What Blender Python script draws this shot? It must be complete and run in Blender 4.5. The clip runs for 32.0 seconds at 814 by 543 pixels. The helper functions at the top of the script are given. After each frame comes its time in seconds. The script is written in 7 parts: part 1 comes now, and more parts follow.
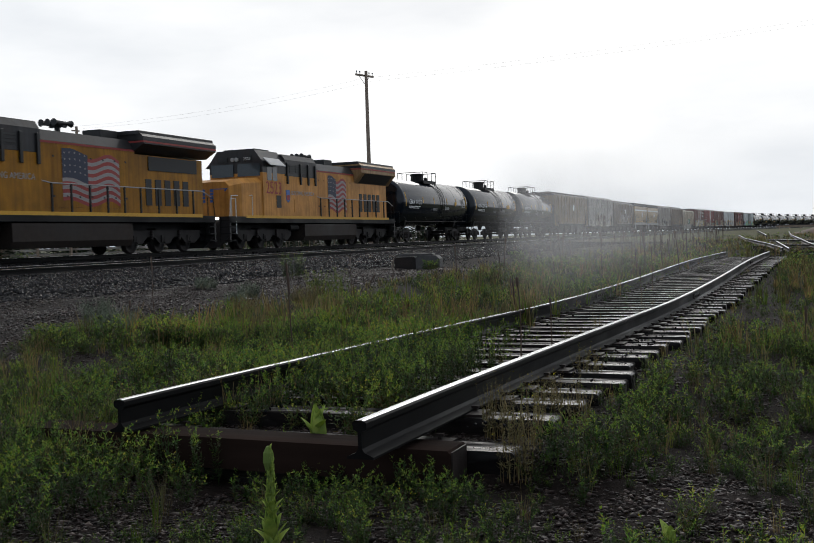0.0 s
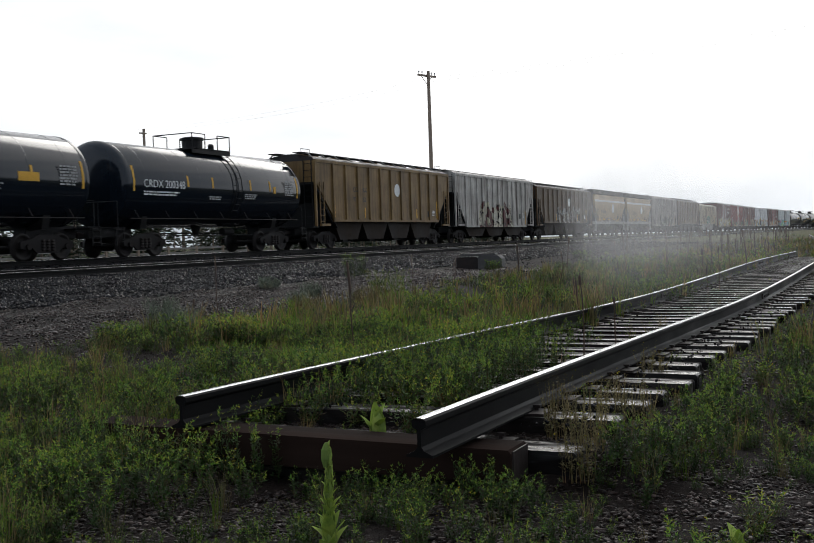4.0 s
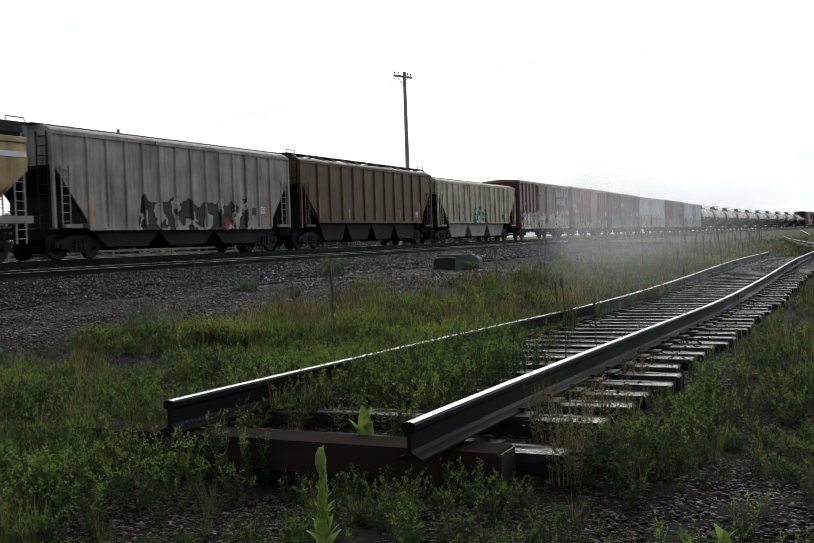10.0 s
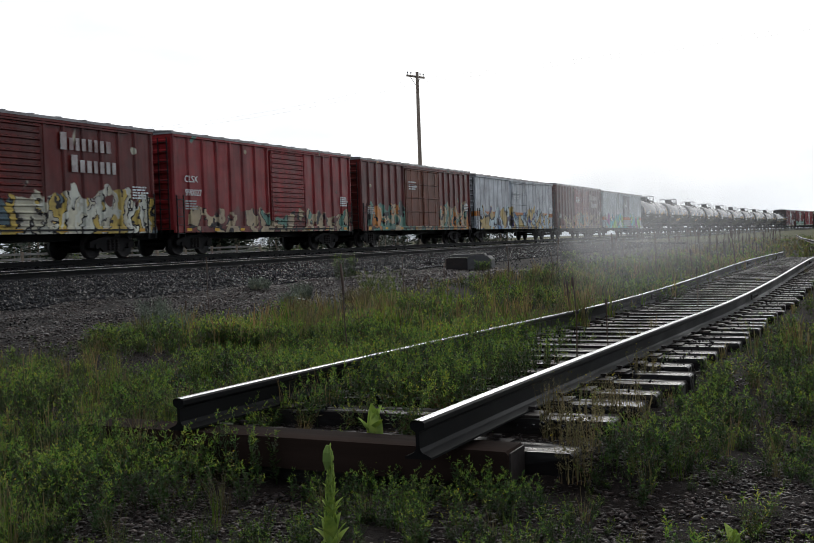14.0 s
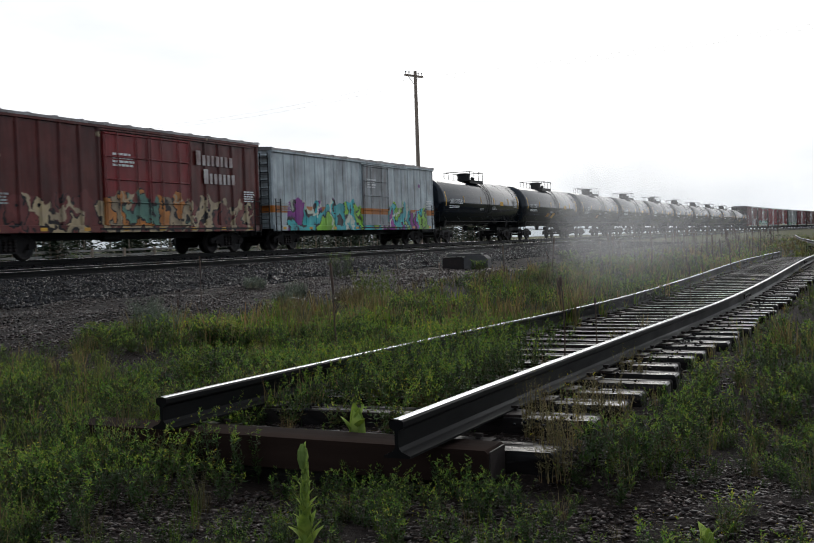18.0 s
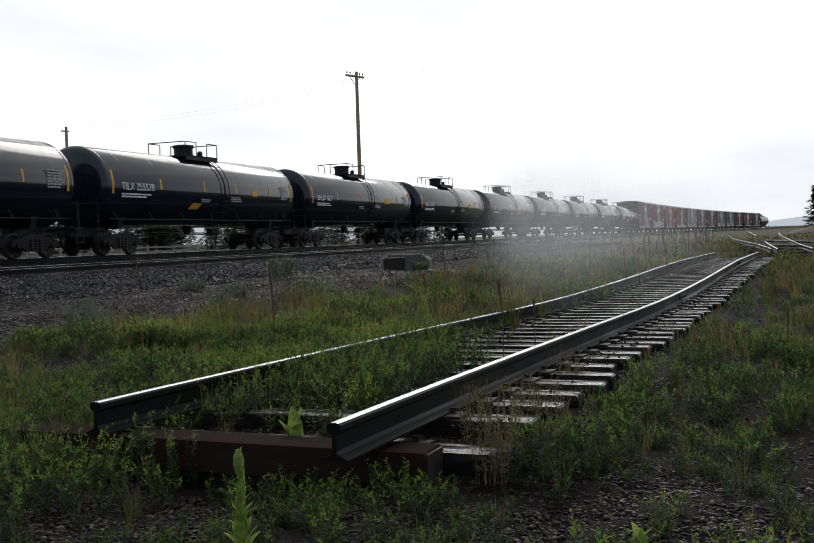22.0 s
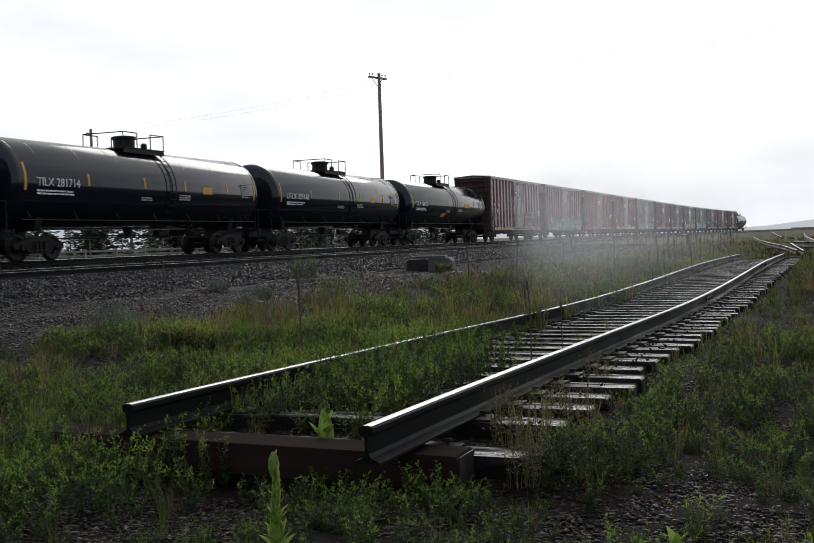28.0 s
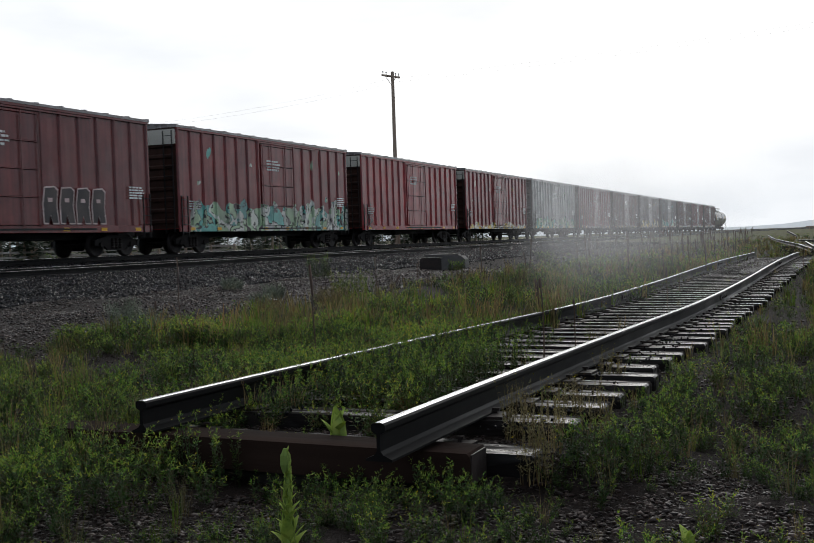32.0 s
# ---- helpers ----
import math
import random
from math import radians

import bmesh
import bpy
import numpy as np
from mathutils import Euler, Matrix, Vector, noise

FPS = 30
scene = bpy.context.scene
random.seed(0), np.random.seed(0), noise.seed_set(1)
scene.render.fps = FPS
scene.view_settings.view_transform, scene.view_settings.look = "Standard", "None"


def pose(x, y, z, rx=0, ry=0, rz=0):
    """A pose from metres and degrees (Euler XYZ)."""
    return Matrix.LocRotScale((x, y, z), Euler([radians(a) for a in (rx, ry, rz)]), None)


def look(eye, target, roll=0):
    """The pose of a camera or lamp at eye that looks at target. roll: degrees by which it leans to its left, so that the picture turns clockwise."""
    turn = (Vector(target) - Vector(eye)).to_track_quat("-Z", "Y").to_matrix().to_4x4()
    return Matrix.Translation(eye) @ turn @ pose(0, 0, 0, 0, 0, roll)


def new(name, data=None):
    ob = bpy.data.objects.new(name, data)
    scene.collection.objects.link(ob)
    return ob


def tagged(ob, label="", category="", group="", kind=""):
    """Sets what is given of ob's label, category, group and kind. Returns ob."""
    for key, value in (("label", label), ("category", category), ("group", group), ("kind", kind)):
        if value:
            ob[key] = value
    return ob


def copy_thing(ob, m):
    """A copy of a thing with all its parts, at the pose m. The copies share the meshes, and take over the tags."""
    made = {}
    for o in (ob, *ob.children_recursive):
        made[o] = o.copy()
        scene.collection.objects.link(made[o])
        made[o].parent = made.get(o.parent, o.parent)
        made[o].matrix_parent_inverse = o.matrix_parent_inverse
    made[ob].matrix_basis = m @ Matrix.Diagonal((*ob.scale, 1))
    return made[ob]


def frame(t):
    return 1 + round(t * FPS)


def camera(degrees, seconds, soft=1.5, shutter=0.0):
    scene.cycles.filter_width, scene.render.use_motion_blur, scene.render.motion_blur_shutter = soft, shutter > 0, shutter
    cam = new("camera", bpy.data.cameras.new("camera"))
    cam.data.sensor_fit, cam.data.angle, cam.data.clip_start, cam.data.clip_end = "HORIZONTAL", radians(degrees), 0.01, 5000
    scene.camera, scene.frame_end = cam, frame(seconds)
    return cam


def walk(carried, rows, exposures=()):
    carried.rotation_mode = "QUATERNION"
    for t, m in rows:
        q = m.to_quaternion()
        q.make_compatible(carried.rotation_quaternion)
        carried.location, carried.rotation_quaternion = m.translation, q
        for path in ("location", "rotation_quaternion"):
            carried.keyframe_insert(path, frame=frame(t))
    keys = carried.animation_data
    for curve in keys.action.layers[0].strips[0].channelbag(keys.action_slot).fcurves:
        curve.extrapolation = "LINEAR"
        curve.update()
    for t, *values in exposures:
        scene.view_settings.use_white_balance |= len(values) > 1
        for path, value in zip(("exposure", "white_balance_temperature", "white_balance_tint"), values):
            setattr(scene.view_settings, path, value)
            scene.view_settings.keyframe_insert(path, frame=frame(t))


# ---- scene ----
cam = camera(43.0, 32.0, soft=0.5, shutter=0.14)
# seconds, place, yaw, pitch, roll; y runs along the railway
ROWS = [
    (0.0, 0.000, 0.000, 1.250, 22.235, -1.833, 1.850),
    (0.5, -0.001, -0.005, 1.248, 22.144, -1.700, 1.784),
    (1.0, 0.003, -0.002, 1.250, 22.095, -1.797, 1.770),
    (1.5, -0.002, -0.001, 1.250, 22.299, -1.791, 1.798),
    (2.0, 0.011, -0.015, 1.254, 22.481, -1.676, 1.751),
    (2.5, 0.030, -0.011, 1.264, 23.959, -1.798, 1.867),
    (4.5, -0.017, 0.058, 1.225, 25.917, -1.700, 1.957),
    (5.0, 0.016, 0.026, 1.232, 26.197, -1.743, 2.001),
    (5.5, 0.001, 0.036, 1.236, 24.955, -1.723, 1.937),
    (6.0, -0.015, 0.026, 1.249, 23.824, -1.703, 1.928),
    (6.5, -0.028, 0.010, 1.254, 23.525, -1.687, 1.906),
    (7.0, -0.032, 0.004, 1.254, 23.622, -1.758, 1.929),
    (7.5, -0.033, -0.003, 1.253, 23.700, -1.696, 1.942),
    (8.0, -0.036, -0.003, 1.254, 23.731, -1.748, 1.921),
    (8.5, -0.038, -0.013, 1.255, 23.829, -1.722, 1.947),
    (9.0, -0.036, -0.017, 1.256, 24.006, -1.748, 1.952),
    (9.5, -0.046, -0.008, 1.254, 24.221, -1.682, 1.945),
    (10.0, -0.045, -0.015, 1.256, 24.335, -1.724, 1.988),
    (10.5, -0.041, -0.011, 1.256, 24.660, -1.699, 1.963),
    (11.0, -0.049, 0.011, 1.249, 25.161, -1.782, 1.943),
    (11.5, -0.063, 0.008, 1.254, 25.346, -1.652, 1.962),
    (12.0, -0.048, -0.006, 1.256, 25.214, -1.662, 1.974),
    (12.5, -0.036, -0.003, 1.249, 24.832, -1.709, 1.996),
    (13.0, -0.037, 0.004, 1.249, 24.740, -1.781, 1.920),
    (13.5, -0.032, -0.001, 1.248, 24.871, -1.709, 1.971),
    (14.0, -0.033, 0.001, 1.245, 25.051, -1.691, 1.986),
    (14.5, -0.033, 0.005, 1.245, 25.094, -1.682, 1.907),
    (16.5, -0.027, -0.001, 1.244, 24.756, -1.697, 1.973),
    (17.0, -0.024, 0.009, 1.244, 24.482, -1.783, 1.905),
    (17.5, 0.009, 0.027, 1.238, 26.375, -1.818, 1.990),
    (18.0, 0.050, 0.026, 1.243, 25.001, -1.733, 1.921),
    (18.5, 0.055, 0.036, 1.244, 22.819, -1.728, 1.913),
    (19.0, 0.065, 0.042, 1.252, 21.720, -1.743, 1.845),
    (19.5, 0.065, 0.039, 1.262, 21.274, -1.819, 1.882),
    (20.0, 0.063, 0.039, 1.260, 21.365, -1.876, 1.824),
    (20.5, 0.065, 0.044, 1.258, 22.803, -1.769, 1.745),
    (21.0, 0.066, 0.035, 1.262, 22.289, -1.706, 2.072),
    (21.5, 0.067, 0.036, 1.257, 21.916, -1.813, 1.898),
    (22.0, 0.065, 0.035, 1.254, 21.761, -1.811, 1.844),
    (22.5, 0.065, 0.029, 1.257, 21.980, -1.741, 1.895),
    (23.0, 0.052, 0.027, 1.262, 22.228, -1.757, 1.896),
    (23.5, 0.056, 0.020, 1.263, 22.498, -1.803, 1.875),
    (24.0, 0.053, 0.017, 1.261, 22.486, -1.801, 1.825),
    (24.5, 0.039, 0.023, 1.258, 22.739, -1.745, 1.837),
    (25.0, 0.048, 0.017, 1.258, 24.059, -1.722, 1.939),
    (25.5, 0.059, 0.027, 1.255, 23.528, -1.769, 1.960),
    (27.5, 0.024, 0.016, 1.265, 23.006, -1.788, 1.869),
    (28.0, 0.024, 0.017, 1.263, 22.973, -1.703, 1.866),
    (28.5, 0.028, 0.006, 1.266, 23.232, -1.736, 1.805),
    (29.0, 0.036, -0.007, 1.268, 23.301, -1.747, 1.922),
    (29.5, 0.036, -0.005, 1.271, 23.312, -1.804, 1.835),
    (30.0, 0.029, 0.003, 1.267, 23.527, -1.777, 1.869),
    (30.5, 0.027, 0.012, 1.264, 23.724, -1.744, 1.939),
    (31.0, 0.030, 0.008, 1.265, 23.857, -1.764, 1.870),
    (31.5, 0.029, 0.008, 1.263, 23.929, -1.753, 1.879),
    (32.0, 0.030, 0.018, 1.257, 23.720, -1.763, 1.872),
]
EXPOSURE = 0.1
walk(cam, [(t, pose(x, y, z, 90 + pitch, roll, yaw)) for t, x, y, z, yaw, pitch, roll in ROWS],
     [(t, EXPOSURE + e) for t, e in ((0.0, -0.10), (1.0, 0.03), (5.0, 0.06), (12.0, 0.08), (18.0, 0.05), (21.0, 0.0), (32.0, 0.0))])

# ---------- light: rainy overcast sky, brightest ahead and to the right ----------
world = bpy.data.worlds.new("overcast_sky")
scene.world = world
world.use_nodes = True
wn, wl = world.node_tree.nodes, world.node_tree.links
wn.clear()
w_out = wn.new("ShaderNodeOutputWorld")
w_bg = wn.new("ShaderNodeBackground")
w_sky = wn.new("ShaderNodeTexSky")
w_sky.sky_type, w_sky.sun_disc = "NISHITA", False
w_sky.sun_elevation, w_sky.sun_rotation = radians(30), radians(-16)
w_sky.dust_density, w_sky.ozone_density = 6.0, 1.0
w_scale = wn.new("ShaderNodeVectorMath")
w_scale.operation = "SCALE"
w_scale.inputs["Scale"].default_value = 0.10
w_tex = wn.new("ShaderNodeTexCoord")
w_map = wn.new("ShaderNodeMapping")
w_map.inputs["Scale"].default_value = (1.0, 1.0, 3.5)
w_noise = wn.new("ShaderNodeTexNoise")
w_noise.inputs["Scale"].default_value, w_noise.inputs["Detail"].default_value = 2.2, 6.0
w_ramp = wn.new("ShaderNodeValToRGB")
w_ramp.color_ramp.elements[0].position, w_ramp.color_ramp.elements[0].color = 0.36, (0.78, 0.82, 0.87, 1)
w_ramp.color_ramp.elements[1].position, w_ramp.color_ramp.elements[1].color = 0.66, (1.12, 1.13, 1.14, 1)
w_mix = wn.new("ShaderNodeMix")
w_mix.data_type = "RGBA"
w_mix.inputs["Factor"].default_value = 0.97
wl.new(w_tex.outputs["Generated"], w_map.inputs["Vector"])
wl.new(w_map.outputs["Vector"], w_noise.inputs["Vector"])
wl.new(w_noise.outputs["Fac"], w_ramp.inputs["Fac"])
wl.new(w_sky.outputs["Color"], w_scale.inputs[0])
wl.new(w_scale.outputs["Vector"], w_mix.inputs["A"])
wl.new(w_ramp.outputs["Color"], w_mix.inputs["B"])
# the cloud is thinner, and so brighter, towards the hidden sun
w_dot = wn.new("ShaderNodeVectorMath")
w_dot.operation = "DOT_PRODUCT"
w_norm = wn.new("ShaderNodeVectorMath")
w_norm.operation = "NORMALIZE"
wl.new(w_tex.outputs["Generated"], w_norm.inputs[0])
wl.new(w_norm.outputs["Vector"], w_dot.inputs[0])
w_dot.inputs[1].default_value = Vector((-0.25, 0.85, 0.46)).normalized()
w_glow = wn.new("ShaderNodeMapRange")
w_glow.interpolation_type = "SMOOTHSTEP"
for key, val in (("From Min", -0.4), ("From Max", 0.76), ("To Min", 0.64), ("To Max", 1.02)):
    w_glow.inputs[key].default_value = val
wl.new(w_dot.outputs["Value"], w_glow.inputs["Value"])
w_tint = wn.new("ShaderNodeValToRGB")
w_tint.color_ramp.elements[0].position, w_tint.color_ramp.elements[0].color = 0.05, (0.84, 0.94, 1.08, 1)
w_tint.color_ramp.elements[1].position, w_tint.color_ramp.elements[1].color = 0.80, (1, 1, 1, 1)
w_cool = wn.new("ShaderNodeMix")
w_cool.data_type, w_cool.blend_type = "RGBA", "MULTIPLY"
w_cool.inputs["Factor"].default_value = 1.0
wl.new(w_dot.outputs["Value"], w_tint.inputs["Fac"])
wl.new(w_mix.outputs["Result"], w_cool.inputs["A"])
wl.new(w_tint.outputs["Color"], w_cool.inputs["B"])
wl.new(w_cool.outputs["Result"], w_bg.inputs["Color"])
wl.new(w_glow.outputs["Result"], w_bg.inputs["Strength"])
wl.new(w_bg.outputs["Background"], w_out.inputs["Surface"])

sun_data = bpy.data.lights.new("sun", "SUN")
sun_data.energy, sun_data.angle, sun_data.color = 0.55, radians(25), (1.0, 0.97, 0.92)
sun = new("sun", sun_data)
sun.matrix_world = look((-25, 85, 50), (0, 0, 0))


# ---------- materials ----------
def principled(name, rough=0.6, metal=0.0, spec=0.5):
    m = bpy.data.materials.new(name)
    m.use_nodes = True
    b = m.node_tree.nodes["Principled BSDF"]
    b.inputs["Roughness"].default_value, b.inputs["Metallic"].default_value = rough, metal
    b.inputs["Specular IOR Level"].default_value = spec
    return m, m.node_tree.nodes, m.node_tree.links, b


def ramp(nodes, stops):
    r = nodes.new("ShaderNodeValToRGB")
    e = r.color_ramp.elements
    while len(e) < len(stops):
        e.new(0.5)
    for el, (p, c) in zip(e, stops):
        el.position, el.color = p, (*c, 1) if len(c) == 3 else c
    return r


def tex_noise(nodes, links, scale, detail=4.0, stretch=(1, 1, 1), rough=0.55, vec=None):
    n = nodes.new("ShaderNodeTexNoise")
    n.inputs["Scale"].default_value, n.inputs["Detail"].default_value = scale, detail
    n.inputs["Roughness"].default_value = rough
    mp = nodes.new("ShaderNodeMapping")
    mp.inputs["Scale"].default_value = stretch
    if vec is None:
        vec = nodes.new("ShaderNodeTexCoord").outputs["Object"]
    links.new(vec, mp.inputs["Vector"])
    links.new(mp.outputs["Vector"], n.inputs["Vector"])
    return n.outputs["Fac"]


def mix(nodes, links, fac, a, b, mode="MIX"):
    n = nodes.new("ShaderNodeMix")
    n.data_type, n.blend_type = "RGBA", mode
    for key, v in (("Factor", fac), ("A", a), ("B", b)):
        s = n.inputs[key]
        if isinstance(v, (int, float)):
            s.default_value = v
        elif isinstance(v, tuple):
            s.default_value = (*v, 1)
        else:
            links.new(v, s)
    return n.outputs["Result"]


def bump(nodes, links, b, height, strength=0.3, dist=0.01):
    n = nodes.new("ShaderNodeBump")
    n.inputs["Strength"].default_value, n.inputs["Distance"].default_value = strength, dist
    links.new(height, n.inputs["Height"])
    links.new(n.outputs["Normal"], b.inputs["Normal"])


def worn(name, base, dark, grain=8.0, rough=0.5, metal=0.0, stretch=(1, 1, 1), low=0.35, high=0.7, vary=0.0, relief=0.2, spec=0.5):
    """Paint, wood, metal or stone: base colour with darker wear at two scales."""
    m, n, l, b = principled(name, rough, metal, spec)
    big = tex_noise(n, l, grain * 0.15, 5, stretch)
    fine = tex_noise(n, l, grain, 6, stretch)
    r1 = ramp(n, [(low, dark), (high, base)])
    l.new(big, r1.inputs["Fac"])
    r2 = ramp(n, [(0.3, (0.7, 0.7, 0.7)), (0.7, (1.1, 1.1, 1.1))])
    l.new(fine, r2.inputs["Fac"])
    c = mix(n, l, 0.8, r1.outputs["Color"], r2.outputs["Color"], "MULTIPLY")
    if vary:
        info = n.new("ShaderNodeObjectInfo")
        r3 = ramp(n, [(0, (1 - vary,) * 3), (1, (1 + vary,) * 3)])
        l.new(info.outputs["Random"], r3.inputs["Fac"])
        c = mix(n, l, 1.0, c, r3.outputs["Color"], "MULTIPLY")
    l.new(c, b.inputs["Base Color"])
    rr = ramp(n, [(0.3, (rough * 0.7,) * 3), (0.7, (min(1, rough * 1.3),) * 3)])
    l.new(big, rr.inputs["Fac"])
    l.new(rr.outputs["Color"], b.inputs["Roughness"])
    if relief:
        bump(n, l, b, fine, relief)
    return m


def seed_of(name):
    return (sum(ord(c) * (k + 1) for k, c in enumerate(name)) % 97) / 9.7


def paint(name, base, rust=(0.10, 0.045, 0.025), rust_amount=0.5, rough=0.45, tags=None, dirt=(0.05, 0.04, 0.035), tag_box=None, tag_scale=0.9, band=None, wet=0.16, buckle=0.0):
    """Weathered rolling-stock paint with rain streaks, rust and, where tags is given, sprayed lettering shapes.
    tags: colours; tag_box: y0, y1, z0, z1 of the sprayed field; band: z0, z1, colour of a painted stripe."""
    m, n, l, b = principled(name, rough)
    streak = tex_noise(n, l, 3.0, 6, (1.0, 1.6, 0.12))
    blot = tex_noise(n, l, 0.7, 7, (1, 1, 1.2), 0.65)
    fine = tex_noise(n, l, 14, 5)
    r0 = ramp(n, [(0.32, tuple(0.62 * v for v in base)), (0.62, base), (0.85, tuple(min(1, 1.18 * v + 0.01) for v in base))])
    l.new(blot, r0.inputs["Fac"])
    c = r0.outputs["Color"]
    xyz = n.new("ShaderNodeSeparateXYZ")
    l.new(n.new("ShaderNodeTexCoord").outputs["Object"], xyz.inputs["Vector"])

    def within(v, lo, hi, soft):
        q = n.new("ShaderNodeMath")
        q.operation = "SUBTRACT"
        l.new(v, q.inputs[0])
        q.inputs[1].default_value = (lo + hi) / 2
        a = n.new("ShaderNodeMath")
        a.operation = "ABSOLUTE"
        l.new(q.outputs[0], a.inputs[0])
        r = n.new("ShaderNodeMapRange")
        h = (hi - lo) / 2
        r.inputs["From Min"].default_value, r.inputs["From Max"].default_value = h - soft, h
        r.inputs["To Min"].default_value, r.inputs["To Max"].default_value = 1, 0
        l.new(a.outputs[0], r.inputs["Value"])
        return r.outputs["Result"]

    def times(p, q):
        t = n.new("ShaderNodeMath")
        t.operation = "MULTIPLY"
        l.new(p, t.inputs[0])
        l.new(q, t.inputs[1])
        return t.outputs[0]

    if band:
        c = mix(n, l, within(xyz.outputs["Z"], band[0], band[1], 0.02), c, band[2])
    if tags:
        y0, y1, z0, z1 = tag_box
        warp = n.new("ShaderNodeTexNoise")
        warp.inputs["Scale"].default_value = 1.9
        coord = n.new("ShaderNodeTexCoord").outputs["Object"]
        l.new(coord, warp.inputs["Vector"])
        add = n.new("ShaderNodeMix")
        add.data_type = "VECTOR"
        add.inputs["Factor"].default_value = 0.55
        l.new(coord, add.inputs["A"])
        l.new(warp.outputs["Color"], add.inputs["B"])
        flat = n.new("ShaderNodeMapping")
        flat.inputs["Scale"].default_value = (0.0, 1.0, 0.62)
        flat.inputs["Rotation"].default_value = (0.35, 0, 0)
        l.new(add.outputs["Result"], flat.inputs["Vector"])

        def level(scale, count, off):
            """A smooth field cut into bands: the band's number, and the place within it from 0 to 1."""
            q = n.new("ShaderNodeMath")
            q.operation = "MULTIPLY_ADD"
            l.new(tex_noise(n, l, scale, 0.6, (1, 1, 1), 0.4, flat.outputs["Vector"]), q.inputs[0])
            q.inputs[1].default_value, q.inputs[2].default_value = count, off
            fl, fr = n.new("ShaderNodeMath"), n.new("ShaderNodeMath")
            fl.operation, fr.operation = "FLOOR", "FRACT"
            l.new(q.outputs[0], fl.inputs[0])
            l.new(q.outputs[0], fr.inputs[0])
            return fl.outputs[0], fr.outputs[0]

        band_no, band_at = level(1.7 / tag_scale, 8.0, seed_of(name))
        hue = n.new("ShaderNodeTexWhiteNoise")
        hue.noise_dimensions = "1D"
        l.new(band_no, hue.inputs["W"])
        fill = ramp(n, [(i / len(tags) + 0.001, t) for i, t in enumerate(tags)])
        fill.color_ramp.interpolation = "CONSTANT"
        l.new(hue.outputs["Value"], fill.inputs["Fac"])
        shade = ramp(n, [(0.2, (0.60, 0.60, 0.66)), (0.8, (1.15, 1.15, 1.1))])
        l.new(band_at, shade.inputs["Fac"])
        spray = mix(n, l, 0.75, fill.outputs["Color"], shade.outputs["Color"], "MULTIPLY")
        edge = ramp(n, [(0.0, (1, 1, 1)), (0.15, (1, 1, 1)), (0.19, (0, 0, 0)), (0.93, (0, 0, 0)), (0.95, (1, 1, 1))])
        l.new(band_at, edge.inputs["Fac"])
        spray = mix(n, l, edge.outputs["Color"], spray, (0.012, 0.010, 0.012))
        # thin pale contour sprayed last
        over_no, over_at = level(0.8 / tag_scale, 5.0, 0.37)
        rim = ramp(n, [(0.44, (0, 0, 0)), (0.47, (1, 1, 1)), (0.55, (1, 1, 1)), (0.58, (0, 0, 0))])
        l.new(over_at, rim.inputs["Fac"])
        spray = mix(n, l, rim.outputs["Color"], spray, tags[0])
        top = n.new("ShaderNodeMapRange")
        for key, val in (("From Min", z0), ("From Max", z1), ("To Min", 1.0), ("To Max", 0.0)):
            top.inputs[key].default_value = val
        l.new(xyz.outputs["Z"], top.inputs["Value"])
        ragged = tex_noise(n, l, 0.95 / tag_scale, 1, (0.0, 1, 0.9))
        lift = n.new("ShaderNodeMath")
        lift.operation = "ADD"
        l.new(top.outputs["Result"], lift.inputs[0])
        l.new(ragged, lift.inputs[1])
        ends = n.new("ShaderNodeMath")
        ends.operation = "MULTIPLY"
        l.new(lift.outputs[0], ends.inputs[0])
        l.new(within(xyz.outputs["Y"], y0, y1, 0.6), ends.inputs[1])
        mask = ramp(n, [(0.0, (0, 0, 0)), (0.36, (0, 0, 0)), (0.375, (1, 1, 1))])
        third = n.new("ShaderNodeMath")
        third.operation = "MULTIPLY"
        third.inputs[1].default_value = 0.5
        l.new(ends.outputs[0], third.inputs[0])
        l.new(third.outputs[0], mask.inputs["Fac"])
        gaps = ramp(n, [(0.36, (0, 0, 0)), (0.40, (1, 1, 1))])
        l.new(tex_noise(n, l, 0.45, 2, (0.0, 1, 0.1)), gaps.inputs["Fac"])
        sprayed = times(mask.outputs["Color"], gaps.outputs["Color"])
    drip = ramp(n, [(0.34, (0.68, 0.67, 0.66)), (0.5, (0.96, 0.96, 0.96)), (0.68, (1.14, 1.13, 1.12))])
    l.new(tex_noise(n, l, 4.5, 5, (1.0, 1.5, 0.05), 0.7), drip.inputs["Fac"])
    c = mix(n, l, 0.9, c, drip.outputs["Color"], "MULTIPLY")
    rs = ramp(n, [(0.50, (0, 0, 0)), (0.68, (rust_amount,) * 3)])
    l.new(streak, rs.inputs["Fac"])
    c = mix(n, l, rs.outputs["Color"], c, rust)
    if tags:
        c = mix(n, l, sprayed, c, spray)
    rd = ramp(n, [(0.38, (0.34, 0.34, 0.34)), (0.58, (0, 0, 0))])
    l.new(tex_noise(n, l, 1.2, 6, (1, 0.8, 0.35)), rd.inputs["Fac"])
    c = mix(n, l, rd.outputs["Color"], c, dirt)
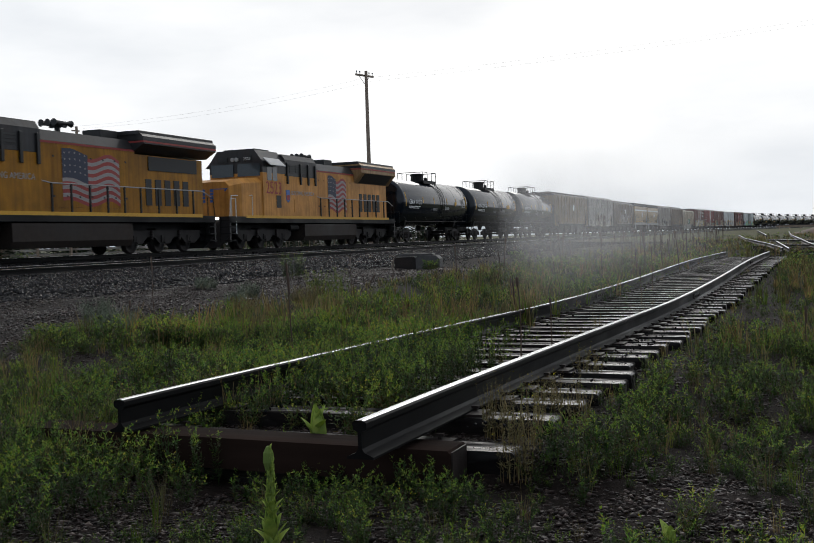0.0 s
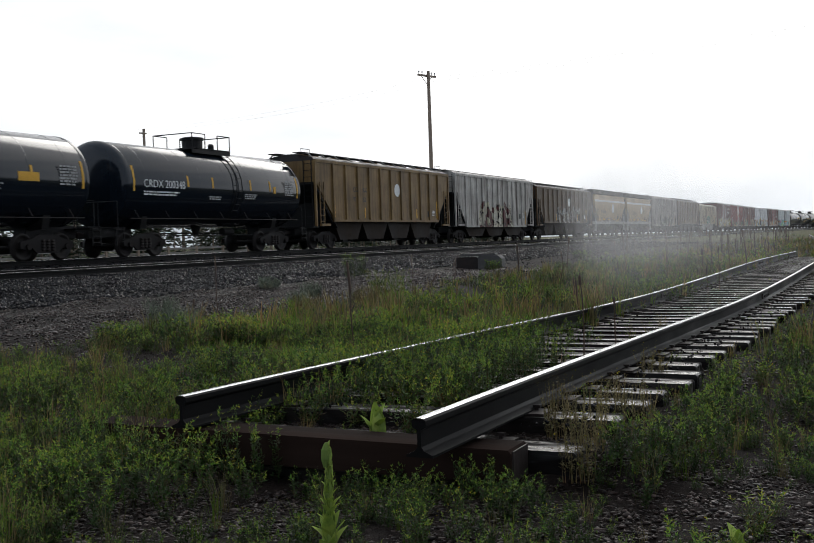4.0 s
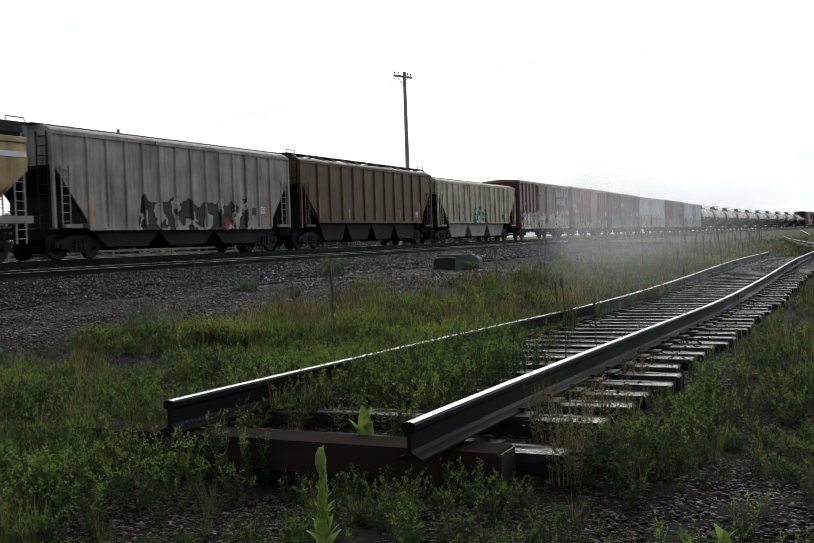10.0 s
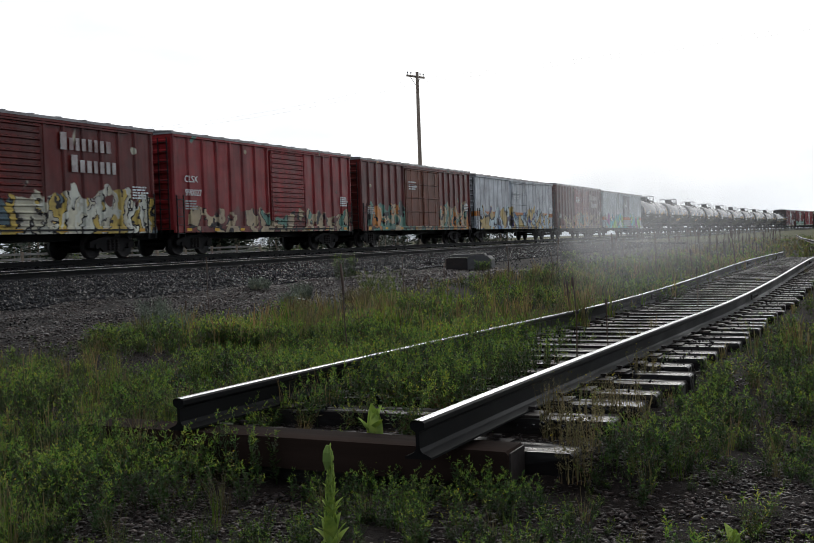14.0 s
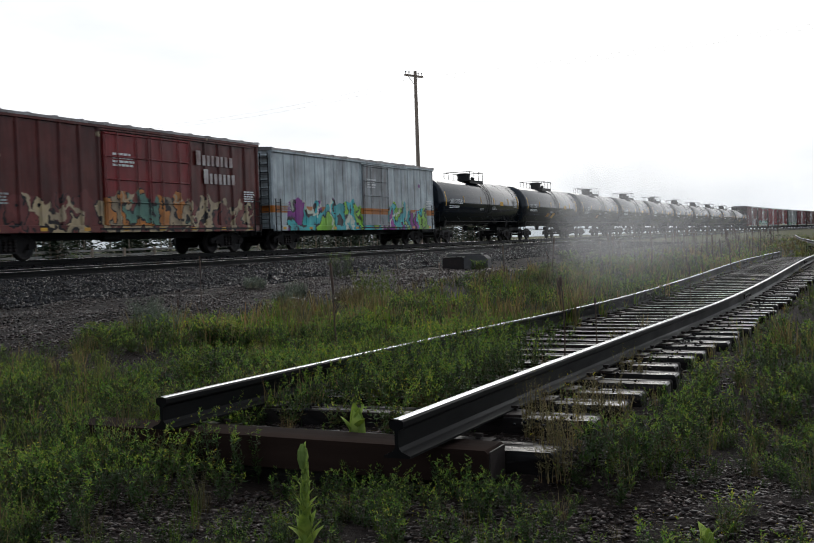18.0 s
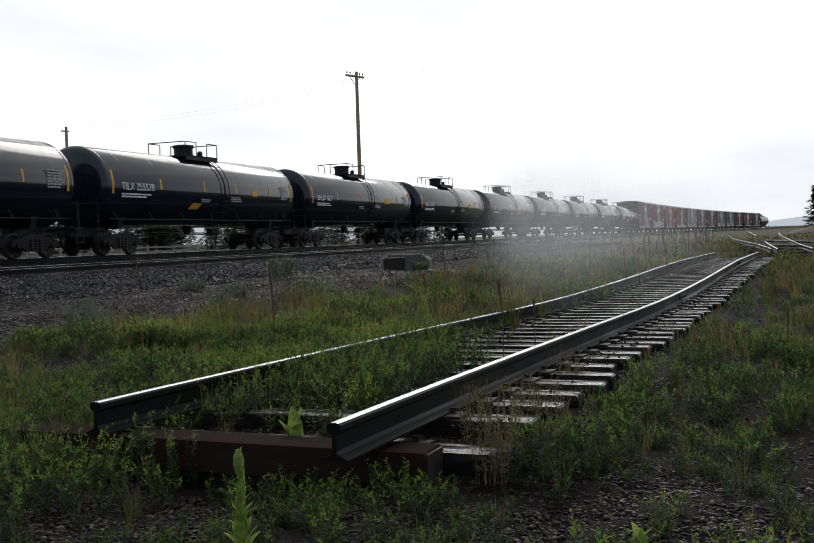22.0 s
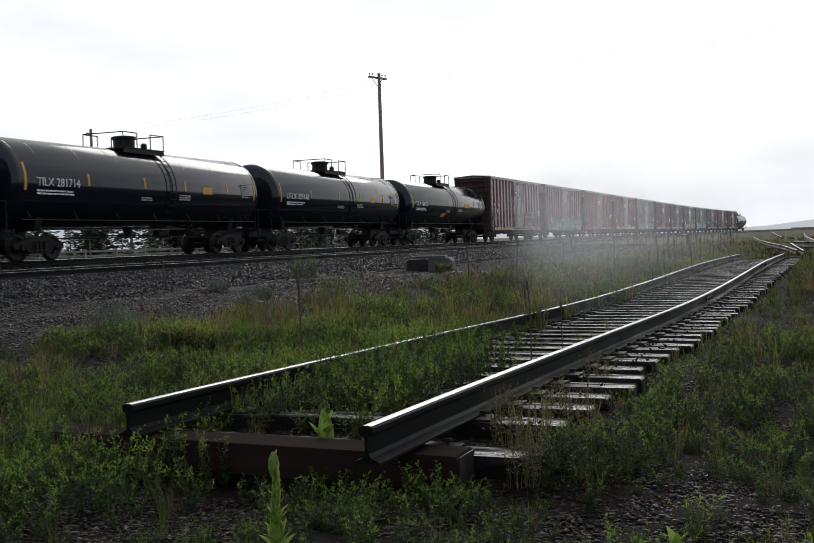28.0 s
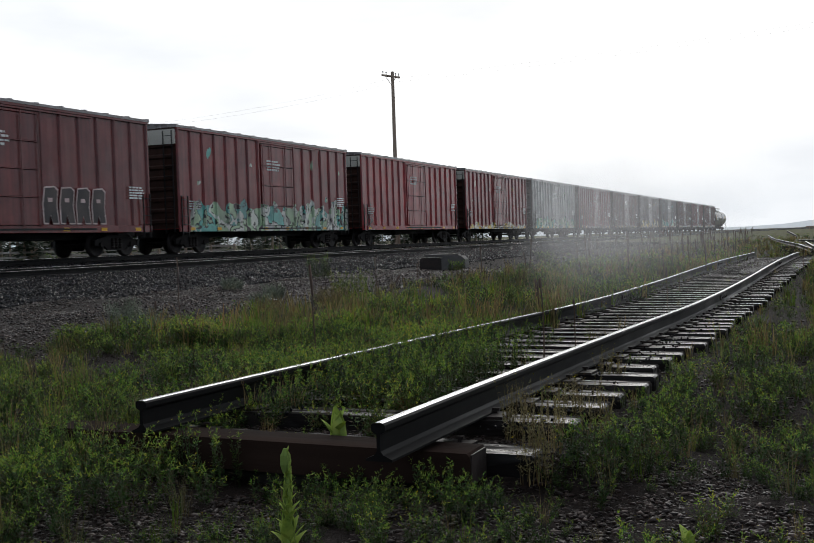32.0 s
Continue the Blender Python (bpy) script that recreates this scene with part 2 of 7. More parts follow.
    c = mix(n, l, 1.0, c, (0.84, 0.82, 0.81), "MULTIPLY")
    b.inputs["Specular IOR Level"].default_value = 0.07
    l.new(c, b.inputs["Base Color"])
    # film of rain water
    b.inputs["Coat Weight"].default_value, b.inputs["Coat Roughness"].default_value = wet, 0.12
    if buckle:
        dent = n.new("ShaderNodeBump")
        dent.inputs["Strength"].default_value, dent.inputs["Distance"].default_value = buckle, 0.10
        l.new(tex_noise(n, l, 1.1, 1.5, (0.0, 1.3, 0.6)), dent.inputs["Height"])
        l.new(dent.outputs["Normal"], b.inputs["Normal"])
        l.new(dent.outputs["Normal"], b.inputs["Coat Normal"])
    else:
        bump(n, l, b, fine, 0.08)
    return m


def plain(name, color, rough=0.5, metal=0.0, emit=0.0):
    m, n, l, b = principled(name, rough, metal)
    f = tex_noise(n, l, 20, 4)
    r = ramp(n, [(0.3, tuple(0.8 * v for v in color)), (0.7, tuple(min(1, 1.08 * v) for v in color))])
    l.new(f, r.inputs["Fac"])
    l.new(r.outputs["Color"], b.inputs["Base Color"])
    if emit:
        b.inputs["Emission Color"].default_value = (*color, 1)
        b.inputs["Emission Strength"].default_value = emit
    return m


def leafy(name, tones, rough=0.55, trans=0.25):
    """Foliage: tone varies leaf by leaf, with light through the leaf."""
    m, n, l, b = principled(name, rough, 0.0, 0.15)
    geo = n.new("ShaderNodeNewGeometry")
    r = ramp(n, [((i + 0.5) / len(tones), t) for i, t in enumerate(tones)])
    l.new(geo.outputs["Random Per Island"], r.inputs["Fac"])
    big = ramp(n, [(0.32, (0.45, 0.52, 0.45)), (0.5, (0.9, 0.95, 0.9)), (0.68, (1.45, 1.25, 1.0))])
    l.new(tex_noise(n, l, 0.45, 3), big.inputs["Fac"])
    c = mix(n, l, 1.0, r.outputs["Color"], big.outputs["Color"], "MULTIPLY")
    clump = ramp(n, [(0.34, (0.42, 0.50, 0.50)), (0.5, (0.92, 0.95, 0.9)), (0.66, (1.35, 1.22, 1.1))])
    l.new(tex_noise(n, l, 3.2, 2), clump.inputs["Fac"])
    c = mix(n, l, 0.85, c, clump.outputs["Color"], "MULTIPLY")
    l.new(c, b.inputs["Base Color"])
    t = n.new("ShaderNodeBsdfTranslucent")
    l.new(c, t.inputs["Color"])
    s = n.new("ShaderNodeMixShader")
    s.inputs[0].default_value = trans
    l.new(b.outputs[0], s.inputs[1])
    l.new(t.outputs[0], s.inputs[2])
    l.new(s.outputs[0], n["Material Output"].inputs["Surface"])
    return m


def stony(name, tones, rough, spec):
    """Broken wet stone: every stone has its own tone."""
    m, n, l, b = principled(name, rough, 0.0, spec)
    r = ramp(n, [((i + 0.5) / len(tones), t) for i, t in enumerate(tones)])
    l.new(n.new("ShaderNodeNewGeometry").outputs["Random Per Island"], r.inputs["Fac"])
    f = ramp(n, [(0.3, (0.6, 0.6, 0.6)), (0.7, (1.25, 1.25, 1.25))])
    l.new(tex_noise(n, l, 40, 4), f.inputs["Fac"])
    l.new(mix(n, l, 1.0, r.outputs["Color"], f.outputs["Color"], "MULTIPLY"), b.inputs["Base Color"])
    return m


def wet_timber(name, base, dark):
    """Old creosoted timber, glistening in streaks along the grain where water lies."""
    m, n, l, b = principled(name, 0.5, 0.0, 0.42)
    grain = tex_noise(n, l, 9, 6, (0.10, 1.6, 1), 0.65)
    wet = tex_noise(n, l, 5, 4, (0.22, 2.2, 1), 0.6)
    r1 = ramp(n, [(0.35, dark), (0.65, base)])
    l.new(grain, r1.inputs["Fac"])
    info = n.new("ShaderNodeObjectInfo")
    r3 = ramp(n, [(0, (0.6, 0.6, 0.6)), (1, (1.5, 1.45, 1.4))])
    l.new(info.outputs["Random"], r3.inputs["Fac"])
    l.new(mix(n, l, 1.0, r1.outputs["Color"], r3.outputs["Color"], "MULTIPLY"), b.inputs["Base Color"])
    rr = ramp(n, [(0.46, (0.9, 0.9, 0.9)), (0.62, (0.16, 0.16, 0.16))])
    l.new(wet, rr.inputs["Fac"])
    l.new(rr.outputs["Color"], b.inputs["Roughness"])
    sp = ramp(n, [(0.46, (0.05, 0.05, 0.05)), (0.62, (0.5, 0.5, 0.5))])
    l.new(wet, sp.inputs["Fac"])
    l.new(sp.outputs["Color"], b.inputs["Specular IOR Level"])
    bump(n, l, b, grain, 0.9, 0.012)
    return m


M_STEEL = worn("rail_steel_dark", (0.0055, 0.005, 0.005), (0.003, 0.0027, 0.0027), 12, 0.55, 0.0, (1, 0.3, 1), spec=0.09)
M_RAILTOP = worn("rail_head_wet", (0.78, 0.79, 0.80), (0.5, 0.5, 0.51), 10, 0.18, 1.0, (1, 0.15, 1), relief=0.05)
M_TIE = wet_timber("tie_timber_wet", (0.017, 0.014, 0.013), (0.006, 0.005, 0.005))
M_BEAM = worn("end_timber", (0.028, 0.017, 0.0130), (0.010, 0.0065, 0.0055), 9, 0.95, 0.0, (0.12, 1, 1), relief=0.7, spec=0.02)
M_IRON = worn("rusty_iron", (0.030, 0.021, 0.018), (0.012, 0.009, 0.008), 20, 0.6, 0.0, spec=0.2)
M_TRUCK = worn("truck_grime", (0.013, 0.010, 0.009), (0.006, 0.005, 0.005), 6, 0.7, 0.0, spec=0.2)
M_WHEEL = worn("wheel_steel", (0.014, 0.010, 0.009), (0.007, 0.006, 0.005), 6, 0.6, 0.0, spec=0.25)
M_UNDER = worn("underframe_black", (0.010, 0.0095, 0.0095), (0.006, 0.0055, 0.0055), 6, 0.6, spec=0.2)
M_TANK = worn("tank_black_wet", (0.0070, 0.0110, 0.0165), (0.005, 0.0080, 0.0125), 2.5, 0.11, 0.0, (1, 1, 0.3), relief=0.003, spec=0.34)
M_YELLOW = plain("reflector_yellow", (0.55, 0.29, 0.015), 0.6)
M_ORANGE = plain("placard_orange", (0.48, 0.23, 0.015), 0.6)
M_WHITE = plain("lettering_white", (0.62, 0.62, 0.60), 0.6)
M_GREYTXT = plain("lettering_grey", (0.28, 0.28, 0.27), 0.6)
M_BLACK = plain("black_paint", (0.007, 0.007, 0.007), 0.6)
M_GLASS = plain("cab_glass", (0.035, 0.045, 0.05), 0.08)
M_RED = plain("red_paint", (0.27, 0.028, 0.022), 0.6)
M_LAMP = plain("lit_lamp", (1.0, 0.97, 0.88), 0.3, 0, 12.0)
M_CONCRETE = worn("concrete_old", (0.085, 0.080, 0.076), (0.030, 0.028, 0.027), 9, 0.8, relief=0.5)
# roof metal; its pale grey base also paints in sky sheen from the wet
M_ROOF = worn("roof_wet_sheen", (0.26, 0.25, 0.25), (0.12, 0.10, 0.095), 5, 0.3, 0.3)
M_POLE = worn("pole_timber", (0.34, 0.26, 0.20), (0.20, 0.15, 0.11), 8, 0.8, 0, (1, 1, 0.08))
M_STONE = stony("ballast_stone", [(0.002, 0.002, 0.0025), (0.003, 0.003, 0.004), (0.006, 0.006, 0.007), (0.008, 0.008, 0.009), (0.024, 0.024, 0.026)], 0.22, 0.085)
M_PEBBLE = stony("gravel_stone", [(0.008, 0.0050, 0.0042), (0.015, 0.0090, 0.0072), (0.026, 0.0150, 0.0120), (0.018, 0.0135, 0.012), (0.062, 0.043, 0.036)], 0.40, 0.15)
M_STALK = worn("dead_stalk", (0.085, 0.045, 0.026), (0.035, 0.020, 0.013), 15, 0.8)
M_WEED = leafy("weed_leaf", [(0.028, 0.058, 0.015), (0.039, 0.076, 0.017), (0.062, 0.096, 0.024), (0.031, 0.058, 0.026), (0.072, 0.068, 0.030), (0.050, 0.035, 0.019)], 0.6, 0.4)
M_TIP = leafy("weed_tip", [(0.11, 0.215, 0.032), (0.165, 0.27, 0.036), (0.31, 0.31, 0.042), (0.08, 0.17, 0.032)], 0.6, 0.45)
M_GRASS = leafy("grass_blade", [(0.09, 0.15, 0.016), (0.14, 0.18, 0.025), (0.19, 0.165, 0.045), (0.085, 0.15, 0.016)], 0.6, 0.4)
M_DRY = leafy("dry_grass", [(0.22, 0.165, 0.085), (0.17, 0.125, 0.06), (0.14, 0.085, 0.045), (0.20, 0.175, 0.08)], 0.6, 0.35)
M_FLOWER = leafy("yellow_flower", [(0.50, 0.36, 0.015), (0.36, 0.32, 0.02), (0.42, 0.34, 0.02)])
M_SAGE = leafy("sage_leaf", [(0.14, 0.155, 0.12), (0.11, 0.13, 0.10), (0.17, 0.18, 0.145)])
M_MULLEIN = leafy("mullein_leaf", [(0.42, 0.50, 0.13), (0.48, 0.56, 0.16), (0.38, 0.46, 0.12)], 0.7, 0.5)
M_PINE = leafy("pine_needle", [(0.012, 0.022, 0.010), (0.018, 0.030, 0.014), (0.022, 0.034, 0.018)])


# ---------- mesh building ----------
class Geo:
    """Collects boxes, tubes and prisms into one mesh."""

    def __init__(self):
        self.v, self.f = [], []

    def add(self, verts, faces):
        o = len(self.v)
        self.v += [tuple(p) for p in verts]
        self.f += [tuple(i + o for i in q) for q in faces]
        return self

    def box(self, x0, x1, y0, y1, z0, z1, bevel=0.0):
        if bevel:
            k = bevel
            prof = [(x0 + k, z0), (x1 - k, z0), (x1, z0 + k), (x1, z1 - k), (x1 - k, z1), (x0 + k, z1), (x0, z1 - k), (x0, z0 + k)]
            return self.prism(prof, y0, y1)
        v = [(x, y, z) for z in (z0, z1) for y in (y0, y1) for x in (x0, x1)]
        return self.add(v, [(0, 2, 3, 1), (4, 5, 7, 6), (0, 1, 5, 4), (2, 6, 7, 3), (0, 4, 6, 2), (1, 3, 7, 5)])

    def prism(self, prof, a, b, axis="y"):
        """prof: a counter-clockwise outline, swept along an axis from a to b."""
        n = len(prof)
        put = {"y": lambda p, q, s: (p, s, q), "x": lambda p, q, s: (s, p, q), "z": lambda p, q, s: (p, q, s)}[axis]
        v = [put(p, q, s) for s in (a, b) for p, q in prof]
        f = [tuple(range(n)), tuple(range(2 * n - 1, n - 1, -1))] + [(i, n + i, n + (i + 1) % n, (i + 1) % n) for i in range(n)]
        if axis != "y":
            f = [q[::-1] for q in f]
        return self.add(v, f)

    def tube(self, p0, p1, r, n=8, r2=None):
        p0, p1 = Vector(p0), Vector(p1)
        d = (p1 - p0).normalized()
        a = d.orthogonal().normalized()
        b = d.cross(a)
        r2 = r if r2 is None else r2
        v = [p + (a * math.cos(2 * math.pi * i / n) + b * math.sin(2 * math.pi * i / n)) * q for p, q in ((p0, r), (p1, r2)) for i in range(n)]
        f = [tuple(range(n - 1, -1, -1)), tuple(range(n, 2 * n))] + [(i, (i + 1) % n, n + (i + 1) % n, n + i) for i in range(n)]
        return self.add(v, f)

    def wire(self, pts, r, n=6):
        """One bent tube through the points."""
        pts = [Vector(p) for p in pts]
        v, f = [], []
        for k, p in enumerate(pts):
            d = (pts[min(k + 1, len(pts) - 1)] - pts[max(k - 1, 0)]).normalized()
            up = Vector((0.31, 0.17, 0.93)) if abs(d.z) < 0.8 else Vector((0.93, 0.31, 0.17))
            a = d.cross(up).normalized()
            b = d.cross(a)
            v += [p + (a * math.cos(2 * math.pi * i / n) + b * math.sin(2 * math.pi * i / n)) * r for i in range(n)]
        for k in range(len(pts) - 1):
            f += [(k * n + i, k * n + (i + 1) % n, (k + 1) * n + (i + 1) % n, (k + 1) * n + i) for i in range(n)]
        f += [tuple(range(n)), tuple(range((len(pts) - 1) * n, len(pts) * n))]
        return self.add(v, f)

    def lathe(self, prof, n=24, axis="y", c=(0, 0, 0)):
        """prof: (distance along the axis, radius) pairs, open ends closed by fans."""
        v, f = [], []
        for s, r in prof:
            for i in range(n):
                a = 2 * math.pi * i / n
                p = (r * math.cos(a), r * math.sin(a))
                q = {"y": (p[0], s, p[1]), "x": (s, p[0], p[1]), "z": (p[0], p[1], s)}[axis]
                v.append((q[0] + c[0], q[1] + c[1], q[2] + c[2]))
        for k in range(len(prof) - 1):
            for i in range(n):
                f.append((k * n + i, k * n + (i + 1) % n, (k + 1) * n + (i + 1) % n, (k + 1) * n + i))
        f += [tuple(range(n)), tuple(range(len(prof) * n - 1, (len(prof) - 1) * n - 1, -1))]
        return self.add(v, f)

    def mesh(self, name, material, smooth=False):
        me = bpy.data.meshes.new(name)
        me.from_pydata(self.v, [], self.f)
        bm = bmesh.new()
        bm.from_mesh(me)
        bmesh.ops.recalc_face_normals(bm, faces=bm.faces)
        bm.to_mesh(me)
        bm.free()
        if smooth:
            for e in me.polygons:
                e.use_smooth = len(e.vertices) <= 4
        me.materials.append(material)
        return me


def part(name, geo, material, parent, label="", smooth=False, at=None):
    """One mesh under a thing or a part. geo: a Geo or a ready mesh."""
    me = geo if isinstance(geo, bpy.types.Mesh) else geo.mesh(name, material, smooth)
    ob = new(name, me)
    ob.parent = parent
    if at is not None:
        ob.matrix_basis = at
    if label:
        ob["label"] = label
    return ob


def thing(name, label, category, group="", m=None, kind=""):
    ob = new(name)
    ob.empty_display_size = 0.3
    if m is not None:
        ob.matrix_basis = m
    return tagged(ob, label, category, group, kind)


def solid(name, geo, material, label, category, group="", kind="", smooth=False, m=None):
    ob = new(name, geo if isinstance(geo, bpy.types.Mesh) else geo.mesh(name, material, smooth))
    if m is not None:
        ob.matrix_basis = m
    return tagged(ob, label, category, group, kind)


def fast_mesh(name, verts, faces, material):
    """A large mesh from arrays; faces all of one size."""
    me = bpy.data.meshes.new(name)
    verts, faces = np.asarray(verts, np.float32), np.asarray(faces, np.int32)
    k = faces.shape[1]
    me.vertices.add(len(verts))
    me.vertices.foreach_set("co", verts.ravel())
    me.loops.add(faces.size)
    me.loops.foreach_set("vertex_index", faces.ravel())
    me.polygons.add(len(faces))
    me.polygons.foreach_set("loop_start", np.arange(0, faces.size, k, dtype=np.int32))
    me.update(calc_edges=True)
    me.materials.append(material)
    return me


def letters(text, size, material, parent, at, label="", name="lettering"):
    cu = bpy.data.curves.new(name, "FONT")
    cu.body, cu.size, cu.extrude = text, size, 0.002
    tmp = bpy.data.objects.new(name, cu)
    me = bpy.data.meshes.new_from_object(tmp)
    bpy.data.objects.remove(tmp)
    me.materials.clear()
    me.materials.append(material)
    return part(name, me, material, parent, label, at=at)


# ---------- the line of the railway ----------
HEAD, BEND, BEND_AT, FACE = -0.01675, 0.0006357, 191.3, 25.2
RAIL_Z, NEAR_Z = 0.985, 0.755
AXIS = FACE + 1.55


def line(s, off=0.0):
    """Place and heading on the main line, s metres along it; off: metres to its right."""
    if s <= BEND_AT:
        a = HEAD
        x, y = s * math.sin(a), s * math.cos(a)
    else:
        x, y = BEND_AT * math.sin(HEAD), BEND_AT * math.cos(HEAD)
        a = HEAD + BEND * (s - BEND_AT)
        x += (math.cos(HEAD) - math.cos(a)) / BEND
        y += (math.sin(a) - math.sin(HEAD)) / BEND
    return x - AXIS + off * math.cos(a), y - off * math.sin(a), a


def line_x(y):
    y = np.asarray(y, float)
    yb = BEND_AT * math.cos(HEAD)
    d = np.maximum(0, y - yb)
    return -AXIS + math.tan(HEAD) * y + 0.5 * BEND * d * d


def smooth(a, b, t):
    t = np.clip((t - a) / (b - a), 0, 1)
    return t * t * (3 - 2 * t)


SAG_Y = [3.5, 4, 6, 8, 10, 13, 16, 20, 24, 28, 33, 38]
SAG_Z = [0.478, 0.475, 0.452, 0.425, 0.395, 0.345, 0.335, 0.36, 0.41, 0.447, 0.44, 0.42]
PROFILE_C = [-400, -60, -9.0, -4.2, -2.6, 1.9, 3.2, 6.6, 7.0, 12.5, 16.5, 20.5, 23.5, 27, 60, 400]
PROFILE_Z = [0.0, 0.15, 0.22, 0.70, 0.78, 0.78, 0.54, 0.54, 0.50, 0.26, 0.24, 0.16, 0.09, 0.05, 0.10, 0.2]


def ground_z(x, y):
    x, y = np.asarray(x, float), np.asarray(y, float)
    c = np.where(y < 400, x - line_x(np.minimum(y, 400)), x - line_x(400.0))
    z = np.interp(c, PROFILE_C, PROFILE_Z)
    wave = 0.03 * np.sin(x * 1.7 + 0.6 * np.sin(y * 0.9)) * np.sin(y * 1.3 + 0.4 * x) + 0.02 * np.sin(x * 4.1 + y * 2.2)
    rough = np.where((c > 9) & (c < 60), 1.0, 0.25)
    far = 1.0 * smooth(40, 90, y) * smooth(20, 27, c) * 0.25
    bed = smooth(-4.6, -3.9, x) * (1 - smooth(-1.35, -0.7, x)) * smooth(4.4, 4.9, y) * (1 - smooth(36, 39, y))
    z = z + wave * rough + far
    return z + bed * (np.maximum(z, np.interp(y, SAG_Y, SAG_Z) - 0.27) - z)


SIDE_L, SIDE_R, SIDE_H = -3.385, -1.885, 0.165


# ---------- ground ----------
def ground_material():
    m, n, l, b = principled("ground_soil_gravel", 0.8, 0.0, 0.06)
    geo = n.new("ShaderNodeTexCoord").outputs["Object"]
    xyz = n.new("ShaderNodeSeparateXYZ")
    l.new(geo, xyz.inputs["Vector"])
    c = n.new("ShaderNodeMath")
    c.operation = "MULTIPLY_ADD"
    l.new(xyz.outputs["Y"], c.inputs[0])
    c.inputs[1].default_value = -math.tan(HEAD)
    l.new(xyz.outputs["X"], c.inputs[2])
    wob = n.new("ShaderNodeMath")
    wob.operation = "MULTIPLY_ADD"
    l.new(tex_noise(n, l, 0.5, 4), wob.inputs[0])
    wob.inputs[1].default_value = 4.0
    l.new(c.outputs[0], wob.inputs[2])
    zone = n.new("ShaderNodeMapRange")
    zone.inputs["From Min"].default_value, zone.inputs["From Max"].default_value = -AXIS - 40, -AXIS + 40
    l.new(wob.outputs[0], zone.inputs["Value"])

    def at(v):
        return (v + 2.0 + 40) / 80
    ballast, red, soil, turf = (0.006, 0.006, 0.007), (0.018, 0.015, 0.013), (0.013, 0.009, 0.0075), (0.045, 0.055, 0.020)
    r = ramp(n, [(at(-12), turf), (at(-8), ballast), (at(11), ballast), (at(13.5), red), (at(16.5), red), (at(18.5), soil)])
    l.new(zone.outputs["Result"], r.inputs["Fac"])
    fine = tex_noise(n, l, 28, 8, rough=0.7)
    speck = ramp(n, [(0.3, (0.35, 0.35, 0.35)), (0.55, (1, 1, 1)), (0.72, (1.9, 1.85, 1.8))])
    l.new(fine, speck.inputs["Fac"])
    col = mix(n, l, 1.0, r.outputs["Color"], speck.outputs["Color"], "MULTIPLY")
    far = n.new("ShaderNodeMapRange")
    far.inputs["From Min"].default_value, far.inputs["From Max"].default_value = 45, 110
    l.new(xyz.outputs["Y"], far.inputs["Value"])
    col = mix(n, l, far.outputs["Result"], col, mix(n, l, tex_noise(n, l, 0.08, 5), (0.050, 0.060, 0.022), (0.085, 0.075, 0.040)))
    l.new(col, b.inputs["Base Color"])
    bump(n, l, b, fine, 0.9, 0.03)
    return m


def build_ground():
    xs = np.concatenate([-np.geomspace(3000, 46, 24), np.arange(-44, -10, 0.5), np.arange(-10, 4, 0.14), np.arange(4, 30, 1.0), np.geomspace(31, 3000, 24)])
    ys = np.concatenate([-np.geomspace(800, 12, 14), np.arange(-10, 2, 1.0), np.arange(2, 16, 0.14), np.arange(16, 60, 0.5), np.geomspace(61, 4500, 60)])
    X, Y = np.meshgrid(xs, ys)
    Z = ground_z(X, Y)
    near = (X > -10) & (X < 4) & (Y > 2) & (Y < 16)
    Z += np.where(near, np.random.RandomState(3).normal(0, 0.008, X.shape), 0)
    nx, ny = len(xs), len(ys)
    idx = np.arange(nx * ny).reshape(ny, nx)
    f = np.stack([idx[:-1, :-1], idx[:-1, 1:], idx[1:, 1:], idx[1:, :-1]], -1).reshape(-1, 4)
    me = fast_mesh("ground", np.stack([X, Y, Z], -1).reshape(-1, 3), f, ground_material())
    me.polygons.foreach_set("use_smooth", np.ones(len(me.polygons), bool))
    tagged(new("ground", me), "gravelly ground with bare reddish soil and low weeds", "ground", kind="structure")


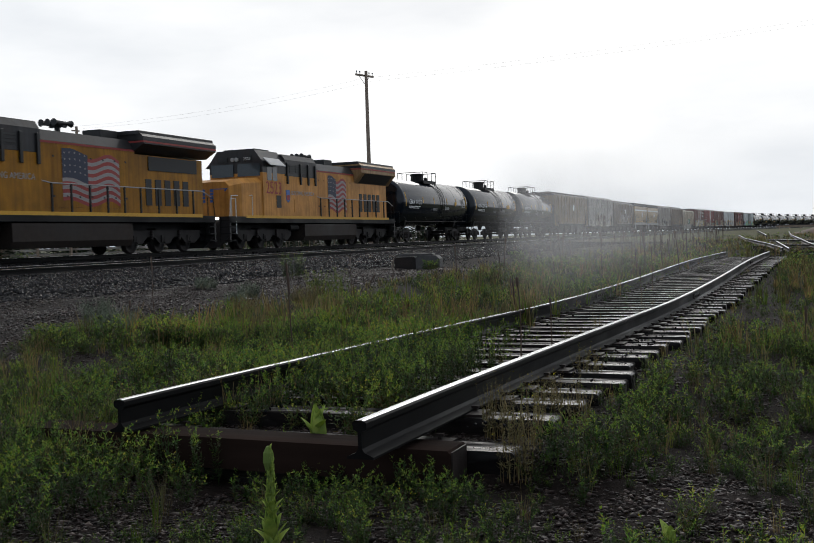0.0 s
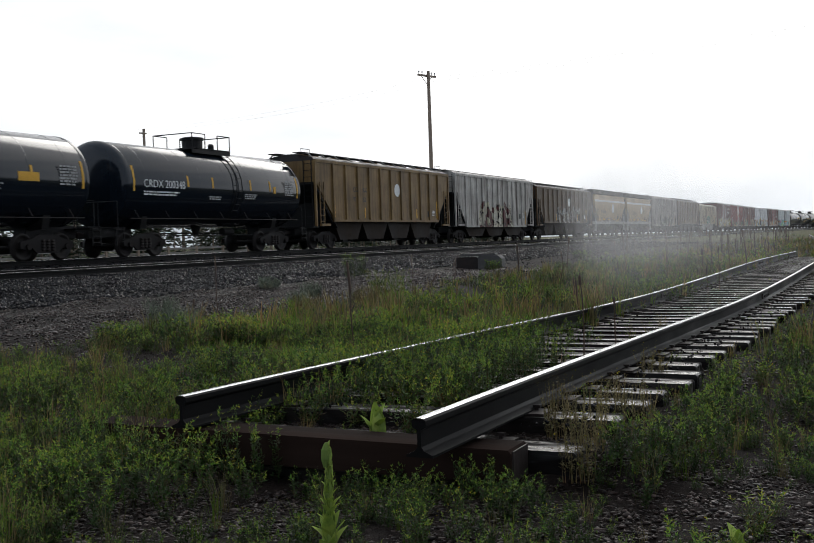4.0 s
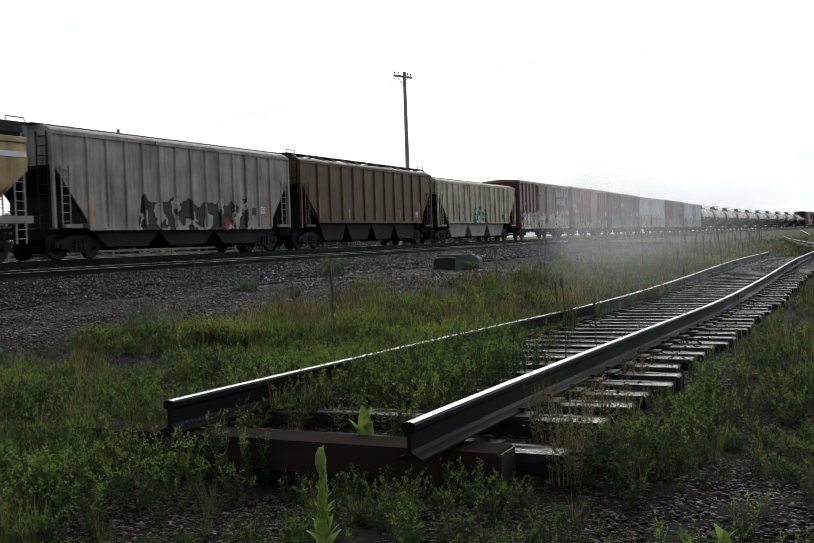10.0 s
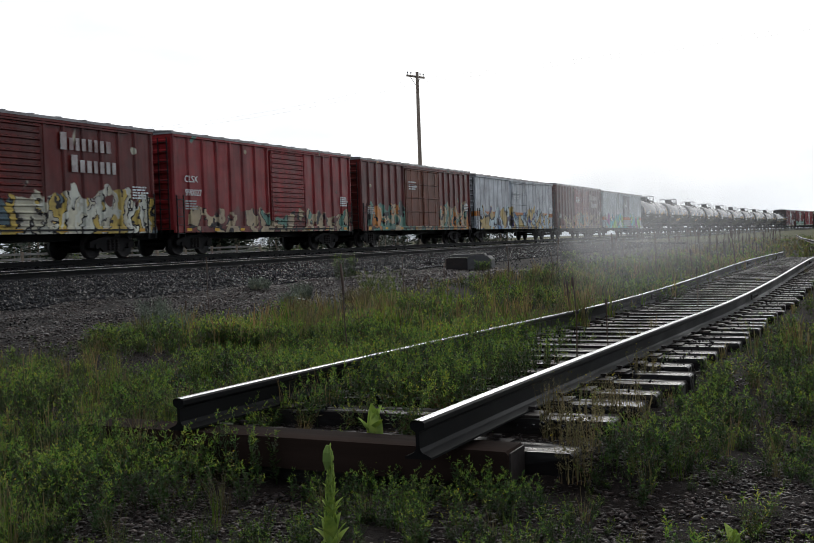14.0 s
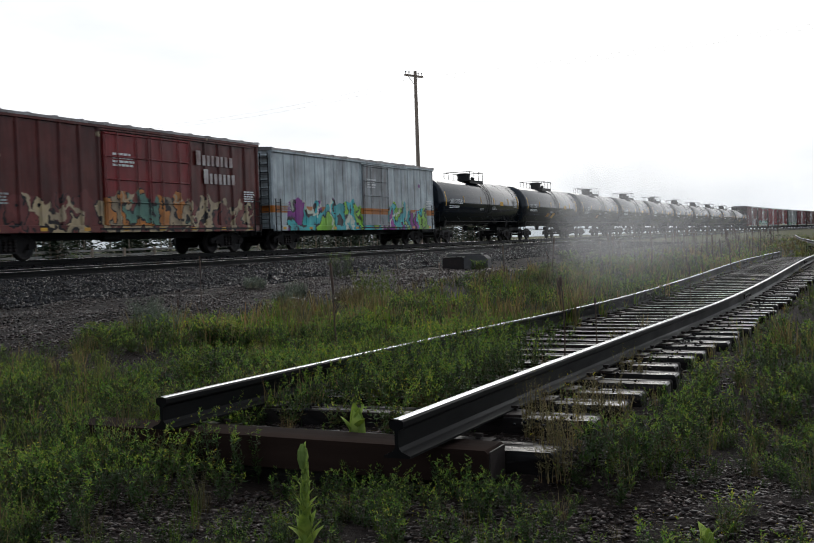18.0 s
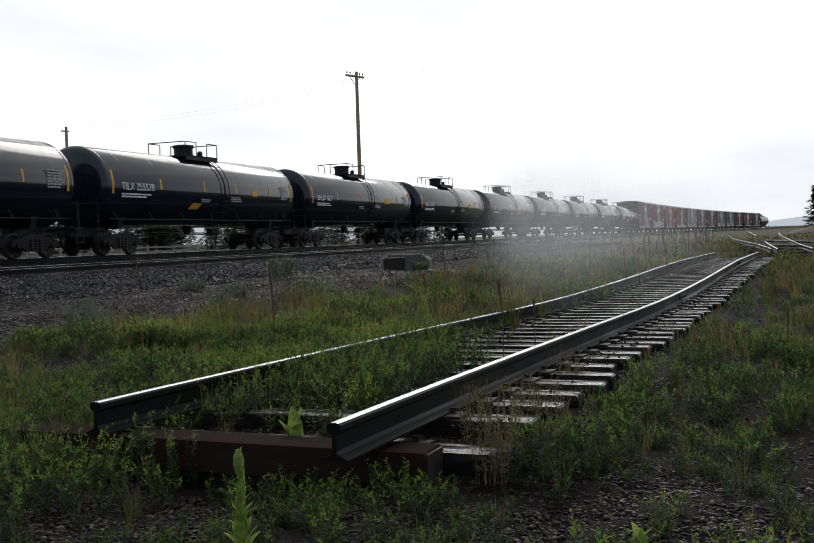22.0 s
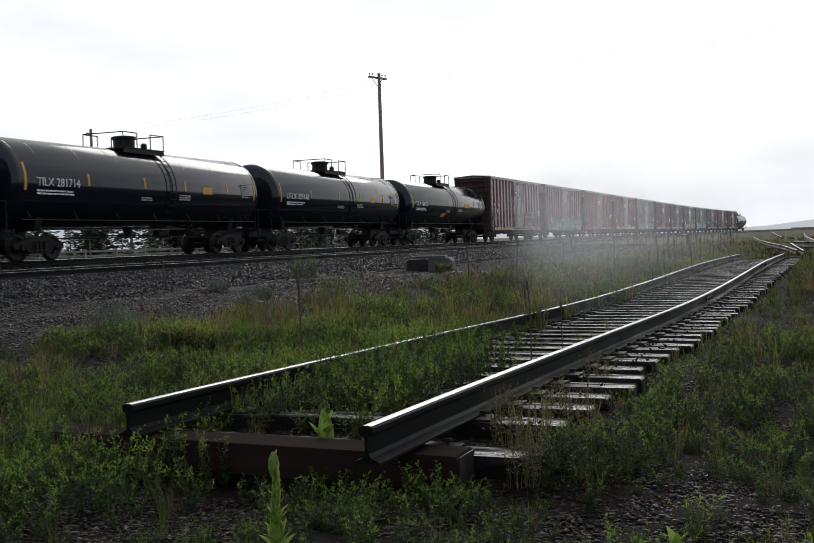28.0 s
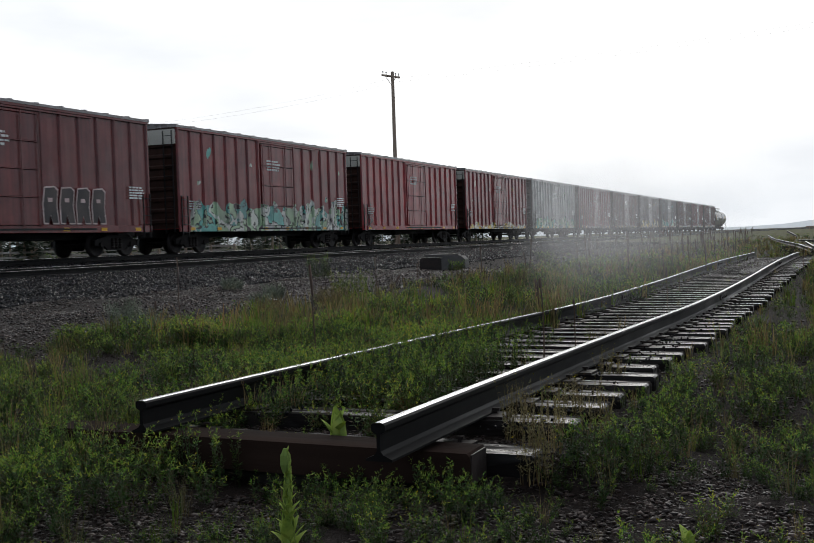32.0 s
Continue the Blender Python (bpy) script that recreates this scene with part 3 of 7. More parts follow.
def scatter_stones(name, pts, sizes, material, label, seed, flat=1.0):
    """Broken stones, one joined mesh."""
    rs = np.random.RandomState(seed)
    base = np.array([(1, 0, 0), (-0.9, 0.1, 0), (0, 0.9, 0.1), (0.1, -1, 0), (0.1, 0, 0.8), (0, 0.1, -0.7)], float)
    fc = np.array([(0, 2, 4), (2, 1, 4), (1, 3, 4), (3, 0, 4), (2, 0, 5), (1, 2, 5), (3, 1, 5), (0, 3, 5)])
    n = len(pts)
    v = base[None] * rs.uniform(0.6, 1.3, (n, 6, 1)) * np.asarray(sizes)[:, None, None] * rs.uniform(0.6, 1.2, (n, 1, 3))
    a = rs.uniform(0, 2 * np.pi, (3, n))
    for k, (i, j) in enumerate(((0, 1), (1, 2), (0, 2))):
        c, s = np.cos(a[k])[:, None], np.sin(a[k])[:, None]
        p, q = v[:, :, i].copy(), v[:, :, j].copy()
        v[:, :, i], v[:, :, j] = c * p - s * q, s * p + c * q
    v[:, :, 2] *= flat
    v += np.asarray(pts)[:, None, :]
    f = fc[None] + (np.arange(n) * 6)[:, None, None]
    me = fast_mesh(name, v.reshape(-1, 3), f.reshape(-1, 3), material)
    return tagged(new(name, me), label, "gravel", kind="stuff")


def build_stones():
    rs = np.random.RandomState(5)
    n = 50000
    y = 8 + 80 * rs.uniform(0, 1, n) ** 1.6
    c = np.where(rs.uniform(0, 1, n) < 0.75, rs.uniform(6.3, 12.8, n), rs.uniform(1.5, 17.0, n))
    x = line_x(y) + c
    s = rs.uniform(0.024, 0.058, n) * np.where(c > 12.8, 0.5, 1.0) * (1 + y / 160)
    scatter_stones("ballast_stones", np.stack([x, y, ground_z(x, y) + s * 0.3], -1), s, M_STONE, "dark wet crushed-stone ballast beside the main tracks", 6)
    n = 42000
    y = 2.4 + 11 * rs.uniform(0, 1, n) ** 1.35
    x = -0.42 * y + rs.uniform(-0.60, 0.60, n) * y
    s = rs.uniform(0.005, 0.020, n) * (0.75 + y / 14)
    scatter_stones("gravel_stones", np.stack([x, y, ground_z(x, y) + s * 0.15], -1), s, M_PEBBLE, "wet reddish-brown gravel between the weeds", 7, 0.5)
    n = 26000
    y = 7.5 + 24 * rs.uniform(0, 1, n) ** 1.3
    x = line_x(y) + rs.uniform(12.3, 18.3, n)
    s = rs.uniform(0.010, 0.040, n) * (0.85 + y / 40)
    scatter_stones("gravel_flat", np.stack([x, y, ground_z(x, y) + s * 0.15], -1), s, M_PEBBLE, "dark reddish gravel strip below the ballast", 8, 0.55)
    n = 15000
    y = rs.uniform(2.7, 5.6, n)
    x = rs.uniform(-3.6, 0.3, n)
    s = 0.007 + 0.022 * rs.uniform(0, 1, n) ** 2
    scatter_stones("coarse_gravel", np.stack([x, y, ground_z(x, y) + s * 0.1], -1), s, M_PEBBLE, "coarse dark broken gravel before the end timber", 12, 0.5)
    # crushed stone left lying along the tie plates
    n = 700
    y = 4.9 + 20 * rs.uniform(0, 1, n) ** 1.4
    x = np.where(rs.uniform(0, 1, n) < 0.6, SIDE_R + 0.12 + 0.32 * rs.uniform(0, 1, n) ** 1.5, SIDE_L + 0.15 + 0.4 * rs.uniform(0, 1, n))
    s = rs.uniform(0.006, 0.020, n)
    z = np.interp(y, SAG_Y, SAG_Z) - SIDE_H - 0.012 + s * 0.3
    scatter_stones("ballast_crumbs", np.stack([x, y, z], -1), s, M_STONE, "crushed stone lying along the old tie plates", 9)


# ---------- tracks ----------
def rail_outline(h, head, base):
    """Outline of a flat-bottomed rail, its top at 0: (side, height) pairs."""
    a, b, w = head / 2, base / 2, 0.009
    return [(-b, -h), (b, -h), (b, -h + 0.010), (w + 0.012, -h + 0.028), (w, -h + 0.045), (w, -0.048), (a - 0.002, -0.036), (a, -0.028),
            (a, -0.008), (a - 0.009, 0.0), (-a + 0.009, 0.0), (-a, -0.008), (-a, -0.028), (-a + 0.002, -0.036), (-w, -0.048), (-w, -h + 0.045), (-w - 0.012, -h + 0.028), (-b, -h + 0.010)]


def sweep(geo, outline, path, heads):
    """Sweeps an outline along points of a path with headings (0: along y)."""
    n = len(outline)
    v = [(p[0] + o * math.cos(a), p[1] - o * math.sin(a), p[2] + h) for p, a in zip(path, heads) for o, h in outline]
    f = [(k * n + i, k * n + (i + 1) % n, (k + 1) * n + (i + 1) % n, (k + 1) * n + i) for k in range(len(path) - 1) for i in range(n)]
    f += [tuple(range(n))[::-1], tuple(range((len(path) - 1) * n, len(path) * n))]
    return geo.add(v, f)


def rail_thing(name, label, path, heads, h, head, base, wide_strip=True):
    root = thing(name, label, "rail", "track rails")
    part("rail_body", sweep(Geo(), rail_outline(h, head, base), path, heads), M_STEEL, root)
    # strip width fitted to how brightly each rail top gleams in the camera's view
    a = head / 2 - 0.007 if wide_strip else head / 2 - 0.010
    top = [(-a, -0.004), (-a + 0.004, 0.002), (-0.012, 0.0045), (0.012, 0.0045), (a - 0.004, 0.002), (a, -0.004)][::-1]
    part("running_surface", sweep(Geo(), top, path, heads), M_RAILTOP, root, "wet shiny rail head")
    return root


def main_tracks():
    ss = list(np.arange(-60, 190, 10.0)) + list(np.arange(190, 700, 12.0))
    for off, z, nm in ((-0.75, RAIL_Z, "far"), (0.75, RAIL_Z, "near"), (4.25, NEAR_Z + 0.02, "far"), (5.75, NEAR_Z - 0.015, "near")):
        pts = [line(s, off) for s in ss]
        rail_thing("main_rail", "long main-line rail with dark sides and wet shiny top", [(x, y, z) for x, y, a in pts], [a for x, y, a in pts], 0.185, 0.076, 0.15, False)
    # sleepers of the two main tracks, only their ends stand out of the stone
    block = Geo().box(-1.3, 1.3, -0.115, 0.115, -0.16, 0.0, 0.012).mesh("sleeper", M_TIE)
    for off, z, lo, hi, nm in ((0, RAIL_Z - 0.19, 10, 130, "main_sleepers"), (5.0, NEAR_Z - 0.19, 8, 130, "siding_sleepers")):
        root = thing(nm, "row of dark timber sleepers bedded in crushed stone", "sleepers")
        for i in range(int((hi - lo) / 0.55)):
            x, y, a = line(lo + i * 0.55, off)
            part("sleeper", block, M_TIE, root, at=pose(x, y, z + 0.004, 0, 0, -math.degrees(a)))




def sag(y):
    # smooth blend of the levels along the loose panel
    return float(np.mean([np.interp(y + d, SAG_Y, SAG_Z) for d in (-1.2, -0.6, 0, 0.6, 1.2)]))


def side_track():
    for x, y0, y1 in ((SIDE_L, 4.31, 37.7), (SIDE_R, 4.0, 36.6)):
        ys = np.linspace(y0, y1, 60)
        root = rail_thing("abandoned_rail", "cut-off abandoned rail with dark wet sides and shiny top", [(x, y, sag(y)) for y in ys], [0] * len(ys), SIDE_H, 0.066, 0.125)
        for yj in (y0 + 11.9, y0 + 23.7):
            g = Geo()
            for sd in (-1, 1):
                g.box(x + sd * 0.012, x + sd * 0.034, yj - 0.3, yj + 0.3, sag(yj) - 0.112, sag(yj) - 0.042) if sd > 0 else g.box(x - 0.034, x - 0.012, yj - 0.3, yj + 0.3, sag(yj) - 0.112, sag(yj) - 0.042)
            bar = part("joint_bar", g, M_IRON, root)
            for k in (-0.22, -0.08, 0.08, 0.22):
                part("bolt", Geo().tube((x - 0.055, yj + k, sag(yj) - 0.077), (x + 0.055, yj + k, sag(yj) - 0.077), 0.016, 6), M_IRON, bar)
    rs = random.Random(11)
    tie_mesh = [Geo().box(-1.3, 1.3, -w, w, -0.17, 0, 0.012).mesh("railway_tie", M_TIE) for w in (0.105, 0.115, 0.12)]
    plate = Geo().box(-0.15, 0.15, -0.09, 0.09, 0.0, 0.014).mesh("tie_plate", M_IRON)
    spike = Geo().box(-0.009, 0.009, -0.009, 0.009, 0, 0.016).box(-0.020, 0.020, -0.013, 0.013, 0.016, 0.030).mesh("spike", M_IRON)
    y = 4.74
    first = True
    while y < 37.4:
        z = 0.238 if first else sag(y) - SIDE_H - 0.014
        ob = new("railway_tie", tie_mesh[rs.randrange(3)])
        dx = -0.05 if first else rs.uniform(-0.07, 0.07)
        skew = 0 if first else rs.uniform(-1.6, 1.6)
        m = pose(-2.635 + dx, y, z - 0.002, 0, rs.uniform(-0.3, 0.3), skew)
        ob.matrix_basis = m
        tagged(ob, "dark weathered timber tie, wet on top, under abandoned rails", "railway tie", "ties of the abandoned track")
        for x in (SIDE_L, SIDE_R):
            loc = m.inverted() @ Vector((x, y, z))
            p = part("tie_plate", plate, M_IRON, ob, "rusty tie plate", at=pose(loc.x, 0, 0.001))
            for sx, sy in ((0.075, 0.04), (-0.075, -0.04)):
                part("spike", spike, M_IRON, p, at=pose(sx, sy, 0.012))
        first = False
        y += rs.uniform(0.46, 0.56)
    # the heavy timbers across the very end of the panel
    beam = thing("end_timber", "heavy dark brown square timber lying across under the rail ends", "timber beam", m=pose(-2.72, 4.50, 0.283, 0, 0.5, 0.5))
    g = Geo().box(-1.36, 1.10, -0.115, 0.115, -0.155, 0.0, 0.014)
    part("timber", g, M_BEAM, beam)
    part("end_plate", Geo().box(1.10, 1.108, -0.10, 0.10, -0.148, -0.008), M_IRON, beam, "pierced steel anti-splitting plate on the timber's end")


    # added dark block beneath the end timber, standing in for the shaded hollow
    solid("support_timber", Geo().box(-1.20, 0.98, -0.06, 0.085, -0.17, 0.0, 0.012), M_TIE, "added dark block standing in for the shaded hollow under the end timber", "timber beam", m=pose(-2.72, 4.515, 0.128, 0, 0.5, 0.5))


build_ground()
build_stones()
main_tracks()
side_track()


# ---------- rolling stock; each car's own space: y runs back along the train, x to the near side, z from the rail top ----------
WHEEL_R = 0.457
_w = [(-0.07, 0.0), (-0.07, WHEEL_R + 0.026), (-0.045, WHEEL_R + 0.028), (-0.035, WHEEL_R), (0.065, WHEEL_R - 0.004), (0.068, 0.385), (0.028, 0.36), (0.018, 0.17), (0.06, 0.13), (0.075, 0.10), (0.075, 0.0)]
ME_WHEEL = Geo().lathe([(s, max(r, 0.002)) for s, r in _w], 24, "x").mesh("wheel", M_WHEEL, True)
ME_FRAME = Geo().prism([(-1.22, 0.42), (-0.98, 0.36), (-0.70, 0.42), (-0.48, 0.24), (0.48, 0.24), (0.70, 0.42), (0.98, 0.36), (1.22, 0.42), (1.22, 0.62), (0.72, 0.74), (0.38, 0.86), (-0.38, 0.86), (-0.72, 0.74), (-1.22, 0.62)], -0.055, 0.055, "x") \
    .tube((-0.06, -0.89, 0.457), (0.13, -0.89, 0.457), 0.11, 12).tube((-0.06, 0.89, 0.457), (0.13, 0.89, 0.457), 0.11, 12).mesh("side_frame", M_TRUCK)
ME_SPRING = Geo().lathe([(0.30 + 0.05 * i, 0.075 if i % 2 else 0.055) for i in range(9)], 10, "z").mesh("spring", M_IRON)
ME_BOLSTER = Geo().box(-0.95, 0.95, -0.17, 0.17, 0.56, 0.78, 0.03).tube((-0.75, -0.89, 0.457), (0.75, -0.89, 0.457), 0.075, 8).tube((-0.75, 0.89, 0.457), (0.75, 0.89, 0.457), 0.075, 8).mesh("truck", M_TRUCK)
ME_COUPLER = Geo().box(-0.07, 0.07, -0.45, 0.25, 0.79, 0.93, 0.02).box(-0.13, 0.13, -0.62, -0.42, 0.76, 0.96, 0.03).mesh("coupler", M_IRON)


def truck(root, y):
    t = part("truck", ME_BOLSTER, M_TRUCK, root, "grimy cast-steel two-axle truck", at=pose(0, y, 0))
    for s in (-1, 1):
        part("side_frame", ME_FRAME, M_TRUCK, t, at=pose(s * 1.0, 0, 0, 0, 0, 0 if s > 0 else 180))
        for a in (-0.89, 0.89):
            part("wheel", ME_WHEEL, M_WHEEL, t, at=pose(s * 0.77, a, WHEEL_R, 0, 0, 0 if s > 0 else 180))
        for k in (-0.22, 0, 0.22):
            part("spring", ME_SPRING, M_IRON, t, at=pose(s * 1.075, k, 0))
    return t


def running_gear(root, L, inset=2.55):
    for s in (-1, 1):
        truck(root, s * (L / 2 - inset))
        part("coupler", ME_COUPLER, M_IRON, root, at=pose(0, s * (L / 2 - 0.52), 0, 0, 0, 0 if s < 0 else 180))


def ladder(root, x, y0, y1, z0, z1, n, mat, name="ladder", axis="y"):
    g = Geo()
    if axis == "y":
        for y in (y0, y1):
            g.box(x - 0.02, x + 0.02, y - 0.02, y + 0.02, z0, z1)
        for i in range(n):
            z = z0 + (z1 - z0) * (i + 0.5) / n
            g.tube((x + 0.02, y0, z), (x + 0.02, y1, z), 0.014, 5)
    else:
        for xx in (y0, y1):
            g.box(xx - 0.02, xx + 0.02, x - 0.02, x + 0.02, z0, z1)
        for i in range(n):
            z = z0 + (z1 - z0) * (i + 0.5) / n
            g.tube((y0, x, z), (y1, x, z), 0.014, 5)
    return part(name, g, mat, root)


SIDE = (90, 0, 90)   # turns lettering to the near side
END = (90, 0, 0)     # turns lettering to the leading end


def small_print(root, x, y, z, w, rows, mat, h=0.045, seed=0):
    """Lines of stencilling too small to read, as bars."""
    rs = random.Random(seed)
    g = Geo()
    for i in range(rows):
        q = y
        end = y + w * rs.uniform(0.75, 1.0)
        while q < end:
            k = rs.uniform(0.08, 0.26)
            g.box(x, x + 0.004, q, min(q + k, end), z - i * h * 1.7, z - i * h * 1.7 + h)
            q += k + 0.05
    ob = part("stencil_print", g, mat, root)
    ob["kind"] = "stuff"
    return ob


def tick(root, x, y, z0, z1, mat=None, w=0.10):
    return part("reflector_strip", Geo().box(x, x + 0.005, y - w / 2, y + w / 2, z0, z1), mat or M_YELLOW, root, "yellow reflective strip")


def tank_car(L, mark, number, seed=0, placards=2):
    rs = random.Random(seed)
    root = thing("tank_car", "glossy black wet tank car with yellow reflector strips", "tank car", "tank cars of the train")
    a, r, zc = L / 2 - 0.72, 1.63, 2.74
    # shallow dished heads with a tight knuckle
    prof = [(-a, 0.02), (-a + 0.02, 0.53), (-a + 0.07, 1.05), (-a + 0.14, 1.41), (-a + 0.20, 1.53), (-a + 0.27, 1.605), (-a + 0.36, r)]
    prof += [(-q, w) for q, w in prof[::-1]]
    shell = part("tank_shell", Geo().lathe(prof, 48, "y", (0, 0, zc)), M_TANK, root, smooth=True)
    for k in range(7):
        y = (k - 3) * (2 * a - 1.6) / 6.6
        part("weld_seam", Geo().lathe([(y - 0.02, r), (y - 0.008, r + 0.003), (y + 0.008, r + 0.003), (y + 0.02, r)], 48, "y", (0, 0, zc)), M_TANK, shell, smooth=True)
    for s in (-1, 1):
        # weld seams and head band
        part("head_band", Geo().lathe([(s * (a - 0.46) - 0.03, r + 0.004), (s * (a - 0.46) + 0.03, r + 0.004)], 48, "y", (0, 0, zc)), M_TANK, shell)
        tc = s * (L / 2 - 2.55)
        part("saddle", Geo().prism([(-0.95, 1.05), (0.95, 1.05), (1.15, 1.80), (0.8, 1.45), (0.0, 1.3), (-0.8, 1.45), (-1.15, 1.80)], tc - 0.16, tc + 0.16), M_UNDER, root)
        part("stub_sill", Geo().box(-0.3, 0.3, min(tc, s * (L / 2 - 0.5)) - 0.2, max(tc, s * (L / 2 - 0.5)) + 0.1, 0.72, 1.18, 0.03), M_UNDER, root)
        # end platform with rails
        ye = s * (L / 2 - 0.62)
        part("end_platform", Geo().box(-1.45, 1.45, ye - 0.3, ye + 0.3, 1.02, 1.08), M_UNDER, root)
        for x in (-0.5, 0.5):
            part("railing_post", Geo().tube((x, ye, 1.08), (x, ye, 2.05), 0.02, 6), M_UNDER, root)
        part("end_railing", Geo().wire([(-1.4, ye, 1.08), (-1.4, ye, 2.05), (1.4, ye, 2.05), (1.4, ye, 1.08)], 0.02, 6), M_UNDER, root)
        for x in (-1.48, 1.48):
            ladder(root, x, ye - 0.2, ye + 0.2, 0.45, 1.1, 3, M_UNDER, "step")
    for x in (-1.5, 1.5):
        part("side_handrail", Geo().wire([(x, -a + 0.5, 1.42), (x, a - 0.5, 1.42)], 0.02), M_IRON, root)
        for k in range(7):
            y = -a + 1.0 + k * (2 * a - 2.0) / 6
            part("rail_bracket", Geo().tube((x, y, 1.42), (x * 0.86, y, 1.74), 0.018, 5), M_IRON, root)
    # belly: outlet valve, brake gear and piping
    part("outlet_valve", Geo().lathe([(0.78, 0.12), (0.95, 0.16), (1.15, 0.24)], 12, "z"), M_UNDER, root)
    part("brake_cylinder", Geo().tube((0.25, 1.6, 0.92), (0.25, 2.3, 0.92), 0.17, 10), M_UNDER, root)
    part("brake_rod", Geo().tube((0.3, -L / 2 + 3.3, 0.78), (0.3, L / 2 - 3.3, 0.78), 0.025, 6).tube((-0.35, -3.0, 0.9), (-0.35, 3.2, 0.86), 0.03, 6), M_UNDER, root)
    # top platform with the manway housing
    zt = zc + r
    plat = part("top_platform", Geo().box(-1.0, 1.0, -1.35, 1.35, zt - 0.04, zt + 0.02).box(0.95, 1.0, -1.35, 1.35, zt - 0.2, zt).box(-1.0, -0.95, -1.35, 1.35, zt - 0.2, zt), M_UNDER, root)
    for y in (-1.35, -0.45, 0.45, 1.35):
        for x in (-0.98, 0.98):
            part("railing_post", Geo().tube((x, y, zt), (x, y, zt + 0.62), 0.022, 6), M_UNDER, root)
    for y in (-1, 1):
        part("platform_rail", Geo().wire([(-0.98, y * 0.45, zt + 0.62), (-0.98, y * 1.35, zt + 0.62), (0.98, y * 1.35, zt + 0.62), (0.98, y * 0.45, zt + 0.62)], 0.022), M_UNDER, root)
    part("manway_housing", Geo().lathe([(zt - 0.1, 0.44), (zt + 0.44, 0.44), (zt + 0.46, 0.50), (zt + 0.56, 0.50), (zt + 0.60, 0.3)], 16, "z"), M_UNDER, root)
    part("safety_valve", Geo().lathe([(zt - 0.1, 0.13), (zt + 0.28, 0.13), (zt + 0.34, 0.06)], 10, "z", (0.35, 0.85, 0)), M_UNDER, root)
    for x in (-1, 1):
        # curved ladder over the shell
        g = Geo()
        for y in (-0.2, 0.2):
            g.wire([(x * (r + 0.10) * math.sin(t), y + 0.9, zc + (r + 0.10) * math.cos(t)) for t in np.linspace(0.45, 2.2, 9)], 0.022, 5)
        for t in np.linspace(0.5, 2.15, 11):
            p = (x * (r + 0.10) * math.sin(t), zc + (r + 0.10) * math.cos(t))
            g.tube((p[0], 0.7, p[1]), (p[0], 1.1, p[1]), 0.013, 5)
        part("side_ladder", g, M_UNDER, root)

    def on_shell(z):
        return math.sqrt(max(0, r * r - (z - zc) ** 2)) + 0.006
    # lettering and reflective strips; the shell leans away from the middle line
    letters(mark + " " + number, 0.42, M_WHITE, root, pose(on_shell(2.74) + 0.012, -a + 1.15, 2.60, *SIDE), "white stencilled reporting mark")
    small_print(root, on_shell(2.48) + 0.02, -a + 1.15, 2.40, 2.2, 2, M_WHITE, 0.06, seed)
    small_print(root, on_shell(2.48) + 0.03, 1.4, 2.46, 1.0, 3, M_GREYTXT, 0.05, seed + 1)
    small_print(root, on_shell(2.48) + 0.03, -1.2, 2.30, 0.9, 2, M_GREYTXT, 0.05, seed + 2)
    small_print(root, on_shell(2.83) + 0.01, a - 1.75, 3.13, 0.85, 7, M_GREYTXT, 0.06, seed + 5)
    def decal(name, y0, y1, z0, z1, mat, label, skew=0.0):
        """A thin sheet that follows the shell."""
        g = Geo()
        for i in range(5):
            q0, q1 = i / 5, (i + 1) / 5
            h0, h1 = z0 + (z1 - z0) * q0, z0 + (z1 - z0) * q1
            x0, x1, k0, k1 = on_shell(h0) + 0.003, on_shell(h1) + 0.003, skew * q0, skew * q1
            g.add([(x0, y0 + k0, h0), (x0, y1 + k0, h0), (x1, y1 + k1, h1), (x1, y0 + k1, h1), (x0 - 0.04, y0 + k0, h0), (x0 - 0.04, y1 + k0, h0), (x1 - 0.04, y1 + k1, h1), (x1 - 0.04, y0 + k1, h1)], [(0, 1, 2, 3), (4, 7, 6, 5), (0, 3, 7, 4), (1, 5, 6, 2)])
        return part(name, g, mat, root, label)

    for y in (-a + 0.62, -a + 3.9, -0.9, 1.9, a - 3.0, a - 0.62):
        end = abs(y) > a - 1
        decal("reflector_strip", y - 0.05, y + 0.05, 2.43 if end else 2.68, 3.38 if end else 3.13, M_YELLOW, "yellow reflective strip")
    for k in range(placards):
        if k == 0:
            decal("hazard_panel", 3.2 + rs.uniform(-0.3, 0.6), 3.95, 2.60, 2.90, M_YELLOW, "yellow warning panel")
        elif k == 1:
            decal("hazard_panel", -2.0, -1.25, 1.90, 2.16, M_ORANGE, "orange-yellow warning panel", 0.25)
        else:
            decal("hazard_panel", -0.55, 0.25, 1.78, 2.23, M_YELLOW, "yellow warning panel with faded print", 0.4)
    running_gear(root, L)
    return root


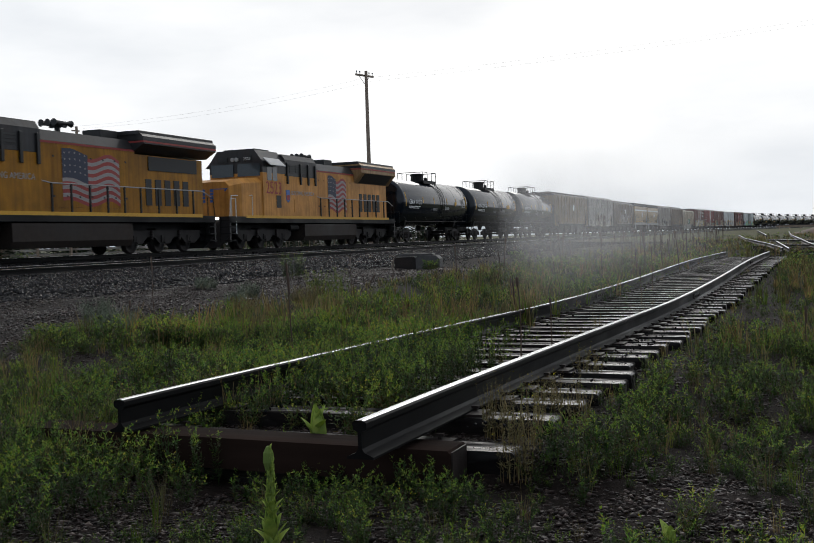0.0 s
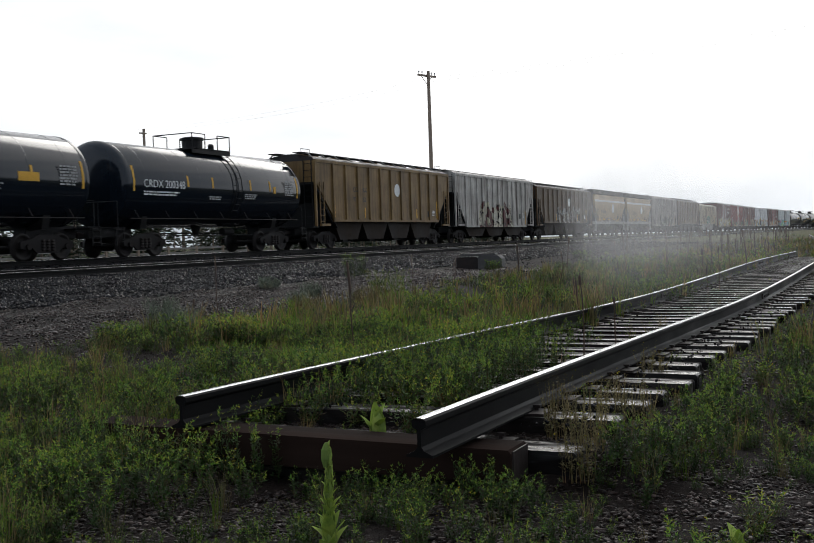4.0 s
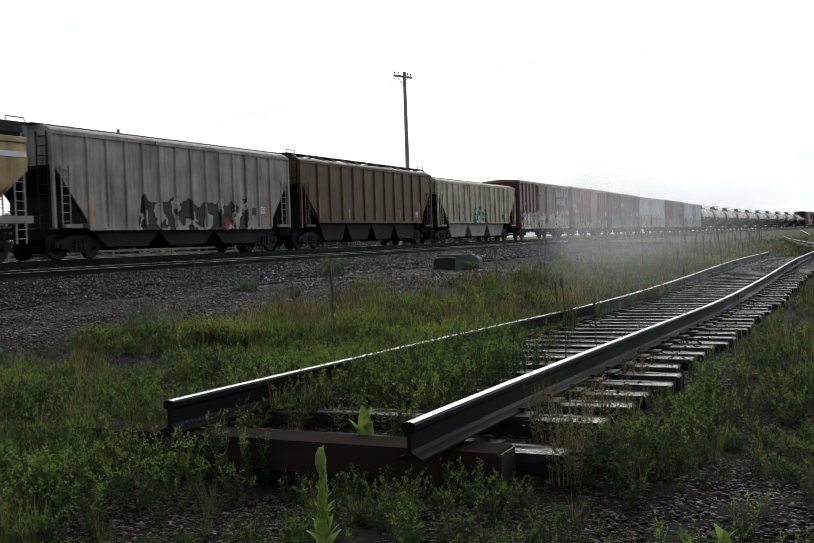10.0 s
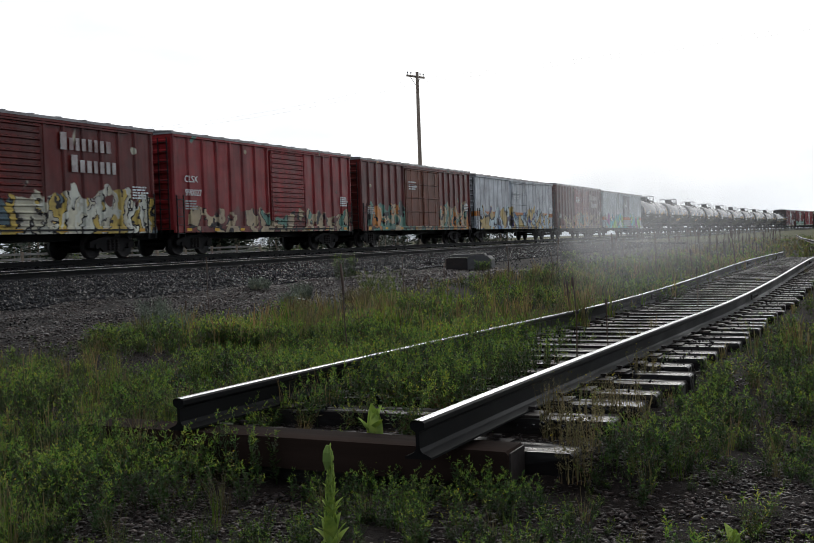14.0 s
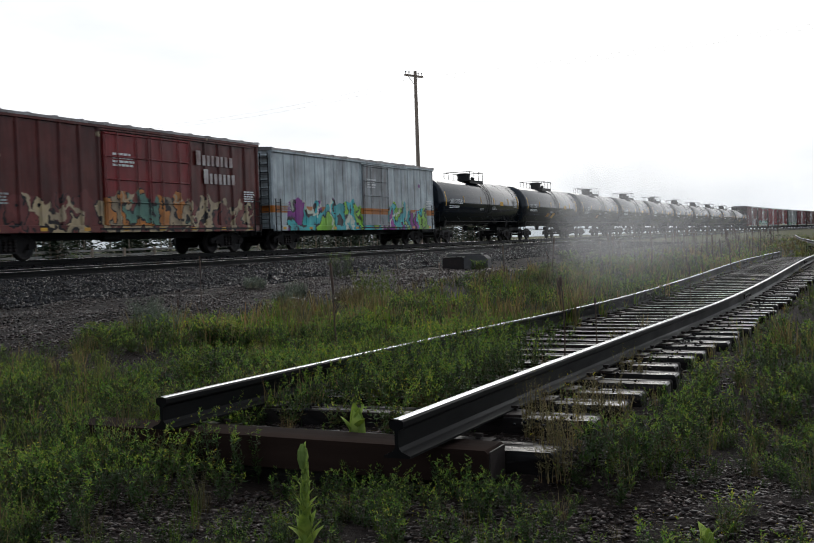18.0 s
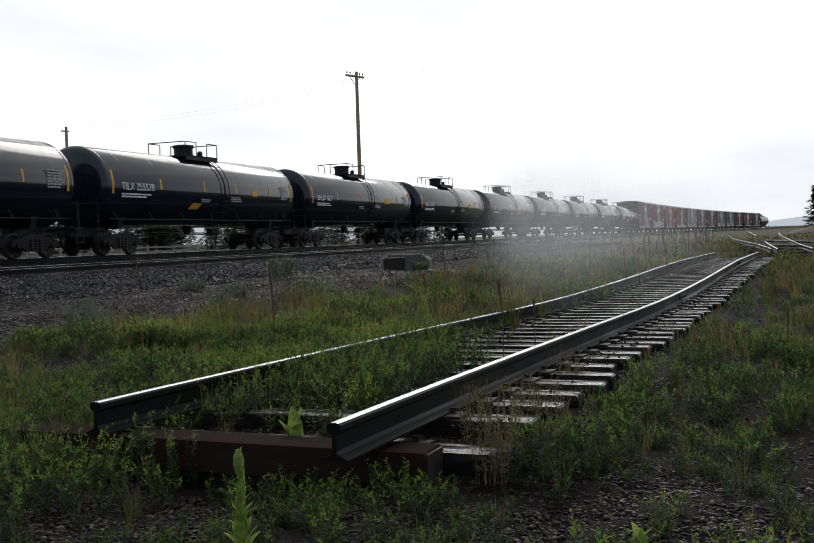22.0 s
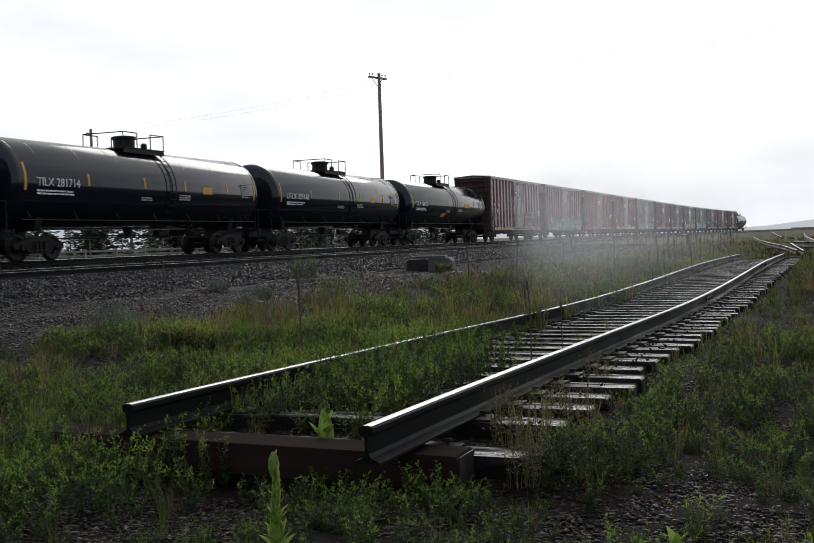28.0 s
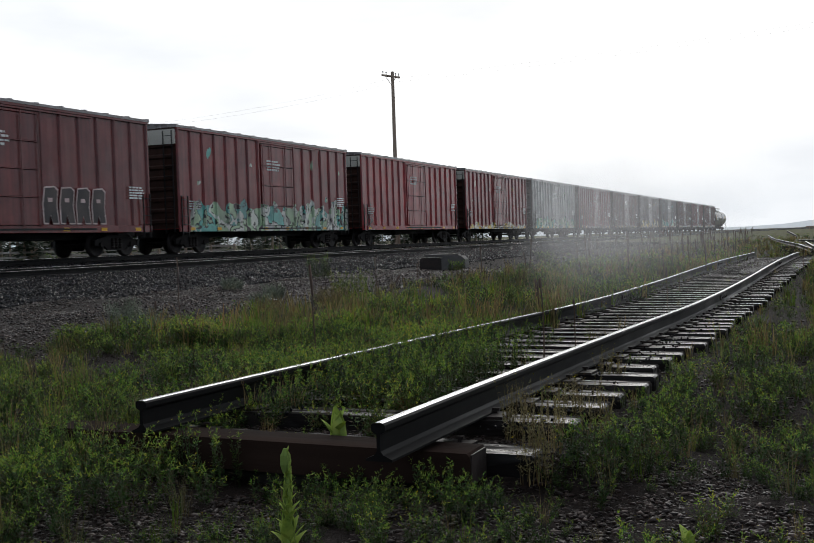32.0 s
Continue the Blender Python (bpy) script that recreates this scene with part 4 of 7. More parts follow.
def boxcar_roof(root, a, z, w, n, mat):
    """Shallow gable with raised cross seams."""
    roof = part("roof", Geo().prism([(-w, z - 0.12), (w, z - 0.12), (w, z - 0.03), (0, z + 0.08), (-w, z - 0.03)], -a, a), mat, root, "ribbed metal roof")
    for i in range(n + 1):
        y = -a + 0.06 + (2 * a - 0.12) * i / n
        part("roof_seam", Geo().prism([(-w - 0.008, z - 0.06), (w + 0.008, z - 0.06), (w + 0.004, z), (0, z + 0.11), (-w - 0.004, z)], y - 0.06, y + 0.06), mat, roof)


def boxcar(L, H, mat, label, door_mat=None, doors=1, ribbed_door=False, smooth_side=False, roof_mat=None, end_mat=None, door_at=0.0, door_w=3.0, posts=7, text=(), seed=0, inset=0.58):
    rs = random.Random(seed)
    root = thing("boxcar", label, "boxcar", "boxcars of the train")
    a, w, zb = L / 2 - inset, 1.50, 0.90
    door_mat = door_mat or mat
    part("body", Geo().box(-w, w, -a, a, zb + 0.12, H - 0.10), mat, root)
    boxcar_roof(root, a + 0.04, H - 0.04, w + 0.10, 13, roof_mat or M_ROOF)
    zd0, zd1 = zb + 0.22, H - 0.38
    hw = door_w / 2
    d0, d1 = door_at - hw, door_at + hw
    # side posts
    for s in (-1, 1):
        for lo, hi in ((-a + 0.10, d0 - 0.16), (d1 + 0.16, a - 0.10)):
            n = max(2, round(posts * (hi - lo) / (a - hw)))
            for i in range(n + 1):
                y = lo + (hi - lo) * i / n
                k, j = (0.022, 0.035) if smooth_side else (0.075, 0.075)
                q = [(s * w, y - j), (s * (w + k), y - j * 0.5), (s * (w + k), y + j * 0.5), (s * w, y + j)]
                part("side_post", Geo().prism(q, zb + 0.24, H - 0.22, "z"), mat, root)
        x0, x1 = (w, w + 0.09) if s > 0 else (-w - 0.09, -w)
        part("side_sill", Geo().box(x0, x1, -a, a, zb, zb + 0.26, 0.01), mat, root)
        part("top_chord", Geo().box(x0, x1, -a, a, H - 0.26, H - 0.10, 0.01), mat, root)
        for k in range(doors):
            e0 = d0 + (d1 - d0) * k / doors + 0.04
            e1 = d0 + (d1 - d0) * (k + 1) / doors - 0.04
            xd = (w + 0.005, w + 0.085) if s > 0 else (-w - 0.085, -w - 0.005)
            dr = part("door", Geo().box(xd[0], xd[1], e0, e1, zd0, zd1, 0.0), door_mat, root, "sliding freight door")
            xo = s * (w + 0.085)
            nn = 15 if ribbed_door else 4
            for i in range(nn + 1):
                z = zd0 + 0.06 + (zd1 - zd0 - 0.12) * i / nn
                h = 0.055 if ribbed_door else 0.035
                part("door_rib", Geo().prism([(xo, z - h), (xo + s * 0.055, z - h * 0.3), (xo + s * 0.055, z + h * 0.3), (xo, z + h)], e0 + 0.05, e1 - 0.05), door_mat, dr)
            rods = (e0 + 0.03, e1 - 0.03) if ribbed_door else (e0 + 0.03, e0 + (e1 - e0) * 0.28, e0 + (e1 - e0) * 0.72, e1 - 0.03)
            for y in rods:
                part("lock_rod", Geo().tube((xo + s * 0.06, y, zd0), (xo + s * 0.06, y, zd1), 0.022, 6), door_mat, dr)
        part("door_track", Geo().box(min(s * w, s * (w + 0.12)), max(s * w, s * (w + 0.12)), d0 - 0.3, min(a, d1 + door_w * 0.9), zd0 - 0.12, zd0 - 0.06), M_UNDER, root)
        part("upper_track", Geo().box(min(s * w, s * (w + 0.11)), max(s * w, s * (w + 0.11)), d0 - 0.2, min(a, d1 + door_w * 0.9), zd1 + 0.04, zd1 + 0.10), mat, root)
        ladder(root, s * (w + 0.11), -a + 0.12, -a + 0.55, zb - 0.2, zb + 1.5, 5, M_UNDER, "side_ladder")
        ladder(root, s * (w + 0.11), a - 0.55, a - 0.12, zb - 0.2, zb + 1.5, 5, M_UNDER, "side_ladder")
    for s in (-1, 1):
        g = Geo()
        for i in range(9):
            z = zb + 0.45 + (H - zb - 0.9) * i / 8
            y = s * a
            g.prism([(y, z - 0.11), (y + s * 0.07, z - 0.05), (y + s * 0.07, z + 0.05), (y, z + 0.11)], -w + 0.12, w - 0.12, "x")
        part("end_corrugations", g, end_mat or mat, root)
        part("end_sheet", Geo().box(-w, w, s * a - 0.004 if s < 0 else s * a, s * a if s < 0 else s * a + 0.004, zb + 0.15, H - 0.12), end_mat or mat, root)
        ladder(root, s * (a + 0.10), w - 0.55, w - 0.12, zb, H - 0.3, 10, M_UNDER, "end_ladder", "x")
    part("centre_sill", Geo().box(-0.33, 0.33, -L / 2 + 0.55, L / 2 - 0.55, 0.68, 1.02, 0.02).box(-1.3, 1.3, -L / 2 + 2.4, -L / 2 + 2.75, 0.82, 1.02).box(-1.3, 1.3, L / 2 - 2.75, L / 2 - 2.4, 0.82, 1.02), M_UNDER, root)
    part("brake_gear", Geo().tube((0.5, -1.2, 0.75), (0.5, -0.4, 0.75), 0.16, 10).box(-0.9, -0.4, 0.4, 1.0, 0.6, 0.95).tube((0.35, -L / 2 + 3.2, 0.68), (0.35, L / 2 - 3.2, 0.68), 0.025, 6), M_UNDER, root)
    for i in range(8):
        y = -a + 0.9 + i * (2 * a - 1.8) / 7
        if i in (2, 3, 4, 5) and rs.random() < 0.2:
            continue
        part("reflector_strip", Geo().box(w + 0.092, w + 0.097, y - 0.16, y + 0.16, zb + 0.06, zb + 0.18), M_YELLOW if rs.random() < 0.7 else M_ORANGE, root, "yellow reflective strip")
    for (txt, size, y, z, m) in text:
        letters(txt, size, m, root, pose(w + 0.08, y, z, *SIDE), "stencilled reporting mark")
    small_print(root, w + 0.082, a - 1.35, 2.6, 0.9, 5, M_WHITE, 0.06, seed)
    small_print(root, w + 0.082, -a + 0.7, 2.15, 0.9, 4, M_GREYTXT, 0.06, seed + 4)
    if not ribbed_door:
        small_print(root, w + 0.098, d0 + 0.5, H - 1.2, min(1.3, door_w - 0.8), 4, M_WHITE, 0.08, seed + 9)
    running_gear(root, L)
    return root


M_ROOFDARK = worn("hopper_roof_dark_brown", (0.030, 0.022, 0.018), (0.014, 0.011, 0.010), 6, 0.5, spec=0.3)
M_BAY = worn("bay_dark_brown", (0.030, 0.022, 0.016), (0.012, 0.009, 0.008), 4, 0.7, spec=0.15)


def hopper_car(L, H, mat, label, bays=3, posts=11, braced_roof=True, bay_mat=None, roof_mat=None, disc=False, text=(), seed=0, zb=1.42):
    rs = random.Random(seed)
    root = thing("covered_hopper", label, "hopper car", "covered hopper cars of the train")
    a, w = L / 2 - 0.62, 1.50
    zt, cut = H - 0.42, 1.75
    out = [(-a, zt), (-a, 3.35), (-a + cut, zb + 0.2), (-a + cut, zb), (a - cut, zb), (a - cut, zb + 0.2), (a, 3.35), (a, zt)]
    part("body", Geo().prism(out, -w, w, "x"), mat, root)
    # inner slope sheets and end frames
    for s in (-1, 1):
        part("slope_sheet", Geo().prism([(s * a, 3.32), (s * (a - cut), 1.5), (s * (a - cut - 0.6), 1.0), (s * (a - cut - 0.5), 1.0), (s * (a - cut + 0.12), 1.55), (s * a, 3.18)], -w + 0.05, w - 0.05, "x"), M_UNDER, root)
        for x in (-1, 1):
            part("corner_post", Geo().box(x * w - 0.05, x * w + 0.05, s * a - 0.06, s * a + 0.06, 1.1, zt), mat, root)
            ladder(root, x * (w + 0.05), s * (a - 0.55) - 0.2, s * (a - 0.55) + 0.2, 1.2, 3.3, 7, mat, "side_ladder")
            part("diagonal_brace", Geo().tube((x * (w - 0.1), s * (a - 0.05), 3.2), (x * (w - 0.1), s * (a - cut), 1.3), 0.05, 6), M_UNDER, root)
            part("end_step", Geo().box(x * w - 0.06, x * w + 0.06, s * (a - 0.75) - 0.3, s * (a - 0.75) + 0.6, 1.12, 1.24), mat, root)
        part("slope_support", Geo().box(-w + 0.12, w - 0.12, s * (a - 0.95) - 0.03, s * (a - 0.95) + 0.03, 1.08, 2.34), M_UNDER, root)
        part("end_platform", Geo().box(-w, w, s * (a + 0.05) - 0.25, s * (a + 0.05) + 0.25, 1.05, 1.13), M_UNDER, root)
        ladder(root, s * (a + 0.08), w - 0.6, w - 0.15, 1.1, zt, 10, M_UNDER, "end_ladder", "x")
        part("end_sheet", Geo().box(-w + 0.04, w - 0.04, s * a - 0.01, s * a + 0.01, 3.3, zt), mat, root)
    # roof
    n = 9
    arc = [(w * math.cos(t), zt + 0.34 * math.sin(t)) for t in np.linspace(0, math.pi, n)]
    part("roof", Geo().prism(arc, -a, a), roof_mat or (M_ROOFDARK if braced_roof else mat), root)
    for x in (-1, 1):
        part("top_chord", Geo().box(x * w - 0.06, x * w + 0.06, -a, a, zt - 0.10, zt + 0.04), mat, root)
    zr = zt + (0.36 if braced_roof else 0.24)
    for x0, x1 in ((-0.95, -0.45), (0.45, 0.95)):
        part("roof_walkway", Geo().box(x0, x1, -a - 0.3, a + 0.3, zr + 0.02, zr + 0.06), M_IRON, root, "dark grated roof walkway")
    k = 12
    for i in range(k + 1):
        y = -a + 0.2 + (2 * a - 0.4) * i / k
        part("walkway_bracket", Geo().tube((1.45, y, zt + 0.02), (0.95, y, zr + 0.05), 0.036, 6).tube((-1.45, y, zt + 0.02), (-0.95, y, zr + 0.05), 0.036, 6).box(-0.95, 0.95, y - 0.03, y + 0.03, zr - 0.02, zr + 0.02), M_SILL if braced_roof else mat, root)
    for i in range(5):
        y = -a * 0.8 + 1.6 * a * i / 4
        part("roof_hatch", Geo().box(-0.36, 0.36, y - 0.75, y + 0.75, zr - 0.1, zr + 0.09, 0.02), roof_mat or mat, root)
    for s in (-1, 1):
        if braced_roof:
            part("roof_grab_rail", Geo().wire([(0.9, s * (a + 0.25), zr + 0.06), (0.9, s * (a + 0.25), zr + 0.22), (0.9, s * (a - 0.6), zr + 0.22), (0.9, s * (a - 0.6), zr + 0.06)], 0.018, 5), M_GREYTXT, root)
    # ribs
    for s in (-1, 1):
        for i in range(posts):
            y = -(a - cut) + 2 * (a - cut) * i / (posts - 1)
            part("side_rib", Geo().prism([(s * w, y - 0.06), (s * (w + 0.085), y - 0.045), (s * (w + 0.085), y + 0.045), (s * w, y + 0.06)], zb + 0.04, zt - 0.06, "z"), mat, root)
        part("side_sill", Geo().box(min(s * (w - 0.04), s * (w + 0.05)), max(s * (w - 0.04), s * (w + 0.05)), -a + cut, a - cut, zb - 0.08, zb + 0.04), mat, root)
    # bays
    span = 2 * (a - cut - 0.5)
    bm_ = bay_mat or M_BAY
    for i in range(bays):
        y = -span / 2 + span * (i + 0.5) / bays
        hw = span / bays / 2
        part("hopper_bay", Geo().prism([(y - hw, zb), (y - hw, zb - 0.12), (y - hw * 0.62, 0.42), (y + hw * 0.62, 0.42), (y + hw, zb - 0.12), (y + hw, zb)], -1.25, 1.25, "x"), bm_, root, "sloping discharge bay")
        part("outlet_gate", Geo().box(-1.1, 1.1, y - 0.42, y + 0.42, 0.30, 0.42).tube((-1.35, y + 0.2, 0.38), (1.35, y + 0.2, 0.38), 0.04, 6), M_UNDER, root)
    part("centre_sill", Geo().box(-0.3, 0.3, -L / 2 + 0.5, L / 2 - 0.5, 0.7, 1.1, 0.02), M_UNDER, root)
    for i in range(5):
        y = -(a - cut) + 2 * (a - cut) * (i * 0.25) + (0.16 if i < 4 else -0.16)
        tick(root, w + 0.006, y, zb + 0.14, zb + (0.68 if 0 < i < 4 else 1.2))
    if disc:
        part("round_emblem", Geo().tube((w, 0.9, 3.15), (w + 0.006, 0.9, 3.15), 0.36, 24), M_WHITE, root, "worn white round emblem")
    for (txt, size, y, z, m) in text:
        letters(txt, size, m, root, pose(w + 0.09, y, z, *SIDE), "faded stencilled reporting mark")
    small_print(root, w + 0.004, a - cut - 0.85, 2.0, 0.4, 4, M_WHITE, 0.05, seed)
    part("notice_panel", Geo().box(w, w + 0.005, a - cut - 1.6, a - cut - 1.25, 1.65, 2.0), M_BLACK, root, "small black and white panel")
    running_gear(root, L, 2.3)
    return root


def cement_hopper(L, H, mat, label, number, seed=0):
    """Short covered hopper with rounded sides."""
    root = thing("cement_hopper", label, "hopper car", "covered hopper cars of the train")
    a = L / 2 - 0.62
    zt = H - 0.55
    ys = [-a, -a + 0.02, -a + 0.75, -a + 1.7, -a + 1.9, a - 1.9, a - 1.7, a - 0.75, a - 0.02, a]
    zbs = [3.0, 3.0, 2.4, 1.67, 1.62, 1.62, 1.67, 2.4, 3.0, 3.0]
    g, n = Geo(), 22
    v, f = [], []
    for y, zb in zip(ys, zbs):
        for i in range(n):
            t = i / (n - 1)
            if i < n // 2:
                q = i / (n // 2 - 1)
                z = zb + (zt - zb) * q
                sx = 1
            else:
                q = 1 - (i - n // 2) / (n - n // 2 - 1)
                z = zb + (zt - zb) * q
                sx = -1
            u = (z - 1.5) / (zt - 1.5)
            x = 1.18 + 0.40 * math.sin(min(1.0, 0.15 + u * 1.15) * math.pi / 2) - 0.10 * max(0, u - 0.75) / 0.25
            v.append((sx * x, y, z))
    for k in range(len(ys) - 1):
        for i in range(n):
            f.append((k * n + i, k * n + (i + 1) % n, (k + 1) * n + (i + 1) % n, (k + 1) * n + i))
    f += [tuple(range(n)), tuple(range((len(ys) - 1) * n, len(ys) * n))]
    part("body", g.add(v, f), mat, root)
    for s in (-1, 1):
        part("top_chord", Geo().box(min(s * 1.38, s * 1.58), max(s * 1.38, s * 1.58), -a, a, zt - 0.14, zt + 0.06, 0.02), mat, root)
        part("painted_stripe", Geo().box(min(s * 1.55, s * 1.592), max(s * 1.55, s * 1.592), -a + 0.05, a - 0.05, zt - 0.62, zt - 0.44), M_WHITE, root, "faded white stripe")
        part("side_sill", Geo().box(min(s * 1.35, s * 1.55), max(s * 1.35, s * 1.55), -a - 0.2, a + 0.2, 1.26, 1.52, 0.02), M_SILL, root, "pale grey side sill")
        part("lower_flange", Geo().box(min(s * 1.15, s * 1.42), max(s * 1.15, s * 1.42), -a + 1.9, a - 1.9, 1.54, 1.62), mat, root)
        for e in (-1, 1):
            ladder(root, s * 1.52, e * (a - 0.35) - 0.22, e * (a - 0.35) + 0.22, 0.6, 3.1, 8, M_GREYTXT, "side_ladder")
            part("end_post", Geo().box(s * 1.3 - 0.05, s * 1.3 + 0.05, e * a - 0.06, e * a + 0.06, 1.1, zt), M_UNDER, root)
            part("gusset", Geo().prism([(e * a, 3.1), (e * (a - 0.2), 3.1), (e * (a - 1.75), 1.55), (e * (a - 1.95), 1.55)], s * 1.50 - 0.03, s * 1.50 + 0.03, "x"), mat, root)
    for e in (-1, 1):
        part("slope_sheet", Geo().prism([(e * (a + 0.01), 3.0), (e * (a - 1.8), 1.45), (e * (a - 1.9), 1.3), (e * (a - 0.05), 2.85)], -1.2, 1.2, "x"), M_UNDER, root)
        part("end_platform", Geo().box(-1.5, 1.5, e * (a + 0.05) - 0.25, e * (a + 0.05) + 0.25, 1.05, 1.12), M_UNDER, root)
        ladder(root, e * (a + 0.1), 0.9, 1.35, 1.1, zt + 0.2, 10, M_UNDER, "end_ladder", "x")
        part("end_wall", Geo().box(-1.36, 1.36, e * a - 0.02, e * a + 0.02, 3.0, zt), M_UNDER, root)
    part("roof", Geo().prism([(-1.5, zt), (1.5, zt), (1.4, zt + 0.08), (0.5, zt + 0.17), (-0.5, zt + 0.17), (-1.4, zt + 0.08)], -a, a), M_UNDER, root)
    for x in (-1.15, 1.15):
        part("roof_walkway", Geo().box(x - 0.28, x + 0.28, -a - 0.3, a + 0.3, zt + 0.52, zt + 0.57), M_IRON, root, "dark grated roof walkway")
        part("walkway_skirt", Geo().box(x + (0.24 if x > 0 else -0.28), x + (0.28 if x > 0 else -0.24), -a, a, zt + 0.22, zt + 0.52), M_UNDER, root)
    for i in range(9):
        y = -a + 0.1 + (2 * a - 0.2) * i / 8
        part("walkway_bracket", Geo().box(-1.4, 1.4, y - 0.03, y + 0.03, zt + 0.1, zt + 0.52), M_UNDER, root)
    for i in range(8):
        y = -a * 0.82 + 1.64 * a * i / 7
        part("roof_hatch", Geo().lathe([(zt + 0.1, 0.40), (zt + 0.42, 0.40), (zt + 0.50, 0.2)], 12, "z", (0, y, 0)), M_UNDER, root)
    for e in (-1, 1):
        part("roof_grab_rail", Geo().wire([(1.3, e * (a + 0.3), zt + 0.55), (1.3, e * (a + 0.2), zt + 0.74), (1.3, e * (a - 0.6), zt + 0.74), (1.3, e * (a - 0.6), zt + 0.55)], 0.02, 5), M_GREYTXT, root)
    for i in range(2):
        y = (-1, 1)[i] * (a - 2.0) * 0.5
        part("hopper_bay", Geo().prism([(y - 2.0, 1.5), (y - 0.5, 0.42), (y + 0.5, 0.42), (y + 2.0, 1.5)], -1.1, 1.1, "x"), M_UNDER, root)
    part("centre_sill", Geo().box(-0.3, 0.3, -L / 2 + 0.5, L / 2 - 0.5, 0.7, 1.1, 0.02), M_UNDER, root)
    for i in range(5):
        y = -(a - 2.3) + 2 * (a - 2.3) * i / 4
        part("reflector_strip", Geo().box(1.30, 1.42, y - 0.3, y + 0.3, 1.68, 1.80), M_YELLOW, root, "yellow reflective strip")
    letters(number, 0.42, M_BLACK, root, pose(1.575, -a + 2.4, 2.35, *SIDE), "black stencilled reporting mark")
    part("round_emblem", Geo().tube((1.4, 1.0, 2.85), (1.592, 1.0, 2.85), 0.42, 24), M_WHITE, root, "worn white round emblem")
    part("notice_panel", Geo().box(1.3, 1.46, a - 2.9, a - 2.5, 1.75, 2.1), M_BLACK, root, "small black and white panel")
    running_gear(root, L, 2.2)
    return root


M_LOCO = paint("locomotive_yellow", (0.44, 0.20, 0.014), (0.17, 0.07, 0.018), 0.35, 0.5, dirt=(0.11, 0.05, 0.012), wet=0.1)
M_LOCOGREY = paint("locomotive_grey", (0.042, 0.042, 0.044), (0.035, 0.027, 0.022), 0.4, 0.5, wet=0.25)
M_FUEL = worn("fuel_tank_brown", (0.034, 0.025, 0.020), (0.018, 0.014, 0.012), 5, 0.6, spec=0.2)
M_SILL = worn("sill_pale", (0.30, 0.29, 0.27), (0.16, 0.14, 0.12), 6, 0.6)
M_NAVY = plain("navy_paint", (0.014, 0.020, 0.045), 0.6)
M_WING = plain("wing_blue", (0.03, 0.09, 0.30), 0.45)


def flag_mural(root, x, y0, z0, w, h):
    """A waving striped flag painted on the hood: seven red and six white stripes and a blue canton."""
    n = 14

    def edge(i, t):
        u = i / n
        return z0 + h * t + 0.13 * math.sin(u * 9.0 + 0.6) * (0.4 + u) - 0.12 * u
    mural = None
    for k in range(13):
        v, f = [], []
        for i in range(n + 1):
            y = y0 + w * i / n
            for t in (k / 13, (k + 1) / 13):
                v.append((x, y, edge(i, t)))
                v.append((x + 0.004, y, edge(i, t)))
        for i in range(n):
            o = 4 * i
            f += [(o + 1, o + 5, o + 7, o + 3), (o, o + 2, o + 6, o + 4)]
        ob = part("flag_stripe", Geo().add(v, f), M_RED if k % 2 == 0 else M_FLAGWHITE, mural or root, "red and white stripe of a painted flag")
        mural = mural or ob
    v, f = [], []
    for i in range(7):
        y = y0 + w * i / n
        v += [(x + 0.008, y, edge(i, 6 / 13)), (x + 0.008, y, edge(i, 1.06))]
    f = [(2 * i, 2 * i + 2, 2 * i + 3, 2 * i + 1) for i in range(6)]
    part("flag_canton", Geo().add(v, f), M_NAVY, mural, "dark blue starred corner of the painted flag")
    g = Geo()
    for i in range(5):
        for j in range(4):
            y, z = y0 + w * 0.42 * (i + 0.5) / 5, edge(i, 0.52 + 0.52 * (j + 0.5) / 4)
            g.box(x + 0.010, x + 0.012, y - 0.03, y + 0.03, z - 0.03, z + 0.03)
    part("flag_stars", g, M_FLAGWHITE, mural)


M_AWNING = plain("awning_pale", (0.20, 0.21, 0.22), 0.5)
M_FLAGWHITE = plain("flag_white", (0.27, 0.245, 0.23), 0.6)


